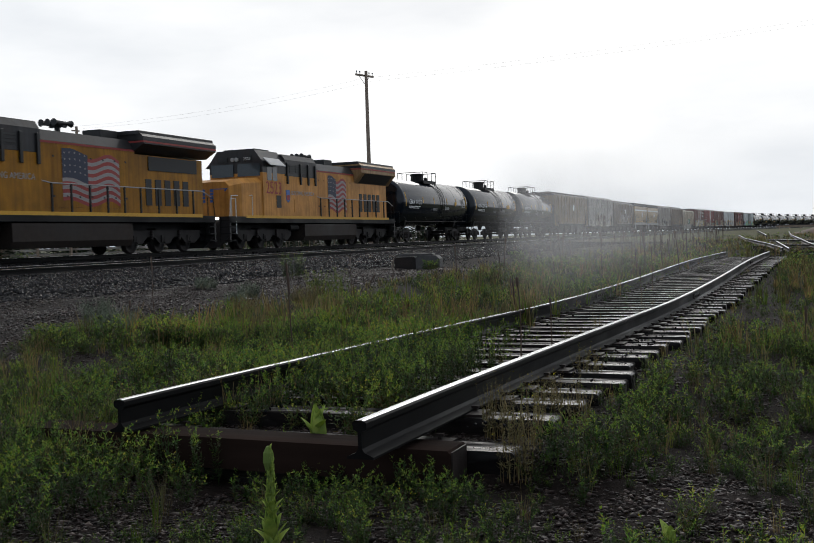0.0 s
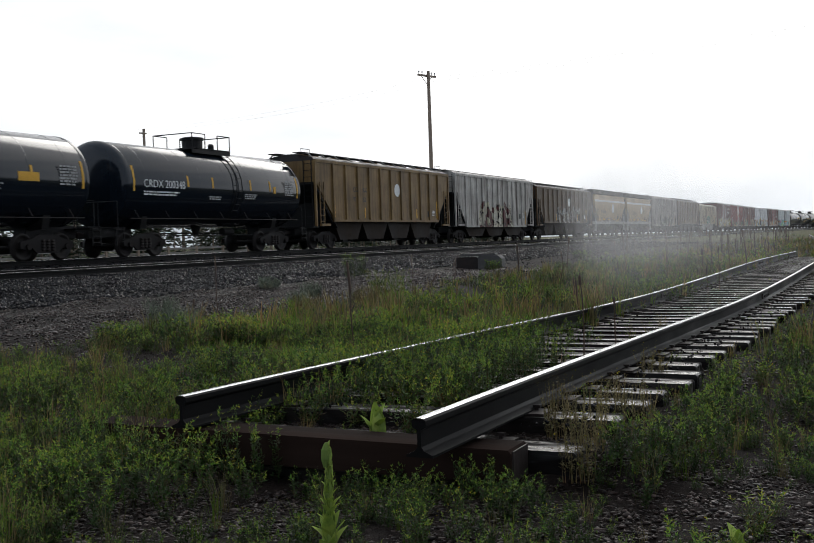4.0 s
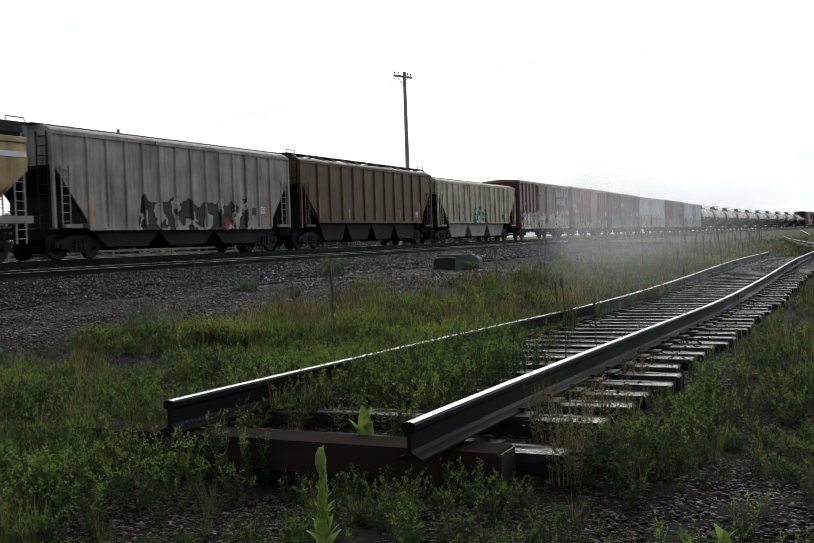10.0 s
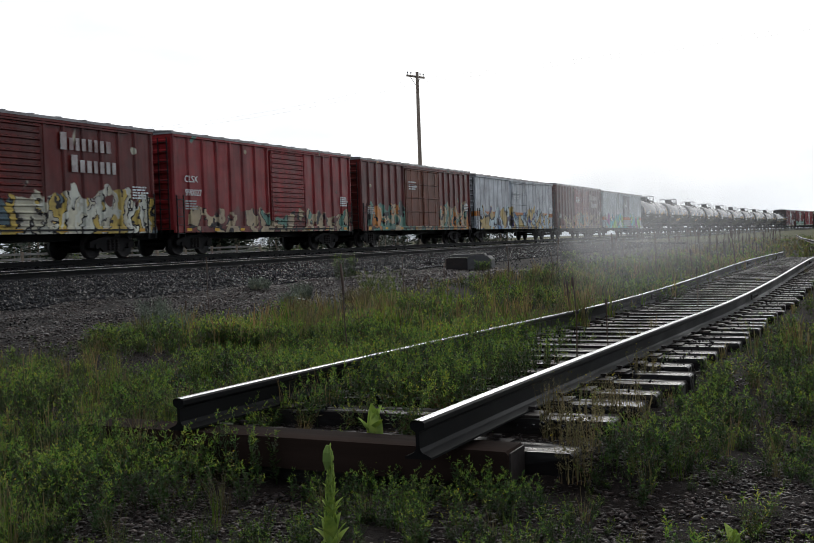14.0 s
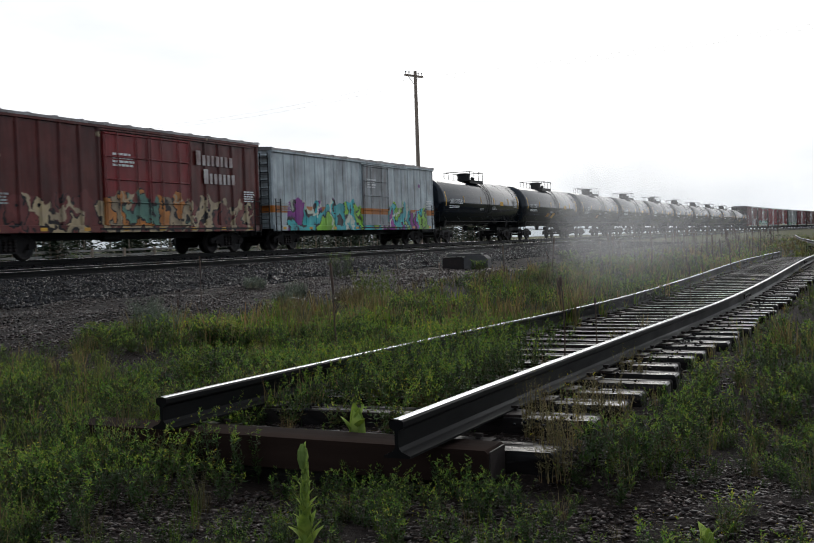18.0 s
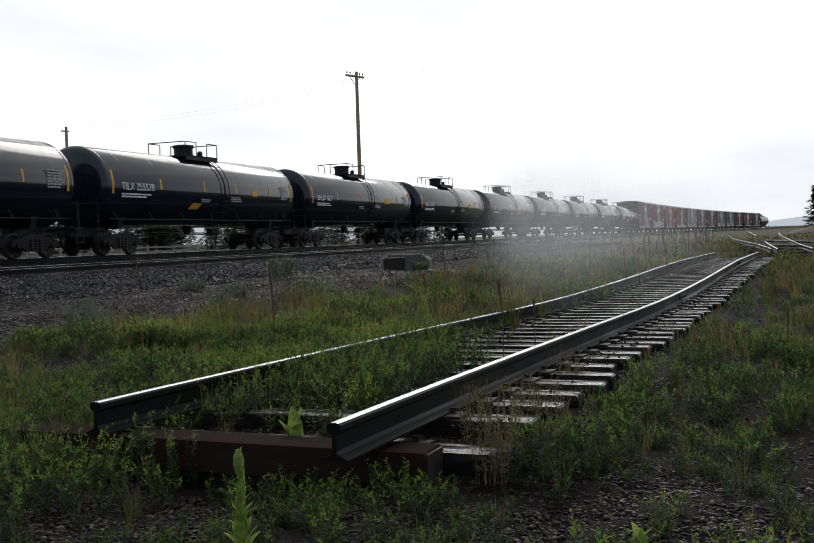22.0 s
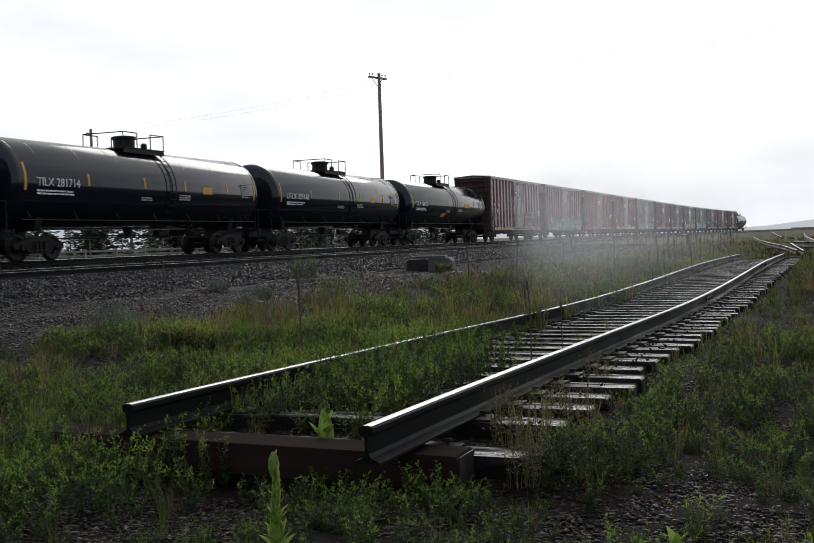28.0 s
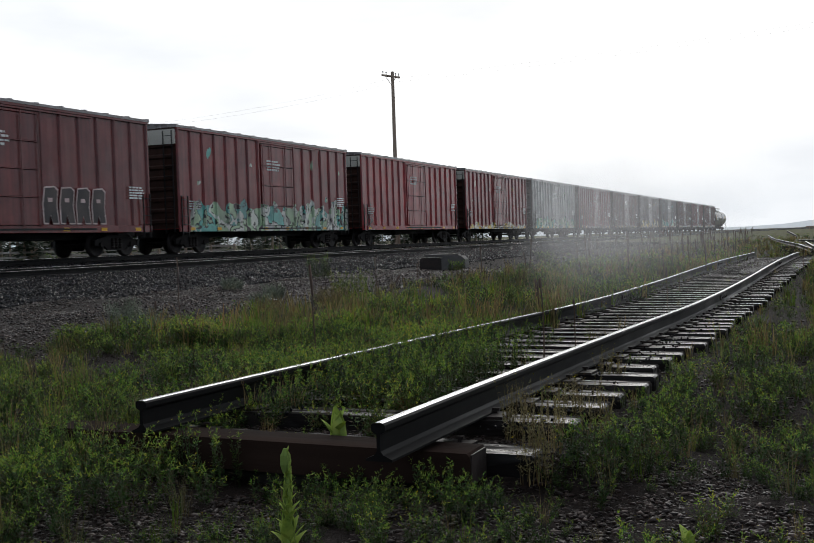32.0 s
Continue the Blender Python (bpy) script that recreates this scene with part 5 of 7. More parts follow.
def locomotive(L, label, number, lit=True, flag=(12.0, 2.9), wing=None, body=None, flare=3.55):
    body = body or M_LOCO
    root = thing("locomotive", label, "locomotive", "locomotives of the train")
    f = -L / 2

    def Y(d):
        return f + float(np.interp(d, (0, 1.25, 3.1, 5.5, 9.6, 16.4, L - 0.6, L), (0, 1.3, 4.0, 6.3, 10.0, 16.1, L - 0.4, L)))
    root.scale = (1, 1, 1.045)
    w = 1.52
    part("frame", Geo().box(-w, w, Y(0.75), Y(L - 0.75), 1.20, 1.50, 0.02).box(-0.5, 0.5, Y(0.6), Y(L - 0.6), 0.75, 1.2), M_UNDER, root)
    for s in (-1, 1):
        part("sill_stripe", Geo().box(min(s * w, s * (w + 0.01)), max(s * w, s * (w + 0.01)), Y(1.9), Y(L - 1.7), 1.43, 1.56), M_YELLOW, root, "yellow stripe along the walkway edge")
    part("fuel_tank", Geo().prism([(-1.35, 0.32), (1.35, 0.32), (1.48, 0.55), (1.48, 1.16), (-1.48, 1.16), (-1.48, 0.55)], Y(7.9), Y(15.4)), M_FUEL, root, "grimy brown fuel tank slung under the frame")
    part("air_reservoir", Geo().tube((1.15, Y(6.5), 1.0), (1.15, Y(7.5), 1.0), 0.17, 10), M_UNDER, root)
    # pilot and steps
    for e, y in ((-1, Y(0.75)), (1, Y(L - 0.75))):
        part("pilot_plate", Geo().box(-1.5, 1.5, y - 0.05, y + 0.05, 0.35, 1.5).prism([(-0.9, 0.12), (0.9, 0.12), (1.45, 0.6), (-1.45, 0.6)], y - 0.09, y + 0.03), M_LOCOGREY, root)
        for s in (-1, 1):
            g = Geo()
            for i in range(4):
                g.box(min(s * 1.0, s * 1.55), max(s * 1.0, s * 1.55), y - e * 0.2 - 0.28, y - e * 0.2 + 0.28, 0.4 + 0.3 * i, 0.44 + 0.3 * i)
            g.box(s * 1.0 - 0.02, s * 1.0 + 0.02, y - e * 0.2 - 0.3, y - e * 0.2 + 0.3, 0.35, 1.5)
            part("step_well", g, M_UNDER, root)
            part("step_handrail", Geo().wire([(s * 1.5, y - e * 0.55, 0.7), (s * 1.5, y - e * 0.55, 2.3), (s * 1.5, y - e * 0.1, 2.3), (s * 1.5, y + e * 0.02, 1.5)], 0.022), M_WHITE if e < 0 else M_UNDER, root)
    # nose, slanted sides
    nose = [(-1.46, 1.5), (1.46, 1.5), (1.46, 3.15), (1.20, 3.40), (-1.20, 3.40), (-1.46, 3.15)]
    g = Geo()
    v = [(x * 0.80, Y(1.25), 1.5 + (z - 1.5) * 0.84) for x, z in nose] + [(x * 0.98, Y(1.75), 1.5 + (z - 1.5) * 0.92) for x, z in nose] + [(x, Y(3.3), z) for x, z in nose]
    fc = [tuple(range(6)), tuple(range(17, 11, -1))] + [(k * 6 + i, k * 6 + (i + 1) % 6, k * 6 + 6 + (i + 1) % 6, k * 6 + 6 + i) for k in (0, 1) for i in range(6)]
    ns = part("nose", g.add(v, fc), body, root)
    for s in (-1, 1):
        # winged emblem as plain blue shapes with pale bars
        g = Geo()
        for i in range(4):
            z, q = 2.72 - i * 0.16, 1.12 - 0.2 * i
            g.prism([(s * 0.14, z - 0.065), (s * (q - 0.12), z - 0.065), (s * q, z + 0.065), (s * 0.14, z + 0.065)], Y(1.22), Y(1.245))
        part("wing_emblem", g, M_WING, ns, "blue winged emblem in plain shapes")
        part("ditch_light", Geo().tube((s * 0.85, Y(0.62), 1.42), (s * 0.85, Y(0.72), 1.42), 0.055, 12), M_LAMP if lit else M_GREYTXT, root, "lit ditch light" if lit else "")
        part("headlight", Geo().tube((s * 0.12, Y(3.0), 4.28), (s * 0.12, Y(3.06), 4.28), 0.10, 12), M_GREYTXT, root)
    part("nose_door", Geo().box(0.35, 0.95, Y(1.20), Y(1.23), 1.55, 2.75, 0.0), body, ns)
    part("nose_handrail", Geo().wire([(1.28, Y(1.25), 1.5), (1.28, Y(1.25), 2.45), (1.45, Y(2.4), 2.5), (1.45, Y(2.4), 1.5)], 0.022), M_WHITE, root)
    # cab with sloped roof edges
    cabp = [(-1.52, 1.5), (1.52, 1.5), (1.52, 4.15), (1.05, 4.72), (-1.05, 4.72), (-1.52, 4.15)]
    part("cab", Geo().prism([(p, min(q, 3.62)) for p, q in cabp[:2]] + [(1.52, 3.62), (-1.52, 3.62)], Y(3.1), Y(5.5)), body, root)
    part("cab_roof", Geo().prism([(-1.52, 3.62), (1.52, 3.62), (1.52, 4.15), (1.05, 4.72), (-1.05, 4.72), (-1.52, 4.15)], Y(3.1), Y(5.6)).box(-0.9, 0.9, Y(3.5), Y(5.0), 4.72, 4.80), M_LOCOGREY, root, "grey cab roof")
    for x0, x1 in ((-1.38, -0.12), (0.12, 1.38)):
        part("windshield", Geo().box(x0, x1, Y(3.06), Y(3.09), 3.46, 4.06), M_GLASS, root, "dark windshield pane")
    part("number_board", Geo().box(-0.95, -0.45, Y(3.05), Y(3.09), 4.18, 4.42).box(0.45, 0.95, Y(3.05), Y(3.09), 4.18, 4.42), M_BLACK, root)
    letters(number, 0.2, M_WHITE, root, pose(0.5, Y(3.04), 4.23, *END), "lit number board")
    for s in (-1, 1):
        xs = (s * 1.52, s * 1.53)
        part("side_window", Geo().box(min(xs), max(xs), Y(3.55), Y(4.05), 3.25, 3.95).box(min(xs), max(xs), Y(4.15), Y(4.65), 3.25, 3.95), M_GLASS, root, "dark cab side window")
        part("sun_shade", Geo().prism([(s * 1.46, 4.34), (s * 1.86, 3.98), (s * 1.86, 3.95), (s * 1.46, 4.28)], Y(3.3), Y(5.0)), M_AWNING, root, "pale window awning")
        part("cab_hatch", Geo().box(min(s * 1.52, s * 1.535), max(s * 1.52, s * 1.535), Y(4.5), Y(5.0), 1.95, 2.55), M_BLACK, root)
    # equipment cabinet behind the cab, full width
    part("equipment_cabinet", Geo().box(-1.50, 1.50, Y(5.5), Y(9.6), 1.5, 3.55, 0.02), body, root)
    part("cabinet_top", Geo().prism([(-1.50, 3.55), (1.50, 3.55), (1.50, 4.35), (1.3, 4.62), (-1.3, 4.62), (-1.50, 4.35)], Y(5.6), Y(9.6)), M_LOCOGREY, root)
    for s in (-1, 1):
        for k in range(3):
            y = Y(6.1 + k * 0.75)
            part("grille", Geo().box(min(s * 1.50, s * 1.52), max(s * 1.50, s * 1.52), y, y + 0.62, 3.72, 4.1), M_BLACK, root, "black ventilation grille")
            for zz in (3.78, 3.90, 4.02):
                part("grille_slat", Geo().box(min(s * 1.52, s * 1.535), max(s * 1.52, s * 1.535), y, y + 0.62, zz, zz + 0.02), M_LOCOGREY, root)
        for y in (5.75, 7.4, 8.4, 9.35):
            part("vertical_duct", Geo().box(min(s * 1.5, s * 1.58), max(s * 1.5, s * 1.58), Y(y), Y(y + 0.16), 3.15, 4.2, 0.02), M_BLACK, root)
        part("cabinet_door", Geo().box(min(s * 1.5, s * 1.515), max(s * 1.5, s * 1.515), Y(6.6), Y(9.3), 1.75, 2.35), body, root)
    # long hood
    part("long_hood", Geo().prism([(-1.05, 1.5), (1.05, 1.5), (1.05, 4.05), (0.8, 4.42), (-0.8, 4.42), (-1.05, 4.05)], Y(9.6), Y(16.4)), body, root)
    part("hood_roof", Geo().prism([(-1.07, 4.06), (1.07, 4.06), (0.81, 4.45), (-0.81, 4.45)], Y(9.6), Y(16.4)), M_LOCOGREY, root)
    part("red_line", Geo().box(-1.075, 1.075, Y(9.6), Y(16.4), 3.98, 4.05), M_RED, root, "thin red line under the roof edge")
    for i in range(8):
        y = Y(10.0 + i * 0.8)
        for sx in (-1, 1):
            d = part("hood_door", Geo().box(min(sx * 1.05, sx * 1.07), max(sx * 1.05, sx * 1.07), y, y + 0.74, 1.75, 3.85), body, root)
            for zz in (2.1, 3.5):
                part("hinge", Geo().box(min(sx * 1.07, sx * 1.085), max(sx * 1.07, sx * 1.085), y + 0.02, y + 0.10, zz, zz + 0.07), M_BLACK, d)
    back = 1.7 if flare > 3.8 else 0.0
    part("exhaust_stack", Geo().box(-0.45, 0.45, Y(13.2 + back), Y(14.4 + back), 4.42, 4.80, 0.02), M_BLACK, root)
    hy = Y(10.9 + back)
    g = Geo().box(-0.1, 0.1, hy, hy + 0.1, 4.42, 4.75).box(-0.34, 0.34, hy - 0.02, hy + 0.12, 4.72, 4.80)
    for k in (-0.3, 0, 0.3):
        g.lathe([(hy - 0.5, 0.14), (hy - 0.42, 0.09), (hy + 0.3, 0.05)], 10, "y", (k, 0, 4.86)).lathe([(hy + 0.2, 0.05), (hy + 0.5, 0.13)], 10, "y", (k, 0, 4.86))
    part("air_horn", g, M_BLACK, root)
    # radiator section with its wide wings
    part("radiator_body", Geo().box(-1.05, 1.05, Y(16.4), Y(L - 0.95), 1.5, 3.9), body, root)
    part("radiator_wing", Geo().prism([(-1.05, flare), (1.05, flare), (1.58, max(4.15, flare + 0.3)), (1.58, 4.55), (1.40, 4.72), (-1.40, 4.72), (-1.58, 4.55), (-1.58, max(4.15, flare + 0.3))], Y(16.3), Y(L - 0.6)), wing or body, root)
    part("radiator_top", Geo().box(-1.42, 1.42, Y(16.25), Y(L - 0.55), 4.66, 4.80, 0.02).box(-1.59, 1.59, Y(16.28), Y(L - 0.58), 4.42, 4.56), M_LOCOGREY, root)
    part("radiator_red_line", Geo().box(-1.595, 1.595, Y(16.29), Y(L - 0.59), 4.33, 4.40), M_RED, root)
    for s in (-1, 1):
        part("radiator_screen", (Geo().prism([(s * 1.08, 3.60), (s * 1.55, 4.12), (s * 1.56, 4.11), (s * 1.10, 3.58)], Y(16.9), Y(L - 1.1)) if flare < 3.8 else Geo().box(min(s * 1.05, s * 1.09), max(s * 1.05, s * 1.09), Y(17.2), Y(L - 1.4), 3.30, 3.86)), M_BLACK, root)
        for k in range(5):
            y = Y(17.0 + 0.62 * k)
            part("louvre_panel", Geo().box(min(s * 1.05, s * 1.075), max(s * 1.05, s * 1.075), y, y + 0.42, 1.9, 2.95), M_BLACK, root, "black louvred door")
        # walkway handrails
        for k in range(9):
            y = Y(10.2 + k * 1.18)
            part("handrail_post", Geo().box(s * 1.47 - 0.03, s * 1.47 + 0.03, y - 0.035, y + 0.035, 1.5, 2.55), M_BLACK, root)
        part("handrail", Geo().wire([(s * 1.47, Y(9.6), 2.62), (s * 1.47, Y(10.2), 2.55), (s * 1.47, Y(L - 1.6), 2.55), (s * 1.47, Y(L - 0.9), 2.3)], 0.024), M_GREYTXT, root)
    # lettering on the near side
    letters(number, 0.85, M_RED, root, pose(1.535, Y(3.35), 2.62, *SIDE), "large red road number")
    letters("BUILDING AMERICA", 0.30, M_GREYTXT, root, pose(1.515, Y(6.25), 2.62, *SIDE), "small grey slogan")
    part("shield_emblem", Geo().prism([(Y(5.62), 2.35), (Y(5.85), 2.22), (Y(6.08), 2.35), (Y(6.08), 2.85), (Y(5.62), 2.85)], 1.50, 1.516, "x"), M_WING, root, "small red and blue shield in plain shapes")
    part("shield_base", Geo().box(1.516, 1.520, Y(5.66), Y(6.04), 2.36, 2.60), M_RED, root)
    flag_mural(root, 1.078, Y(flag[0]), 1.95, flag[1], 1.75)
    # trucks of three axles
    for y in (3.9, L - 3.9):
        t = part("truck", Geo().box(-0.9, 0.9, -0.3, 0.3, 0.6, 1.0).tube((-0.7, -1.95, 0.53), (0.7, -1.95, 0.53), 0.09).tube((-0.7, 0, 0.53), (0.7, 0, 0.53), 0.09).tube((-0.7, 1.95, 0.53), (0.7, 1.95, 0.53), 0.09), M_TRUCK, root, "grimy three-axle truck", at=pose(0, Y(y), 0))
        for s in (-1, 1):
            prof = [(-2.75, 0.62), (-2.3, 0.36), (-1.6, 0.36), (-1.25, 0.62), (-0.7, 0.62), (-0.35, 0.36), (0.35, 0.36), (0.7, 0.62), (1.25, 0.62), (1.6, 0.36), (2.3, 0.36), (2.75, 0.62), (2.75, 0.90), (-2.75, 0.90)]
            gg = Geo().prism(prof, -0.06, 0.06, "x")
            for k in (-1.95, 0, 1.95):
                gg.tube((-0.06, k, 0.53), (0.14, k, 0.53), 0.15, 12).box(0.0, 0.12, k - 0.28, k + 0.28, 0.44, 0.70)
            part("side_frame", gg, M_TRUCK_GREY, t, at=pose(s * 1.08, 0, 0, 0, 0, 0 if s > 0 else 180))
            for k in (-1.0, 1.0):
                part("spring", ME_SPRING, M_IRON, t, at=pose(s * 1.2, k, 0.2))
            for k in (-1.95, 0, 1.95):
                part("wheel", ME_WHEEL, M_WHEEL, t, at=pose(s * 0.77, k, 0.457, 0, 0, 0 if s > 0 else 180))
    for s in (-1, 1):
        part("coupler", ME_COUPLER, M_IRON, root, at=pose(0, s * (L / 2 - 0.52), 0, 0, 0, 0 if s < 0 else 180))
    return root


M_TRUCK_GREY = worn("locomotive_truck_grey", (0.034, 0.030, 0.028), (0.016, 0.014, 0.013), 5, 0.7, spec=0.2)

# spray-can colour sets
TAG_BLUE = [(0.50, 0.48, 0.40), (0.05, 0.16, 0.42), (0.45, 0.42, 0.32), (0.10, 0.03, 0.03)]
TAG_PALE = [(0.62, 0.62, 0.52), (0.05, 0.26, 0.22), (0.55, 0.52, 0.40), (0.08, 0.12, 0.14), (0.58, 0.42, 0.10), (0.40, 0.52, 0.44)]
TAG_MULTI = [(0.55, 0.60, 0.50), (0.03, 0.36, 0.36), (0.24, 0.02, 0.26), (0.22, 0.50, 0.04), (0.05, 0.44, 0.46), (0.02, 0.16, 0.22)]
TAG_ICE = [(0.06, 0.05, 0.14), (0.22, 0.42, 0.50), (0.45, 0.55, 0.58), (0.50, 0.36, 0.12), (0.10, 0.22, 0.40)]
TAG_GREEN = [(0.55, 0.56, 0.50), (0.02, 0.22, 0.12), (0.03, 0.28, 0.15), (0.02, 0.20, 0.10)]
TAG_RED = [(0.42, 0.33, 0.21), (0.14, 0.05, 0.04), (0.52, 0.20, 0.05), (0.16, 0.04, 0.035), (0.10, 0.22, 0.17), (0.42, 0.33, 0.20)]
TAG_MINT = [(0.52, 0.55, 0.50), (0.10, 0.34, 0.30), (0.14, 0.06, 0.08), (0.30, 0.44, 0.28)]


def hop(name, base, rust=0.5, tags=None, box=None, scale=0.9):
    return paint(name, base, (0.09, 0.042, 0.018), rust, 0.5, tags, tag_box=box, tag_scale=scale, wet=0.12, dirt=(0.035, 0.026, 0.018))


CARS = []   # thing, distance of its middle along the line at the start


def couple(ob, s0, s1):
    CARS.append((ob, (s0 + s1) / 2))


couple(locomotive(21.9, "weathered yellow and grey diesel locomotive with a painted waving flag", "2523", False, (11.4, 3.4), M_LOCOGREY, flare=3.98), 19.0, 40.9)
couple(locomotive(21.9, "weathered orange-yellow diesel locomotive with grey roof and red numbers", "2523", True, (12.2, 2.5), paint("radiator_pale", (0.50, 0.32, 0.15), wet=0.1), paint("locomotive_orange", (0.74, 0.35, 0.085), (0.36, 0.16, 0.04), 0.35, 0.5, dirt=(0.26, 0.11, 0.03), wet=0.1)), 40.9, 62.8)
for k, (s0, s1, mark, num) in enumerate(((62.8, 78.4, "GBRX", "711530"), (78.4, 93.1, "CRDX", "200749"), (93.1, 107.5, "CRDX", "200348"))):
    couple(tank_car(s1 - s0, mark, num, 20 + k, 1), s0, s1)
couple(hopper_car(18.25, 4.78, hop("hopper_brown", (0.255, 0.165, 0.070), 0.5), "brown weathered ribbed covered hopper with braced roof walkway", 4, 11, True, disc=True, text=(("CG", 0.36, -4.7, 2.9, M_BLACK), ("AX", 0.36, -3.6, 2.9, M_BLACK), ("97", 0.36, -4.7, 2.4, M_BLACK), ("62", 0.36, -3.6, 2.4, M_BLACK)), seed=1), 107.5, 125.75)
couple(hopper_car(17.5, 4.92, hop("hopper_grey_sprayed", (0.55, 0.53, 0.49), 0.55, TAG_BLUE, (-4.2, 3.4, 1.25, 3.1), 0.8), "pale grey rusty covered hopper sprayed with blue and white graffiti", 3, 13, False, text=(("CL", 0.34, -4.6, 3.1, M_GREYTXT), ("SX", 0.34, -3.4, 3.1, M_GREYTXT)), seed=2, zb=1.10), 125.75, 143.25)
couple(hopper_car(18.15, 4.65, hop("hopper_dark_brown", (0.125, 0.080, 0.042), 0.45, [(0.34, 0.33, 0.30), (0.13, 0.09, 0.06), (0.12, 0.085, 0.055), (0.14, 0.10, 0.07)], (-3.4, 4.6, 1.7, 2.9), 0.5), "dark brown rusty ribbed covered hopper with faint white scrawls", 4, 11, True, disc=True, seed=3), 143.25, 161.4)
M_TAN = paint("cement_hopper_tan", (0.58, 0.41, 0.20), (0.13, 0.08, 0.04), 0.3, 0.45, [(0.40, 0.38, 0.33), (0.22, 0.16, 0.09), (0.20, 0.15, 0.09), (0.28, 0.20, 0.11)], tag_box=(-3.2, 3.8, 1.2, 2.05), tag_scale=0.5, dirt=(0.10, 0.08, 0.055))
couple(cement_hopper(13.85, 4.62, M_TAN, "tan round-sided cement hopper with white stripe, rain-streaked", "CLSX 5504", 4), 161.4, 175.25)
couple(cement_hopper(13.7, 4.62, M_TAN, "tan round-sided cement hopper with white round emblem and faded stripe", "CLSX 5512", 5), 175.25, 188.95)
couple(hopper_car(17.35, 4.88, hop("hopper_grey_green", (0.42, 0.385, 0.35), 0.4, [(0.50, 0.46, 0.36), (0.02, 0.02, 0.02), (0.03, 0.03, 0.03), (0.30, 0.04, 0.035), (0.36, 0.36, 0.33)], (-3.8, 4.8, 1.2, 2.5), 0.9), "streaked warm grey covered hopper with black and cream graffiti", 3, 13, False, seed=6, zb=1.10), 188.95, 206.3)
couple(hopper_car(18.45, 4.84, hop("hopper_rust_brown", (0.150, 0.095, 0.050), 0.5), "rust-brown ribbed covered hopper with yellow reflector strips", 4, 11, True, seed=7), 206.3, 224.75)
couple(hopper_car(18.15, 4.55, hop("hopper_cream", (0.66, 0.58, 0.42), 0.75, TAG_GREEN, (-1.9, 1.9, 1.35, 2.75), 0.9), "cream rust-stained covered hopper with green graffiti and pale discharge bays", 3, 13, False, bay_mat=M_SILL, text=(("CG", 0.36, -4.9, 2.4, M_BLACK), ("CX", 0.36, -4.05, 2.4, M_BLACK), ("20", 0.36, -4.9, 1.95, M_BLACK), ("062", 0.36, -4.05, 1.95, M_BLACK)), seed=8), 224.75, 242.9)


def bars_for_name(root, x, y, z, seed):
    """The owner's painted name as plain white blocks of its size, in two rows."""
    rs = random.Random(seed)
    for row, (n, zz, h) in enumerate(((8, z + 0.75, 0.5), (7, z, 0.5))):
        q = y + row * 0.5
        for i in range(n):
            hh, k = h * (1.2 if i == 0 else 0.86), (0.30 if i == 0 else rs.uniform(0.17, 0.24))
            part("name_block", Geo().box(x, x + 0.004, q, q + k, zz, zz + hh), M_FADED, root, "white painted name in plain blocks")
            q += k + 0.13


M_FADED = worn("lettering_faded", (0.50, 0.46, 0.43), (0.20, 0.12, 0.11), 9, 0.6)
SP_RED = (0.15, 0.024, 0.020)
b1 = boxcar(17.45, 4.95, paint("boxcar_red_sprayed", SP_RED, (0.09, 0.02, 0.018), 0.4, 0.26, TAG_PALE, buckle=0.6, tag_box=(-8.4, 8.6, 0.7, 2.75), tag_scale=0.8), "dark red boxcar with ribbed double doors and pale graffiti", None, 2, True, door_w=5.0, posts=6, door_at=-0.3, seed=30)
bars_for_name(b1, 1.582, 3.1, 3.05, 4)
couple(b1, 242.9, 260.35)
couple(boxcar(16.6, 5.0, paint("boxcar_bright_red", (0.30, 0.028, 0.030), (0.14, 0.02, 0.02), 0.3, 0.22, TAG_RED, buckle=0.6, tag_box=(-7.2, 8.2, 0.7, 2.15), tag_scale=0.9), "glossy red boxcar with ribbed door and orange graffiti along the bottom", None, 1, True, door_at=1.1, door_w=3.1, posts=6, text=(("CLSX", 0.38, -7.0, 2.95, M_WHITE), ("990027", 0.38, -7.0, 2.4, M_WHITE)), seed=31), 260.35, 277.0)
couple(boxcar(18.0, 4.95, paint("boxcar_maroon_sprayed", (0.16, 0.030, 0.026), (0.08, 0.025, 0.02), 0.5, 0.28, TAG_RED, buckle=0.6, tag_box=(-8.0, 8.4, 0.7, 2.9), tag_scale=0.9), "maroon boxcar with plug doors and rusty graffiti", paint("door_rust_red", (0.22, 0.07, 0.04), tags=None), 2, False, door_w=5.2, posts=6, seed=32), 277.0, 295.0)
couple(boxcar(20.55, 4.87, paint("boxcar_pale_grey", (0.62, 0.65, 0.68), (0.16, 0.10, 0.07), 0.35, 0.35, TAG_ICE, buckle=0.6, tag_box=(-9.2, 9.0, 0.7, 2.9), tag_scale=1.3, band=(1.85, 2.20, (0.52, 0.18, 0.03))), "long pale grey boxcar with an orange band and big blue graffiti", None, 1, False, True, door_w=3.6, posts=8, seed=33), 295.0, 315.55)
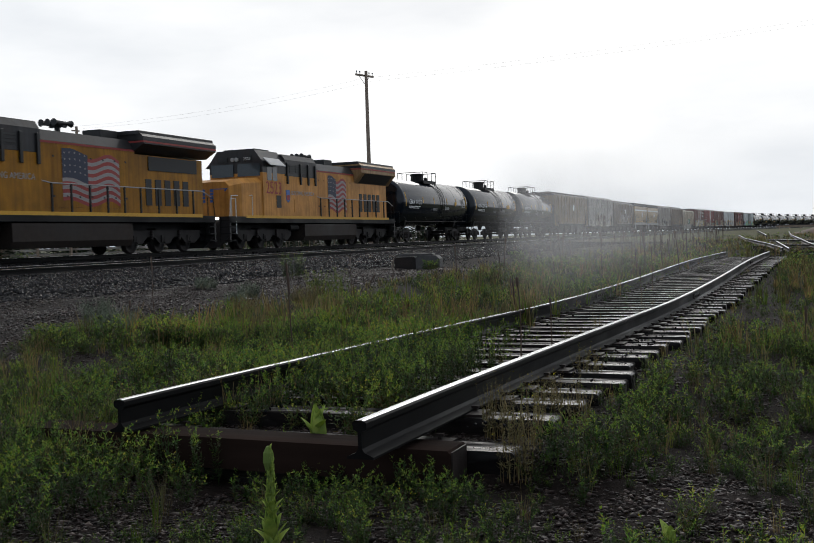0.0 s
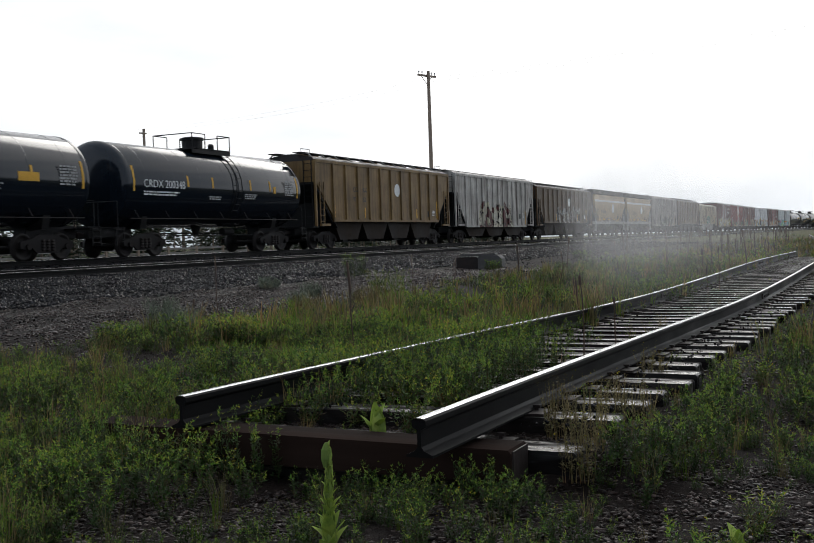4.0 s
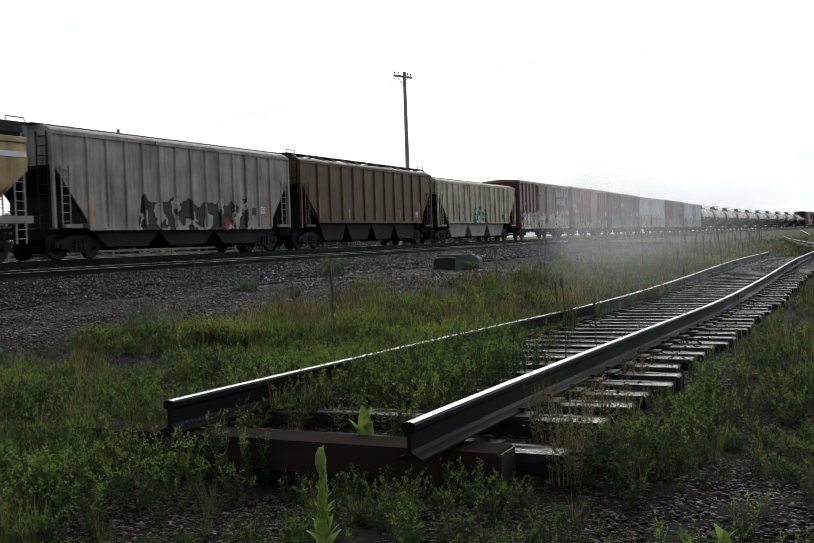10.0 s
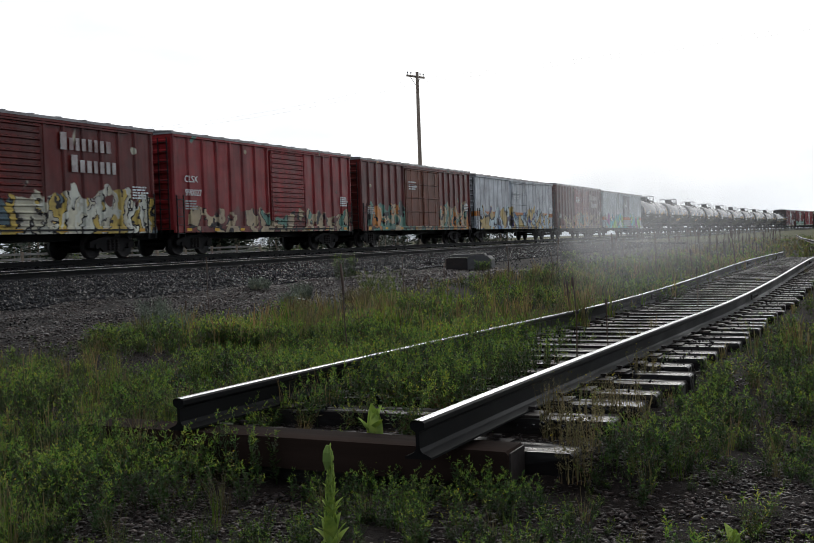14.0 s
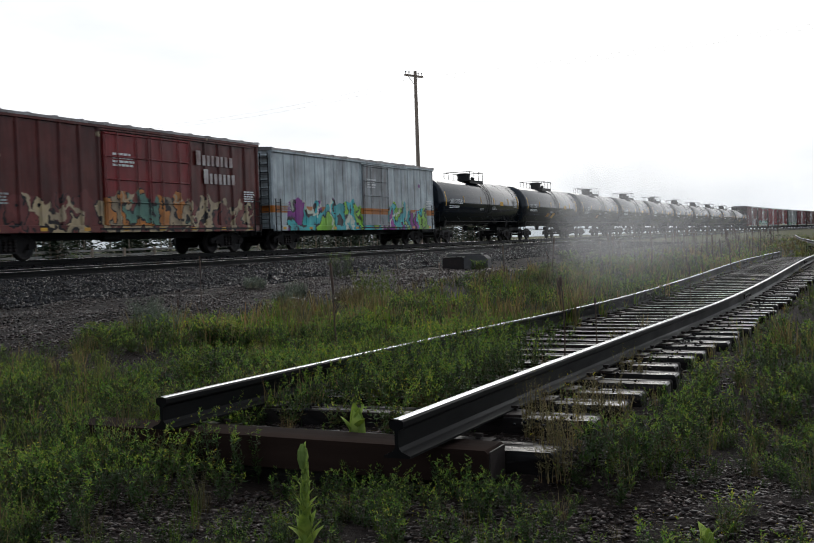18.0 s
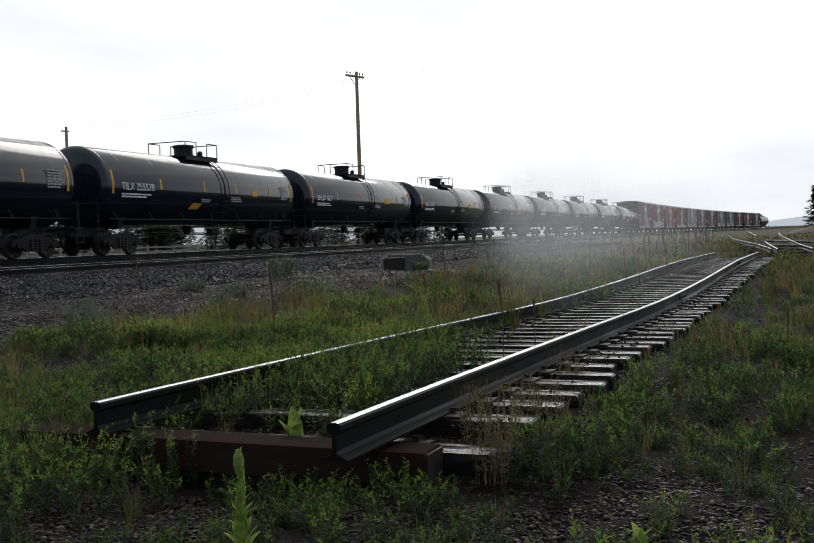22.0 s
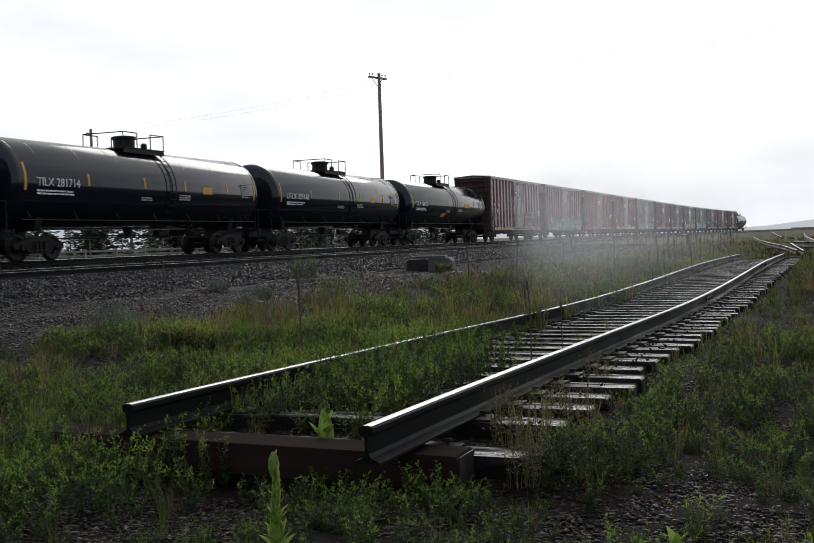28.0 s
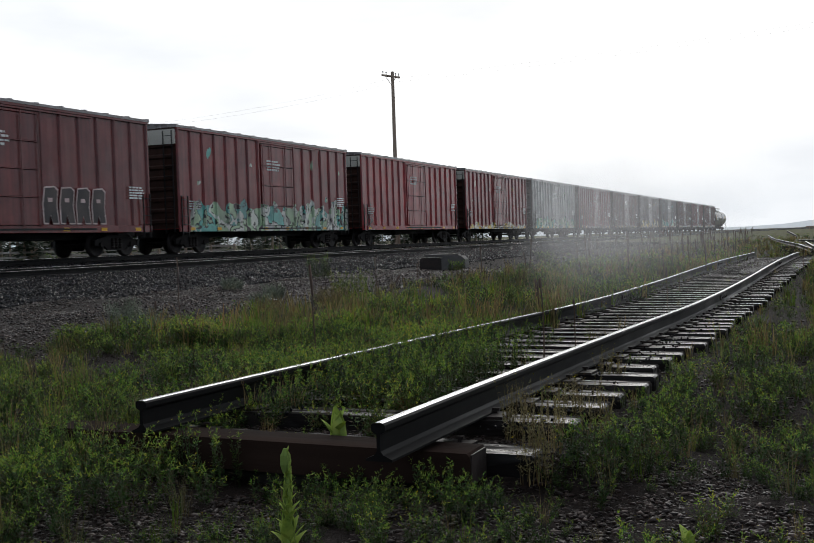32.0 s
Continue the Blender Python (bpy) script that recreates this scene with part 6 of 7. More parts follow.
b5 = boxcar(17.8, 4.95, paint("boxcar_dark_maroon", (0.125, 0.026, 0.021), (0.08, 0.025, 0.02), 0.5, 0.28, TAG_RED, buckle=0.6, tag_box=(-8.0, 8.4, 0.7, 2.6), tag_scale=0.9), "dark maroon double-door boxcar with brighter red doors and graffiti, rain-wet", paint("door_bright_red", (0.26, 0.032, 0.034), (0.10, 0.022, 0.02), 0.45, 0.28, TAG_RED, buckle=0.4, tag_box=(-3.0, 3.4, 0.7, 2.9), tag_scale=0.9), 2, False, door_w=5.2, posts=6, door_at=0.4, seed=34)
bars_for_name(b5, 1.582, 3.5, 2.9, 9)
couple(b5, 315.55, 333.35)
couple(boxcar(20.7, 4.84, paint("boxcar_silver_sprayed", (0.52, 0.60, 0.62), (0.16, 0.10, 0.07), 0.35, 0.35, TAG_MULTI, buckle=0.6, tag_box=(-8.9, 9.1, 0.6, 2.75), tag_scale=1.1, band=(1.75, 2.1, (0.50, 0.17, 0.03))), "silver-grey boxcar with purple, teal and green graffiti", paint("door_grey_rust", (0.42, 0.45, 0.46), rust_amount=0.6, band=(1.75, 2.1, (0.50, 0.17, 0.03))), 1, False, True, door_w=3.2, posts=8, door_at=1.2, seed=35), 333.35, 354.05)

TANKS = (("GBRX", "707330"), ("TILX", "729211"), ("TILX", "255578"), ("SHQX", "6897"), ("SHQX", "6900"), ("GBRX", "703103"), ("SHQX", "6749"), ("TILX", "281714"), ("UTLX", "305410"), ("TILX", "729106"))
s = 354.05
for k, (mark, num) in enumerate(TANKS):
    couple(tank_car(17.845, mark, num, 40 + k, (1, 3, 2, 1, 1, 1, 1, 1, 1, 2)[k]), s, s + 17.845)
    s += 17.845

REDS = [
    ("boxcar_brown_red", (0.17, 0.034, 0.032), None, None, "maroon boxcar with pale streaks, sprayed letters and plug door", None),
    ("boxcar_oxide", (0.22, 0.036, 0.036), TAG_MINT, (-7.6, 8.4, 0.6, 2.6), "red oxide boxcar with mint graffiti and pale end top", (0.40, 0.38, 0.33)),
    ("boxcar_red_clean", (0.32, 0.030, 0.034), [(0.36, 0.3, 0.28), (0.24, 0.04, 0.04), (0.2, 0.03, 0.03)], (-7.4, -6.0, 1.6, 2.8), "bright red boxcar with plug door and pale end top", (0.38, 0.36, 0.31)),
    ("boxcar_red_worn", (0.26, 0.042, 0.044), TAG_PALE, (-8, 8, 0.4, 1.5), "worn red boxcar with plug door and pale end top", (0.36, 0.34, 0.30)),
    ("boxcar_grey_white", (0.36, 0.38, 0.36), TAG_MINT, (-8, 8, 0.5, 2.2), "pale grey boxcar with faint green graffiti", None),
    ("boxcar_rose", (0.21, 0.06, 0.06), None, None, "faded rose-red boxcar with plug door", None),
    ("boxcar_dull_brown", (0.13, 0.06, 0.05), None, None, "dull brown boxcar with plug door", None),
    ("boxcar_grey_brown", (0.20, 0.18, 0.165), TAG_PALE, (-8, 8, 0.5, 2.2), "grey-brown boxcar with pale graffiti", None),
    ("boxcar_teal_grey", (0.15, 0.17, 0.17), TAG_MINT, (-8, 8, 0.5, 2.4), "blue-grey boxcar with pale graffiti", None),
    ("boxcar_dark_brown", (0.10, 0.05, 0.042), None, None, "dark brown boxcar with plug door", None),
    ("boxcar_dark_red", (0.15, 0.042, 0.04), None, None, "dark red boxcar with plug door", None),
    ("boxcar_tail_brown", (0.11, 0.055, 0.05), None, None, "brown boxcar with plug door, next to the last tank car", None),
]
M_PINKISH = worn("spray_pale_pink", (0.56, 0.44, 0.42), (0.34, 0.24, 0.22), 8, 0.6)
M_SPRAYBLACK = worn("spray_black", (0.010, 0.010, 0.012), (0.030, 0.018, 0.016), 8, 0.5)


def sprayed_blocks(root, x, y, z):
    """Four sprayed letter shapes, black with a pale pink edge, as plain blocks."""
    for i in range(4):
        q = y + 0.84 * i
        out = [(q, z), (q + 0.24, z), (q + 0.34, z + 0.30), (q + 0.46, z), (q + 0.78, z), (q + 0.70, z + 0.62), (q + 0.78, z + 1.22), (q + 0.60, z + 1.34), (q + 0.08, z + 1.30), (q - 0.04, z + 0.70)]
        cy, cz = q + 0.37, z + 0.68
        edge = part("sprayed_block", Geo().prism(out, x, x + 0.004, "x"), M_PINKISH, root, "sprayed black letter shape with pale pink edge")
        part("sprayed_fill", Geo().prism([(cy + (p - cy) * 0.86, cz + (w - cz) * 0.92) for p, w in out], x + 0.005, x + 0.008, "x"), M_SPRAYBLACK, edge)
        part("sprayed_glint", Geo().box(x + 0.009, x + 0.011, q + 0.24, q + 0.46, z + 0.78, z + 0.92), M_PINKISH, edge)


M_ENDGRIME = paint("car_end_grime", (0.055, 0.026, 0.020), (0.03, 0.018, 0.014), 0.5, 0.5, dirt=(0.012, 0.010, 0.009))
for k, (nm, col, tags, box, lab, cap) in enumerate(REDS):
    text = (("GA", 0.34, -7.3, 2.9, M_WHITE), ("CK", 0.34, -6.4, 2.9, M_WHITE), ("107", 0.34, -7.3, 2.4, M_WHITE), ("89", 0.34, -6.4, 2.4, M_WHITE)) if k == 0 else ()
    bc = boxcar(17.8, 5.40, paint(nm, col, (0.09, 0.022, 0.022), 0.35, 0.26, tags, buckle=0.4, wet=0.45, tag_box=box, tag_scale=0.8, dirt=(0.07, 0.03, 0.035)), lab, None, 1, False, door_w=3.1, door_at=0.25, posts=7, text=text, seed=50 + k, inset=0.95, end_mat=M_ENDGRIME)
    if cap:
        part("end_cap", Geo().box(-1.5, 1.5, -17.8 / 2 + 0.85, -17.8 / 2 + 0.93, 4.55, 5.16), plain(nm + "_cap", cap, 0.6), bc, "pale painted top of the car end")
    if k == 0:
        sprayed_blocks(bc, 1.578, 1.90, 1.20)
    couple(bc, s, s + 17.8)
    s += 17.8
couple(tank_car(17.7, "TILX", "190334", 77, 1), s, s + 17.7)


# ---------- plants ----------
def plant_tris(rs, stems, leaves, height, leaf, spread=0.5, width=0.10, flowers=0, foot=0.03):
    """Upright stems with narrow ascending leaves, bright tips and tiny flower heads: three arrays (n, 3, 3)."""
    out, fl, tip = [], [], []
    for _ in range(stems):
        az, lean = rs.uniform(0, 2 * np.pi), rs.uniform(0.05, spread)
        h = height * rs.uniform(0.55, 1.0)
        ro, ra = foot * math.sqrt(rs.uniform(0, 1)), rs.uniform(0, 2 * np.pi)
        root = np.array([math.cos(ra) * ro, math.sin(ra) * ro, 0.0])
        top = np.array([math.cos(az) * lean * h, math.sin(az) * lean * h, h])
        side = np.array([-math.sin(az), math.cos(az), 0.0]) * 0.0022
        mid = root + top * np.array([0.35, 0.35, 0.5])
        out += [[root - side, root + side, mid], [mid - side, mid + side, root + top]]
        n = int(leaves * rs.uniform(0.7, 1.2))
        q = 1.0 - 0.85 * rs.uniform(0, 1, n) ** 1.25
        base = root + top * np.stack([q ** 1.5, q ** 1.5, q], -1)
        a, e = rs.uniform(0, 2 * np.pi, n), rs.uniform(0.0, 1.15, n)
        d = np.stack([np.cos(a) * np.cos(e), np.sin(a) * np.cos(e), np.sin(e)], -1)
        sd = np.stack([-np.sin(a), np.cos(a), rs.uniform(-0.6, 0.6, n)], -1)
        ln = leaf * rs.uniform(0.6, 1.3, n) * (1.25 - 0.7 * q)
        w = (sd * (ln * width)[:, None])
        tri = np.stack([base - w + d * (ln * 0.25)[:, None], base + w + d * (ln * 0.25)[:, None], base + d * ln[:, None]], 1)
        sel = q > 0.80
        out += list(tri[~sel])
        tip += list(tri[sel])
        for i in range(flowers):
            c = root + top * rs.uniform(0.9, 1.03) + rs.normal(0, 0.010, 3)
            u = rs.normal(0, 1, (3, 3))
            fl.append(c + u / np.linalg.norm(u, axis=1, keepdims=True) * 0.0065)
    return np.array(out), np.array(fl).reshape(-1, 3, 3), np.array(tip).reshape(-1, 3, 3)


def tuft_quads(rs, blades, height, spread=0.5, w=0.0035):
    out = []
    for _ in range(blades):
        az, lean, h = rs.uniform(0, 2 * np.pi), rs.uniform(0.05, spread), height * rs.uniform(0.5, 1.0)
        d = np.array([math.cos(az), math.sin(az), 0])
        side = np.array([-d[1], d[0], 0])
        base = d * rs.uniform(0, 0.05) + side * rs.uniform(-0.04, 0.04)
        mid = base + d * lean * h * 0.35 + np.array([0, 0, h * 0.6])
        tip = base + d * lean * h + np.array([0, 0, h])
        out.append(np.array([base - side * w, base + side * w, mid + side * w * 0.8, mid - side * w * 0.8]))
        out.append(np.array([mid - side * w * 0.8, mid + side * w * 0.8, tip + side * w * 0.15, tip - side * w * 0.15]))
    return np.array(out)


def planted(protos, xy, scale, rs, sink=0.01):
    """Copies of prototypes at plan points, merged: an array of faces."""
    pick = rs.randint(0, len(protos), len(xy))
    z = ground_z(xy[:, 0], xy[:, 1]) - sink
    k4 = max((p.shape[1] for p in protos if p.ndim == 3), default=3)
    made = []
    for k, p in enumerate(protos):
        sel = np.where(pick == k)[0]
        if not len(sel) or not len(p):
            continue
        a = rs.uniform(0, 2 * np.pi, len(sel))
        c, s = np.cos(a)[:, None, None], np.sin(a)[:, None, None]
        q = p[None] * scale[sel][:, None, None, None]
        x, y = c * q[..., 0] - s * q[..., 1], s * q[..., 0] + c * q[..., 1]
        v = np.stack([x + xy[sel, 0][:, None, None], y + xy[sel, 1][:, None, None], q[..., 2] + z[sel][:, None, None]], -1)
        made.append(v.reshape(-1, k4, 3))
    return np.concatenate(made) if made else np.zeros((0, k4, 3))


def leaf_mesh(name, faces, material):
    k = faces.shape[1]
    return fast_mesh(name, faces.reshape(-1, 3), np.arange(len(faces) * k).reshape(-1, k), material)


def quads_object(name, faces, material, label, category):
    return tagged(new(name, leaf_mesh(name, faces, material)), label, category, kind="stuff")


GRASS_EDGE = ([0, 5, 9, 11, 13, 15.5, 18, 21.5, 24, 36, 60, 100, 200], [-8.7, -8.7, -8.7, -8.7, -8.8, -8.9, -8.9, -9.9, -10.2, -10.6, -11, -13, -16])


def patch(x, y):
    return 0.5 + 0.5 * np.sin(x * 1.9 + 1.1 * np.sin(y * 0.8)) * np.sin(y * 1.4 + 0.7 * np.sin(x * 1.2) + 0.5)


def thickness(x, y):
    """How likely a plant stands at a plan point, 0 to 1."""
    d = 0.12 + 0.88 * smooth(0.15, 0.65, patch(x * 1.3, y * 1.2)) * (0.5 + 0.5 * smooth(0.2, 0.6, patch(x * 3.1 + 1, y * 2.9)))
    edge = np.interp(y, *GRASS_EDGE) + 0.5 * np.sin(y * 1.1) + 0.3 * np.sin(y * 2.7)
    d = np.where(x < edge, 0.0, d * np.clip((x - edge) / 2.6 + 0.10, 0, 1))
    panel = (y > 4.3) & (y < 37)
    d = np.where(panel & (x > -3.32) & (x < -1.95), np.where(y > 8, 0.045, 0.20), d)
    d = np.where(panel & (x >= -1.98) & (x < -1.28), 0.05, d)
    d = np.where(panel & (x < -3.30) & (x > -4.1), np.maximum(d, 0.8), d)
    right = (x > -1.28) & (y < 16)
    d = np.where(right, 0.10 + 0.78 * smooth(0.30, 0.66, patch(x * 2.0 + 2, y * 1.7)) * (0.45 + 0.55 * smooth(0.2, 0.7, patch(x * 5.1, y * 4.3 + 1))), d)
    d = np.where((x > -2.9) & (x < -0.7) & (y < 4.35), 0.42 * d + 0.07, d)
    return np.where((x > -3.4) & (x < -1.3) & (y > 4.3) & (y < 4.75), 0.0, d)


def sow(rs, n, y0, y1, power=1.5, margin=0.14):
    """Plan points in the open field ahead, thinned by thickness."""
    y = y0 + (y1 - y0) * rs.uniform(0, 1, n) ** power
    t = rs.uniform(-1.02 - margin, 0.02 + margin, n)
    x = t * y
    keep = rs.uniform(0, 1, n) < thickness(x, y)
    return np.stack([x[keep], y[keep]], -1)


def low(x, y):
    """Plants stay short along the ties and on the thin spots."""
    k = np.clip((x - np.interp(y, *GRASS_EDGE)) / 3.0 + 0.45, 0.45, 1)
    k = k * np.where((x > -2.3) & (x < -1.15) & (y > 4.2) & (y < 37), 0.55, 1.0)
    k = k * np.where((x > -1.25) & (y < 20), 0.72, 1.0) * np.where((x > -3.3) & (x <= -2.3) & (y > 8.2) & (y < 37), 0.55, 1.0)
    return k * np.where((x > -2.9) & (x < -0.7) & (y < 4.35), 0.62, 1.0)


def build_plants():
    rs = np.random.RandomState(21)
    near = [plant_tris(rs, 10, 46, 0.30, 0.040, 0.75, 0.15, f, 0.07) for f in (0, 0, 1, 0, 2, 0, 0, 1)]
    mid = [plant_tris(rs, 8, 16, 0.36, 0.065, 0.65, 0.17, f, 0.10) for f in (0, 0, 1, 0, 0)]
    far = [plant_tris(rs, 6, 7, 0.42, 0.14, 0.5, 0.15, f, 0.2) for f in (0, 1, 0)]
    leaves, blooms, tips = [], [], []
    for protos, n, y0, y1, pw, smin, smax in ((near, 4700, 2.5, 10.5, 1.25, 0.4, 1.2), (mid, 11500, 9.0, 32.0, 1.3, 0.55, 1.1), (far, 11000, 30.0, 150.0, 1.7, 0.6, 1.1)):
        xy = sow(rs, n, y0, y1, pw)
        sc = rs.uniform(smin, smax, len(xy)) * (0.55 + 0.65 * patch(xy[:, 0] * 0.9, xy[:, 1] * 1.1)) * low(xy[:, 0], xy[:, 1])
        if protos is mid:
            # the same sparse growth all round, beside and behind the viewpoint
            ex, ey = rs.uniform(-9.5, 8.0, 3600), rs.uniform(-9.0, 16.0, 3600)
            out = ((ey < 2.6) | (ex > 0.16 * ey + 0.1)) & (np.hypot(ex, ey) > 0.7) & (patch(ex * 1.3, ey * 1.2) > rs.uniform(0.1, 0.8, 3600))
            xy = np.concatenate([xy, np.stack([ex[out], ey[out]], -1)])
            sc = np.concatenate([sc, rs.uniform(0.35, 0.8, int(out.sum()))])
        state = rs.get_state()
        for k, into in ((0, leaves), (1, blooms), (2, tips)):
            rs.set_state(state)
            into.append(planted([p[k] for p in protos], xy, sc, rs))
    quads_object("weeds", np.concatenate(leaves), M_WEED, "dense low green weeds with fine leaves, wet with rain", "weeds")
    quads_object("weed_tips", np.concatenate(tips), M_TIP, "bright yellow-green shoot tips of the weeds", "weeds")
    quads_object("weed_flowers", np.concatenate(blooms), M_FLOWER, "tiny yellow flower heads on the weeds", "flowers")
    tufts = [tuft_quads(rs, 22, 0.34, 0.6, 0.002) for _ in range(4)]
    far_tufts = [tuft_quads(rs, 10, 0.40, 0.5, 0.007) for _ in range(3)]
    xy1, xy2 = sow(rs, 420, 2.4, 12, 1.2), sow(rs, 2600, 10, 90, 1.5)
    quads_object("grass", np.concatenate([planted(tufts, xy1, rs.uniform(0.5, 1.1, len(xy1)) * low(*xy1.T), rs), planted(far_tufts, xy2, rs.uniform(0.6, 1.2, len(xy2)) * low(*xy2.T), rs)]), M_GRASS, "thin green and straw-coloured grass blades", "grass")
    xy1, xy2 = sow(rs, 900, 2.4, 12, 1.0), sow(rs, 10500, 9, 100, 1.3)
    dry = (patch(xy2[:, 0] * 0.5 + 3, xy2[:, 1] * 0.35) > 0.26) | (xy2[:, 1] > 38)
    xy2 = xy2[dry]
    quads_object("dry_grass", np.concatenate([planted(tufts, xy1, rs.uniform(0.5, 1.1, len(xy1)) * low(*xy1.T), rs), planted(far_tufts, xy2, rs.uniform(0.7, 1.4, len(xy2)) * low(*xy2.T), rs)]), M_DRY, "dry tan and reddish grass among the weeds", "grass")


def shrub(name, x, y, h, r, mat, label, seed, flowers=0, n=40, leaves=44, leaf=0.036, foot=0.5):
    """A bush of upright fine-leaved stems, one thing."""
    rs = np.random.RandomState(seed)
    q, fl, tip = plant_tris(rs, n, leaves, h, leaf, 0.6 * r / h, 0.15, flowers, r * foot)
    root = thing(name, label, "shrub", m=pose(x, y, float(ground_z(x, y)) - 0.01))
    part("foliage", leaf_mesh("foliage", np.concatenate([q, tip]) if mat is not M_WEED else q, mat), mat, root)
    if mat is M_WEED:
        part("shoot_growth", leaf_mesh("shoot_growth", tip, M_TIP), M_TIP, root, "bright yellow-green shoot tips")["kind"] = "stuff"
    if flowers:
        part("bloom", leaf_mesh("bloom", fl, M_FLOWER), M_FLOWER, root, "tiny yellow flower heads")["kind"] = "stuff"
    return root


def broad_leaf(length, width, rs, curl=0.4):
    """A thick lance-shaped leaf along +x from the origin, arching."""
    n = 7
    v, f = [], []
    for i in range(n + 1):
        t = i / n
        w = width * (math.sin(math.pi * min(1, t * 0.92 + 0.06)) ** 0.8) * (1 - 0.15 * t)
        z = curl * length * (t - 0.9 * t * t)
        for s in (-1, -0.45, 0, 0.45, 1):
            v.append((t * length, s * w, z + abs(s) * w * 0.35 + rs.uniform(-0.003, 0.003)))
    for i in range(n):
        for k in range(4):
            a = i * 5 + k
            f.append((a, a + 1, a + 6, a + 5))
    o = len(v)
    v += [(x, y, z - 0.003) for x, y, z in v]
    f += [tuple(o + q for q in g[::-1]) for g in f[:]]
    return Geo().add(v, f)


def mullein(x, y, height, leaves, label, seed, rosette=0.16, spike=True):
    rs = random.Random(seed)
    root = thing("mullein_plant", label, "plant", m=pose(x, y, float(ground_z(x, y)) - 0.005))
    part("stem", Geo().tube((0, 0, 0), (0.01, 0.0, height), 0.016, 8, 0.007), M_MULLEIN, root)
    kinds = [broad_leaf(1.0, 0.19, rs, c).mesh("leaf", M_MULLEIN, True) for c in (0.55, 0.3, 0.75)]
    for i in range(leaves):
        t = i / leaves
        z = height * (0.02 + 0.93 * t ** 0.9) if spike else height * 0.25 * t
        ln = rosette * (1.0 - 0.62 * t) * rs.uniform(0.85, 1.15)
        up = 58 + 24 * t if spike else rs.uniform(52, 86)
        m = pose(0.008 * t, 0, z, 0, 0, i * 137.5) @ pose(0, 0, 0, 0, -up, 0) @ Matrix.Diagonal((ln, ln, ln, 1))
        part("leaf", kinds[rs.randrange(3)], M_MULLEIN, root, at=m)
    if spike:
        part("flower_spike", Geo().lathe([(height * 0.86, 0.011), (height * 0.93, 0.019), (height, 0.017), (height * 1.05, 0.006)], 10, "z"), M_MULLEIN, root, "pale green bud spike")
    return root


def dead_stalk(x, y, h, lean, az, head, group="dead stalks", r=0.0075):
    """A dry upright seed stalk with its dark thickened head."""
    z = float(ground_z(x, y)) - 0.02
    root = thing("dead_stalk", "dark brown dry mullein stalk standing upright in the weeds", "dead plant", group, pose(x, y, z, 0, lean, az))
    g = Geo()
    pts = [(0.012 * h * math.sin(5 * t + az), 0.01 * h * math.sin(3 * t), h * t) for t in np.linspace(0, 1, 6)]
    for p, q in zip(pts, pts[1:]):
        g.tube(p, q, r * (1.1 - 0.3 * p[2] / h), 6)
    part("stalk", g, M_STALK, root)
    if head:
        n = 6
        part("seed_head", Geo().lathe([(h * (1 - head) + h * head * i / n, r * (1.3 + 0.7 * math.sin(math.pi * (0.1 + 0.85 * i / n)) + 0.25 * (i % 2))) for i in range(n + 1)], 8, "z", (pts[-1][0], pts[-1][1], 0)), M_STALK, root, "rough dark seed head")
    return root


def build_stalks():
    rs = random.Random(8)
    for x, y, h, lean, az, head in ((-4.5, 8.26, 0.98, 5, 170, 0.30), (-8.96, 12.3, 0.92, 3, 170, 0.35), (-8.8, 18.5, 0.78, 1, 0, 0.25), (-8.7, 18.9, 0.45, 32, 20, 0.4), (-8.9, 20.9, 0.62, 2, 30, 0.2),
                                   (-8.6, 20.2, 0.55, 3, 200, 0.2), (-3.62, 12.4, 0.62, 4, 180, 0.5), (-4.3, 14.6, 0.50, 9, 150, 0.3), (-2.6, 15.4, 0.68, 1, 0, 0.2), (-5.4, 21.0, 0.60, 8, 10, 0.2),
                                   (-2.3, 8.0, 0.78, 2, 190, 0.1), (-0.2, 9.6, 0.50, 3, 100, 0.3), (-7.9, 10.3, 0.42, 4, 10, 0.2), (-2.35, 9.2, 0.55, 3, 170, 0.1),
                                   (-3.0, 19.0, 0.9, 1, 0, 0.12), (-1.0, 21.5, 0.8, 2, 90, 0.2), (0.0, 26.0, 1.1, 1, 40, 0.15)):
        dead_stalk(x, y, h, lean, az, head, r=0.006)
    for i in range(95):
        y = 24 + 66 * rs.random() ** 1.1
        x = rs.uniform(np.interp(y, *GRASS_EDGE) + 0.5, -0.075 * y - 1.2)
        dead_stalk(x, y, rs.uniform(0.6, 1.25), rs.uniform(0, 7), rs.uniform(0, 360), rs.choice((0.15, 0.25, 0.35)), "dead stalks", 0.012)


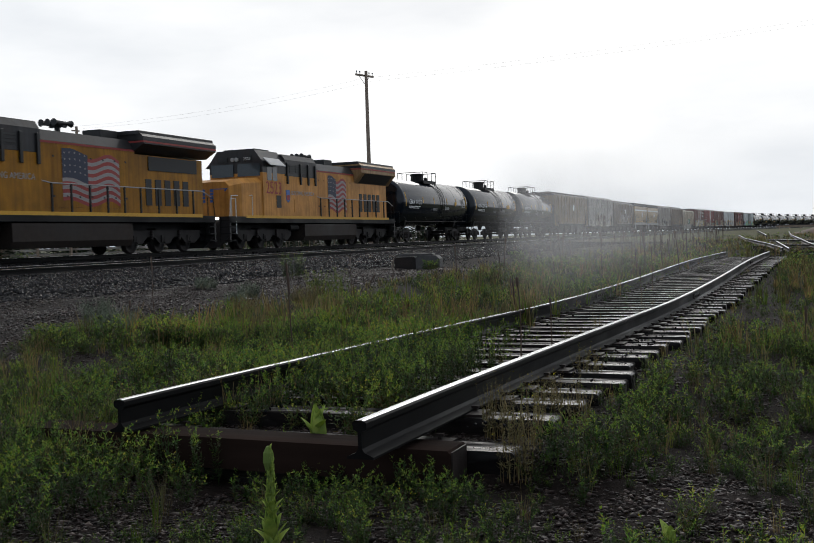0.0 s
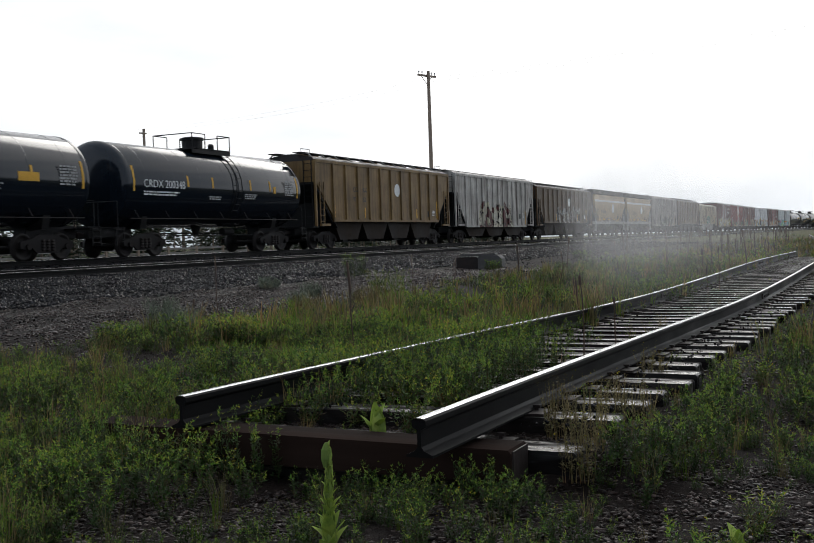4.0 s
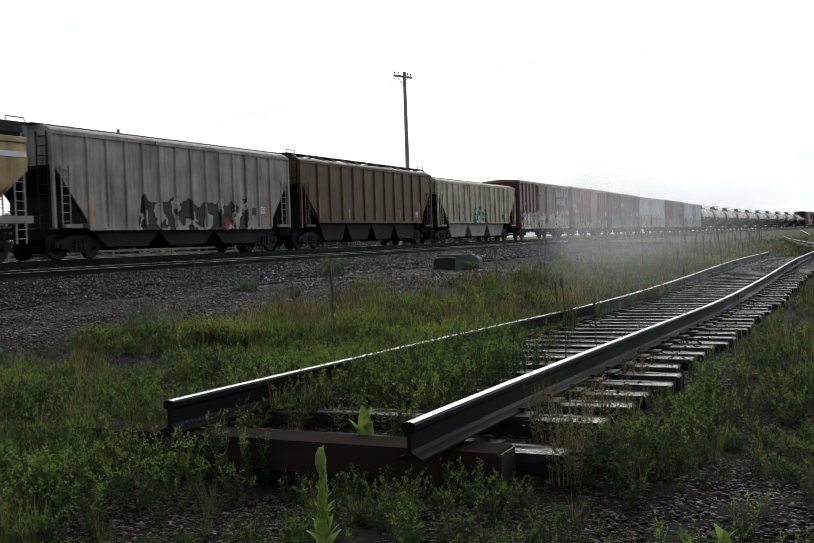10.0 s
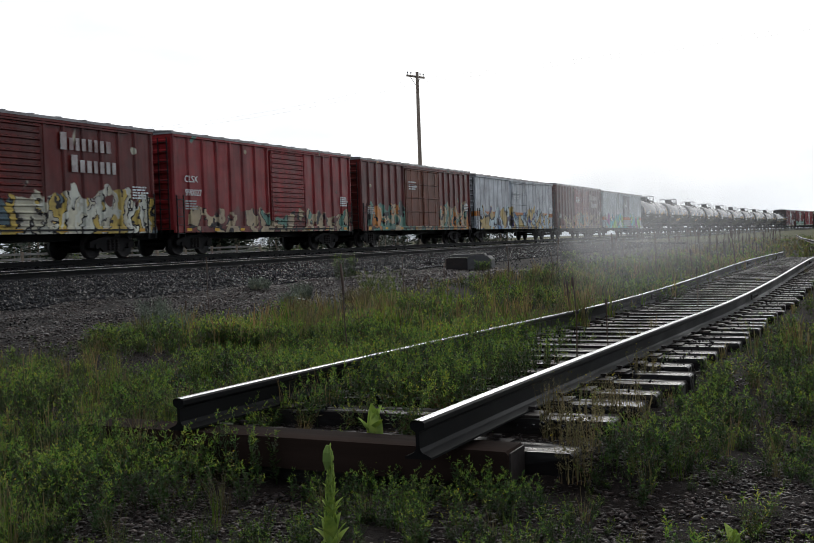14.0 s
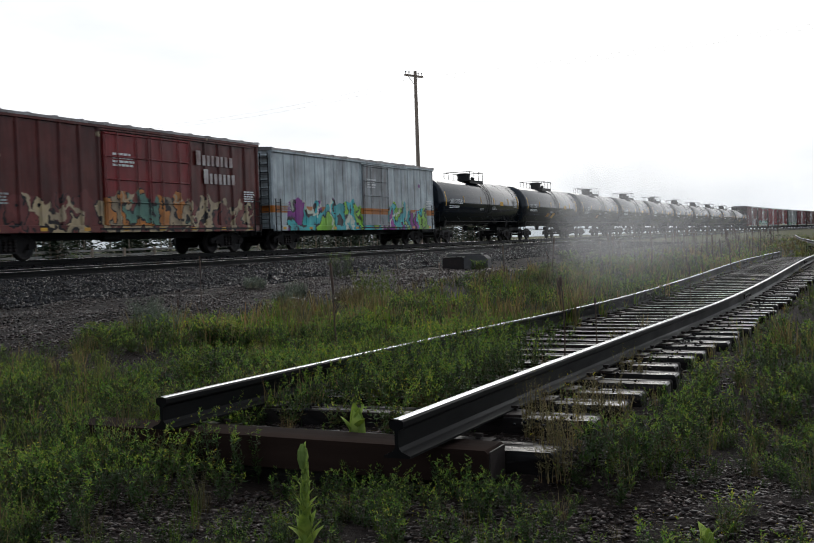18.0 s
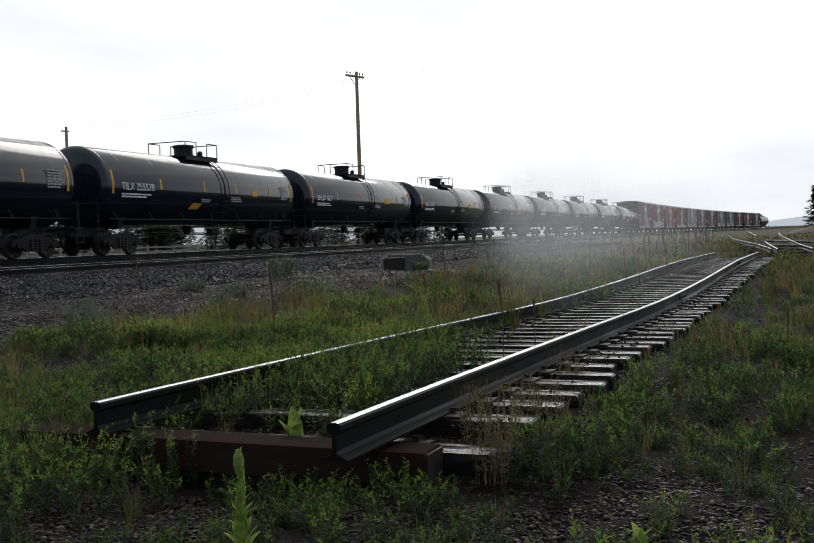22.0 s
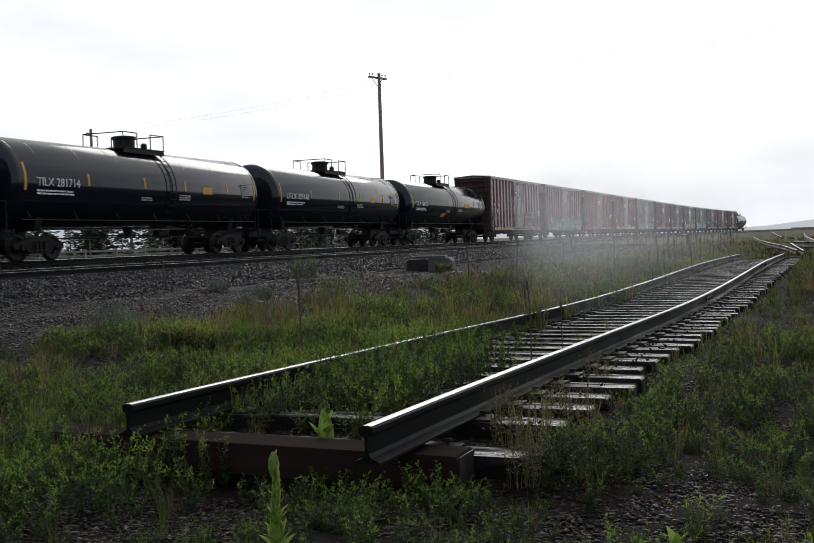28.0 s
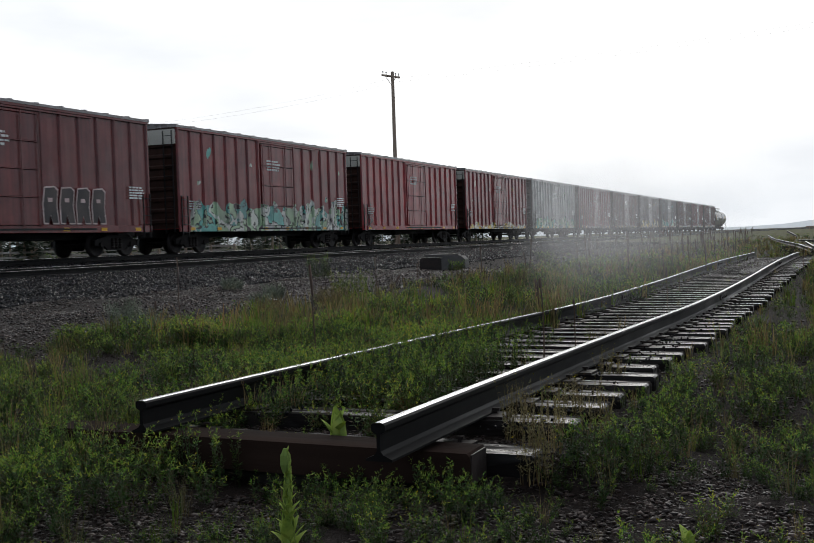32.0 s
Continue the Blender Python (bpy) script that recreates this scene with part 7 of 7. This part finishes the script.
# ---------- poles and wires ----------
def utility_pole(x, y, h, label):
    z = float(ground_z(x, y)) - 0.1
    root = thing("utility_pole", label, "utility pole", "utility poles", pose(x, y, z, 0, 0, 72))
    part("pole", Geo().tube((0, 0, 0), (0, 0, h), 0.17, 12, 0.11), M_POLE, root)
    if x < -40:
        part("crossarm", Geo().box(-0.35, 0.35, 0.10, 0.2, h - 0.38, h - 0.28), M_POLE, root)
        return root
    part("crossarm", Geo().box(-0.95, 0.95, 0.10, 0.21, h - 0.38, h - 0.25), M_POLE, root)
    for s in (-1, 1):
        part("brace", Geo().tube((s * 0.55, 0.2, h - 0.36), (0, 0.13, h - 0.95), 0.018, 6), M_IRON, root)
    for k in (-0.85, -0.5, 0.5, 0.85):
        part("insulator", Geo().lathe([(h - 0.25, 0.02), (h - 0.13, 0.02), (h - 0.12, 0.05), (h - 0.06, 0.055), (h - 0.02, 0.02)], 10, "z", (k, 0.155, 0)), M_GREYTXT, root)
    return root


def build_poles():
    poles = [(-57.0, 68.6, 11.2), (-31.1, 69.2, 12.9), (18.0, 74.0, 16.0)]
    for x, y, h in poles:
        utility_pole(x, y, h, "tall weathered wooden utility pole with a crossarm")
    for k in (-0.8, 0.8):
        for (x0, y0, h0), (x1, y1, h1) in zip(poles, poles[1:]):
            a, b = Vector((x0, y0 + k, h0)), Vector((x1, y1 + k, h1))
            pts = [a.lerp(b, t) - Vector((0, 0, 0.5 * 4 * t * (1 - t))) for t in np.linspace(0, 1, 9)]
            solid("overhead_wire", Geo().wire(pts, 0.0035, 4), M_SILL, "thin slack overhead wire between poles", "wire", "overhead wires")


# ---------- things along the line ----------
def build_clutter():
    x, y = -12.35, 31.2
    z = float(ground_z(x, y))
    root = thing("concrete_culvert", "old low concrete culvert head with a rusty box beside it", "culvert", m=pose(x, y, z - 0.05, 0, 0, 12))
    part("headwall", Geo().prism([(-0.05, 0), (0.72, 0), (0.72, 0.36), (0.60, 0.47), (0.05, 0.50), (-0.05, 0.42)], -0.4, 0.4), M_CONCRETE, root)
    part("rusty_box", Geo().box(-0.75, -0.05, -0.38, 0.38, 0, 0.44, 0.05), M_IRON, root, "rust-brown box")
    part("lid", Geo().box(-0.62, 0.5, -0.25, 0.25, 0.47, 0.54, 0.03), M_CONCRETE, root)
    px, py = -9.84, 16.1
    solid("paper_scrap", Geo().prism([(-0.15, 0), (0.13, 0.005), (0.16, 0.03), (0.0, 0.05), (-0.12, 0.02)], -0.09, 0.08), M_WHITE, "pale crumpled scrap lying on the gravel", "litter", m=pose(px, py, float(ground_z(px, py)), 0, 4, 10))
    # broken second panel of track farther on
    za = 0.47
    for pts in ([(-1.7, 42.5, 0.42), (-2.5, 49, 0.5), (-3.6, 58, 0.52), (-5.4, 75, 0.5), (-8.4, 108, 0.52)], [(-0.15, 40.0, 0.44), (-0.75, 47, 0.5), (-1.5, 60, 0.56), (-2.9, 88, 0.6), (-4.6, 135, 0.6)]):
        heads = [math.atan2(q[0] - p[0], q[1] - p[1]) for p, q in zip(pts, pts[1:])]
        heads.append(heads[-1])
        rail_thing("loose_rail", "bent loose rail of a broken track, shiny wet top", pts, heads, 0.145, 0.07, 0.125)
    for (x0, y0, x1, y1, z0, z1) in ((-2.9, 54, -0.6, 46.5, 0.40, 0.46), (-2.2, 48.5, -1.5, 44.0, 0.62, 0.36), (-3.4, 66, 0.4, 52, 0.5, 0.5), (-6.0, 98, -4.9, 92, 0.95, 0.55)):
        a, b = Vector((x0, y0, z0)), Vector((x1, y1, z1))
        h = math.atan2(x1 - x0, y1 - y0)
        rail_thing("loose_rail", "bent loose rail of a broken track, shiny wet top", [tuple(a), tuple(a.lerp(b, 0.5)), tuple(b)], [h] * 3, 0.145, 0.07, 0.125)
    rs = random.Random(4)
    block = Geo().box(-1.3, 1.3, -0.12, 0.12, 0, 0.18, 0.015).mesh("loose_tie", M_TIE)
    for i in range(16):
        y = 40.3 + i * 1.1 + rs.uniform(-0.3, 0.3)
        x = -0.9 - 0.09 * (y - 40) + rs.uniform(-0.3, 0.3)
        solid("loose_tie", block, M_TIE, "dark wet loose timber tie", "railway tie", "ties of the broken track", m=pose(x, y, float(ground_z(x, y)) - 0.02, 0, 0, rs.uniform(-14, 14)))
    # earth mound
    n = 18
    v, f = [], []
    for j in range(6):
        for i in range(n):
            a = 2 * math.pi * i / n
            r = (1 - j / 5.5) * (1 + 0.12 * math.sin(3 * a + j))
            v.append((4.6 * r * math.cos(a), 2.4 * r * math.sin(a), 1.05 * (j / 5) ** 0.8 + 0.06 * math.sin(5 * a + 2 * j)))
    for j in range(5):
        f += [(j * n + i, j * n + (i + 1) % n, (j + 1) * n + (i + 1) % n, (j + 1) * n + i) for i in range(n)]
    f.append(tuple(range(5 * n, 6 * n)))
    solid("earth_mound", Geo().add(v, f), M_EARTH, "low bare brown earth mound", "mound", smooth=True, m=pose(0.2, 132, float(ground_z(0.2, 132)) - 0.05))


M_EARTH = worn("bare_earth", (0.16, 0.095, 0.06), (0.09, 0.055, 0.038), 3, 0.9, relief=0.8)


# ---------- trees, fence and distance behind the line ----------
def pine(x, y, h, r, seed, label="dark conifer tree with drooping branches"):
    rs = np.random.RandomState(seed)
    z = float(ground_z(x, y)) - 0.05
    root = thing("pine_tree", label, "tree", "trees", pose(x, y, z))
    part("trunk", Geo().tube((0, 0, 0), (0, 0, h * 0.95), 0.03 * h, 8, 0.008 * h), M_POLE, root)
    q = []
    n = int(260 + 40 * h)
    for _ in range(n):
        t = rs.uniform(0.08, 1.0)
        a = rs.uniform(0, 2 * np.pi)
        rr = r * (1.02 - t) ** 0.8 * rs.uniform(0.35, 1.0) * (0.8 + 0.3 * math.sin(3 * a + 9 * t))
        c = np.array([math.cos(a) * rr, math.sin(a) * rr, h * t - 0.12 * rr])
        d = np.array([math.cos(a), math.sin(a), rs.uniform(-0.5, 0.4)]) * 0.10 * h * rs.uniform(0.5, 1.1)
        s = np.array([-math.sin(a), math.cos(a), rs.uniform(-0.4, 0.4)]) * 0.035 * h
        q.append([c - d * 0.4, c + s, c + d, c - s])
    q = np.array(q)
    part("crown", fast_mesh("crown", q.reshape(-1, 3), np.arange(len(q) * 4).reshape(-1, 4), M_PINE), M_PINE, root)
    return root


def build_background():
    rs = random.Random(15)
    pine(-0.6, 235, 9.5, 3.4, 1)
    pine(2.6, 232, 7.5, 3.0, 2)
    kinds = [pine(-46, 12 + 9 * i, (2.4, 3.2, 1.9, 2.8)[i], (1.5, 1.9, 1.6, 1.3)[i], 30 + i, "dark green low tree behind the railway") for i in range(4)]
    for i in range(250):
        y = 4 + 146 * rs.random() ** 1.3
        x = -37.5 - 0.1 * y - 22 * rs.random() ** 1.6
        k = rs.uniform(0.75, 1.3)
        copy_thing(kinds[i % 4], pose(x, y, float(ground_z(x, y)) - 0.05, 0, 0, rs.uniform(0, 360)) @ Matrix.Diagonal((1.3 * k, 1.3 * k, 1.25 * k, 1)))
    for i in range(26):
        y = rs.uniform(10, 100)
        x = -35.5 - 6 * rs.random() - 0.05 * y
        shrub("roadside_bush", x, y, rs.uniform(0.5, 1.1), rs.uniform(0.4, 0.8), M_WEED if i % 3 else M_SAGE, "grey-green bush behind the tracks", 200 + i, 0, 24, 20, 0.14, 0.8)
    # rail fence behind the line
    fence = thing("rail_fence", "weathered grey split-rail fence behind the railway", "fence", m=pose(-44, 24, 0.12, 0, 0, -6))
    for i in range(16):
        part("fence_post", Geo().box(-0.07, 0.07, i * 2.5 - 0.07, i * 2.5 + 0.07, 0, 1.25), M_POLE, fence)
        if i < 15:
            for k in range(4):
                part("fence_rail", Geo().box(-0.05, 0.03, i * 2.5 - 0.1, i * 2.5 + 2.6, 0.25 + 0.27 * k, 0.37 + 0.27 * k), M_SILL, fence)
    # distant hills, their rain haze painted as a pale glowing colour
    v, f = [], []
    n = 60
    for i in range(n + 1):
        a = -1.3 + 1.9 * i / n
        R = 2600
        hgt = 14 + 9 * math.sin(a * 7 + 0.5) + 6 * math.sin(a * 17) + 22 * max(0, 1 - abs(a - 0.02) / 0.09) * 0.6
        hgt = max(3.0, hgt) + 75 * max(0.0, min(1.0, (-0.22 - a) / 0.25))
        v += [(R * math.sin(a), R * math.cos(a), -6), (R * math.sin(a), R * math.cos(a), hgt), (1.2 * R * math.sin(a), 1.2 * R * math.cos(a), hgt * 1.05)]
    for i in range(n):
        o = 3 * i
        f += [(o, o + 3, o + 4, o + 1), (o + 1, o + 4, o + 5, o + 2)]
    solid("backdrop_hills", Geo().add(v, f), M_HILL, "low distant hills with haze painted into their pale glowing colour", "hills", kind="structure")
    # long low guard fence on the flat
    bar = thing("guard_fence", "long low dark guard fence far across the flat", "fence", m=pose(-14, 330, float(ground_z(-14, 330))))
    for i in range(14):
        part("post", Geo().box(i * 3 - 0.12, i * 3 + 0.12, -0.1, 0.1, 0, 1.2), M_POLE, bar)
    part("beam", Geo().box(-1, 41, -0.14, -0.1, 0.7, 1.15), M_POLE, bar)


# pale base and emission imitate haze; the hills give no light themselves
M_HILL = plain("hill_haze_glow", (0.40, 0.42, 0.44), 0.9, 0.0, 0.9)

build_plants()
build_stalks()
for x, y, h, r, mat, lab, sd, fl in ((-7.75, 9.9, 0.36, 0.30, M_SAGE, "grey-green sagebrush clump at the edge of the gravel", 1, 0), (-9.9, 16.4, 0.34, 0.28, M_SAGE, "small grey sagebrush on bare gravel", 2, 0),
                                    (-7.95, 15.8, 0.60, 0.50, M_GRASS, "yellow-green bush at the edge of the gravel", 3, 3), (-7.6, 8.6, 0.30, 0.25, M_WEED, "low weed with yellow flowers beside the gravel", 4, 2),
                                    (-13.35, 24.5, 0.75, 0.45, M_WEED, "tall green weed growing out of the gravel", 5, 0), (-11.5, 30.0, 0.35, 0.4, M_WEED, "green weed patch beside the culvert", 6, 0),
                                    (-11.6, 40.0, 0.4, 0.5, M_WEED, "green weed patch on the gravel", 7, 0), (-8.44, 10.45, 0.42, 0.36, M_SAGE, "grey-green sagebrush clump at the edge of the gravel", 8, 0), (-7.9, 12.9, 0.34, 0.34, M_DRY, "dry tan weed clump at the edge of the gravel", 9, 0), (-9.0, 14.6, 0.26, 0.24, M_SAGE, "small grey sagebrush on bare gravel", 10, 0), (-8.0, 15.0, 0.36, 0.36, M_DRY, "dry tan weed clump at the edge of the gravel", 13, 0), (-12.78, 19.4, 0.30, 0.34, M_SAGE, "small grey sagebrush on bare gravel", 14, 0)):
    shrub("sagebrush" if mat is M_SAGE else "weed_bush", x, y, h, r, mat, lab, sd, fl, 70, 40, 0.055, 0.7)
for k, (x, y, h, r, n, fl) in enumerate(((-2.98, 5.75, 0.36, 0.30, 70, 1), (-2.66, 5.95, 0.38, 0.30, 75, 1), (-3.02, 6.30, 0.42, 0.30, 75, 2), (-2.60, 6.45, 0.40, 0.32, 75, 0), (-2.95, 6.95, 0.44, 0.34, 75, 2), (-2.62, 7.05, 0.38, 0.28, 55, 0),
                                      (-2.90, 7.65, 0.44, 0.34, 70, 1), (-2.40, 5.72, 0.36, 0.22, 55, 0), (-2.65, 7.75, 0.32, 0.24, 28, 0), (-3.08, 5.25, 0.28, 0.18, 26, 0), (-2.85, 8.4, 0.34, 0.26, 26, 1), (-2.9, 9.5, 0.32, 0.28, 16, 0))):
    shrub("weed_bush", x, y, h * 1.12, r * 1.08, M_WEED, "bushy fine-leaved green weed growing between the rails", 60 + k, fl, int(n * 1.15), 70, 0.034, 0.95)
for k, (x, y, h, r, n) in enumerate(((-0.75, 8.4, 0.34, 0.30, 46), (-0.25, 7.7, 0.30, 0.30, 46), (-1.0, 6.3, 0.25, 0.26, 40), (-0.35, 9.9, 0.38, 0.36, 50), (0.1, 11.5, 0.4, 0.4, 50), (-0.95, 5.3, 0.26, 0.26, 44), (0.2, 9.0, 0.3, 0.3, 40), (-1.12, 4.78, 0.27, 0.20, 40), (-0.62, 6.9, 0.24, 0.3, 40), (-0.3, 5.6, 0.20, 0.28, 40), (0.0, 6.6, 0.24, 0.3, 40))):
    shrub("weed_bush", x, y, h, r, M_WEED, "bushy green weed beside the tie ends", 80 + k, 0, n, 48, 0.036, 0.9)
for k, (x, y, h, r, n) in enumerate(((-3.72, 4.15, 0.32, 0.22, 34), (-4.1, 4.4, 0.34, 0.26, 34), (-4.5, 4.0, 0.28, 0.25, 36), (-3.75, 3.7, 0.30, 0.24, 36), (-4.9, 4.6, 0.32, 0.28, 34), (-4.2, 3.6, 0.28, 0.24, 36), (-3.2, 3.5, 0.24, 0.2, 26), (-5.4, 5.2, 0.34, 0.3, 36), (-3.02, 4.26, 0.40, 0.13, 11), (-2.86, 4.28, 0.34, 0.12, 9))):
    shrub("weed_bush", x, y, h, r, M_WEED, "leafy weed with yellow tips beside the rail end", 100 + k, k % 3, n, 48, 0.036, 0.9)
for k, (x, h, r, n) in enumerate(((-3.55, 0.15, 0.16, 24), (-3.25, 0.20, 0.14, 20), (-2.55, 0.13, 0.14, 18), (-2.28, 0.16, 0.15, 22), (-2.0, 0.12, 0.12, 16), (-1.72, 0.20, 0.14, 22), (-1.52, 0.15, 0.13, 18))):
    shrub("weed_bush", x, 4.24 + 0.05 * math.sin(9 * k), h, r, M_WEED, "low dark weed growing along the end timber", 140 + k, 0, n, 44, 0.032, 0.9)
for k, (x, y, h, r) in enumerate(((-1.42, 4.95, 0.40, 0.24), (-1.28, 5.35, 0.34, 0.22), (-1.62, 7.3, 0.30, 0.18), (-1.62, 5.15, 0.34, 0.16), (-1.36, 4.62, 0.36, 0.18), (-1.52, 5.75, 0.30, 0.16))):
    shrub("dry_weed", x, y, h, r, M_DRY, "dry straw-coloured weed growing among the tie ends", 120 + k, 1 if k % 2 == 0 else 0, 40, 24, 0.024)
mullein(-1.83, 3.13, 0.46, 46, "pale green mullein with a tall leafy spike in gravel", 3, 0.15)
mullein(-2.47, 4.72, 0.20, 8, "broad-leaved pale green mullein rosette beside the end timber", 5, 0.27, False)
mullein(-0.55, 3.75, 0.10, 7, "small pale green mullein seedling in the gravel", 6, 0.13, False)
build_poles()
build_clutter()
build_background()


# ---------- haze slabs ----
def haze_material(wide, high):
    """Sheet standing in for bright haze, mostly clear, scattering a little of the light behind it; thickest in the
    west, thinning east and upwards.
    """
    m = bpy.data.materials.new("haze_veil")
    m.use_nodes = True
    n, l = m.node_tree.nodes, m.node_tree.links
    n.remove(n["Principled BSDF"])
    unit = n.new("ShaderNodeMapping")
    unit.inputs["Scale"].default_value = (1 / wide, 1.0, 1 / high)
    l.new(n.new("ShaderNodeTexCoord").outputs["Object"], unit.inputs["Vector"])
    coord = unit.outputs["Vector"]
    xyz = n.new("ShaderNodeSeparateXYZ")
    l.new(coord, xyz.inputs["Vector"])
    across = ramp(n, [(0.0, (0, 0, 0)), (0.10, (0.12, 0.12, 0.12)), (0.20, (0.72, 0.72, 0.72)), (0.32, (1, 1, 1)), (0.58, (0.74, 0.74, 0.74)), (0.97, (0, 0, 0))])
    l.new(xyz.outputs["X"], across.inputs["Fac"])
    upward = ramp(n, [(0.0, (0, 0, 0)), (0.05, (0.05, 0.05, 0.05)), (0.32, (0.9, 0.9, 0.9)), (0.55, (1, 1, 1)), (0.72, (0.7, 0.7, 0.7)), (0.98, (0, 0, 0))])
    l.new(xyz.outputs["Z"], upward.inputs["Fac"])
    haze_mottle = ramp(n, [(0.3, (0.72, 0.72, 0.72)), (0.7, (1.2, 1.2, 1.2))])
    l.new(tex_noise(n, l, 4.0, 4, (1.0, 0.3, 0.5), vec=coord), haze_mottle.inputs["Fac"])
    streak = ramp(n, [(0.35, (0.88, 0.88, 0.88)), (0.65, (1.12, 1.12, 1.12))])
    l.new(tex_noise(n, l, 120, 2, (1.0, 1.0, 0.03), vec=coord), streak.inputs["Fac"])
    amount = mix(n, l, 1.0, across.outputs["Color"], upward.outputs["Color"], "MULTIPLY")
    amount = mix(n, l, 1.0, amount, haze_mottle.outputs["Color"], "MULTIPLY")
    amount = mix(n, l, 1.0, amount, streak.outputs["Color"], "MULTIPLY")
    amount = mix(n, l, 1.0, amount, (HAZE_THICK, HAZE_THICK, HAZE_THICK), "MULTIPLY")
    clear, haze_scatter, both = n.new("ShaderNodeBsdfTransparent"), n.new("ShaderNodeBsdfTranslucent"), n.new("ShaderNodeMixShader")
    haze_scatter.inputs["Color"].default_value = (0.95, 0.96, 0.98, 1)
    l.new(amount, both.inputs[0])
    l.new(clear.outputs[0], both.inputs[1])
    l.new(haze_scatter.outputs[0], both.inputs[2])
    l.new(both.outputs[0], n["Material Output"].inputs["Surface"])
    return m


HAZE_THICK = 0.068


def build_haze():
    """Three thin slabs added as painted haze, one behind the other over the old track, placed to fit the camera's view.
    """
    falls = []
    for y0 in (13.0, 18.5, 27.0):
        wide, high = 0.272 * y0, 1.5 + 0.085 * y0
        ob = new("haze_slab", Geo().box(0.0, wide, -0.15, 0.15, 0.0, high).mesh("haze_slab", haze_material(wide, high)))
        falls.append((tagged(ob, "thin see-through slab standing in for bright haze over the abandoned track", "rain", "falls of rain", kind="stuff"), pose(-0.338 * y0, y0, 0.12)))
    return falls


HAZE_SLABS = build_haze()


def motions():
    """The train rolls by at sixteen metres a second, gaining a little and then slackening."""
    times, speed = (0, 3, 6, 12, 18, 22, 26, 30, 32), (15.9, 16.15, 16.33, 16.38, 16.27, 16.05, 15.85, 15.7, 15.7)
    fine = np.arange(0, 32.001, 0.02)
    gone = np.concatenate([[0], np.cumsum(np.interp(fine[:-1] + 0.01, times, speed) * 0.02)])
    for ob, s0 in CARS:
        rows = []
        for t in np.arange(0, 32.5, 2.0):
            x, y, h = line(s0 - float(np.interp(t, fine, gone)))
            rows.append((float(t), pose(x, y, RAIL_Z + 0.004, 0, 0, -math.degrees(h))))
        walk(ob, rows)
    # the haze slabs drift slowly
    for ob, place in HAZE_SLABS:
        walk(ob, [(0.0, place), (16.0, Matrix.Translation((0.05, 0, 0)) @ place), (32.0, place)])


motions()
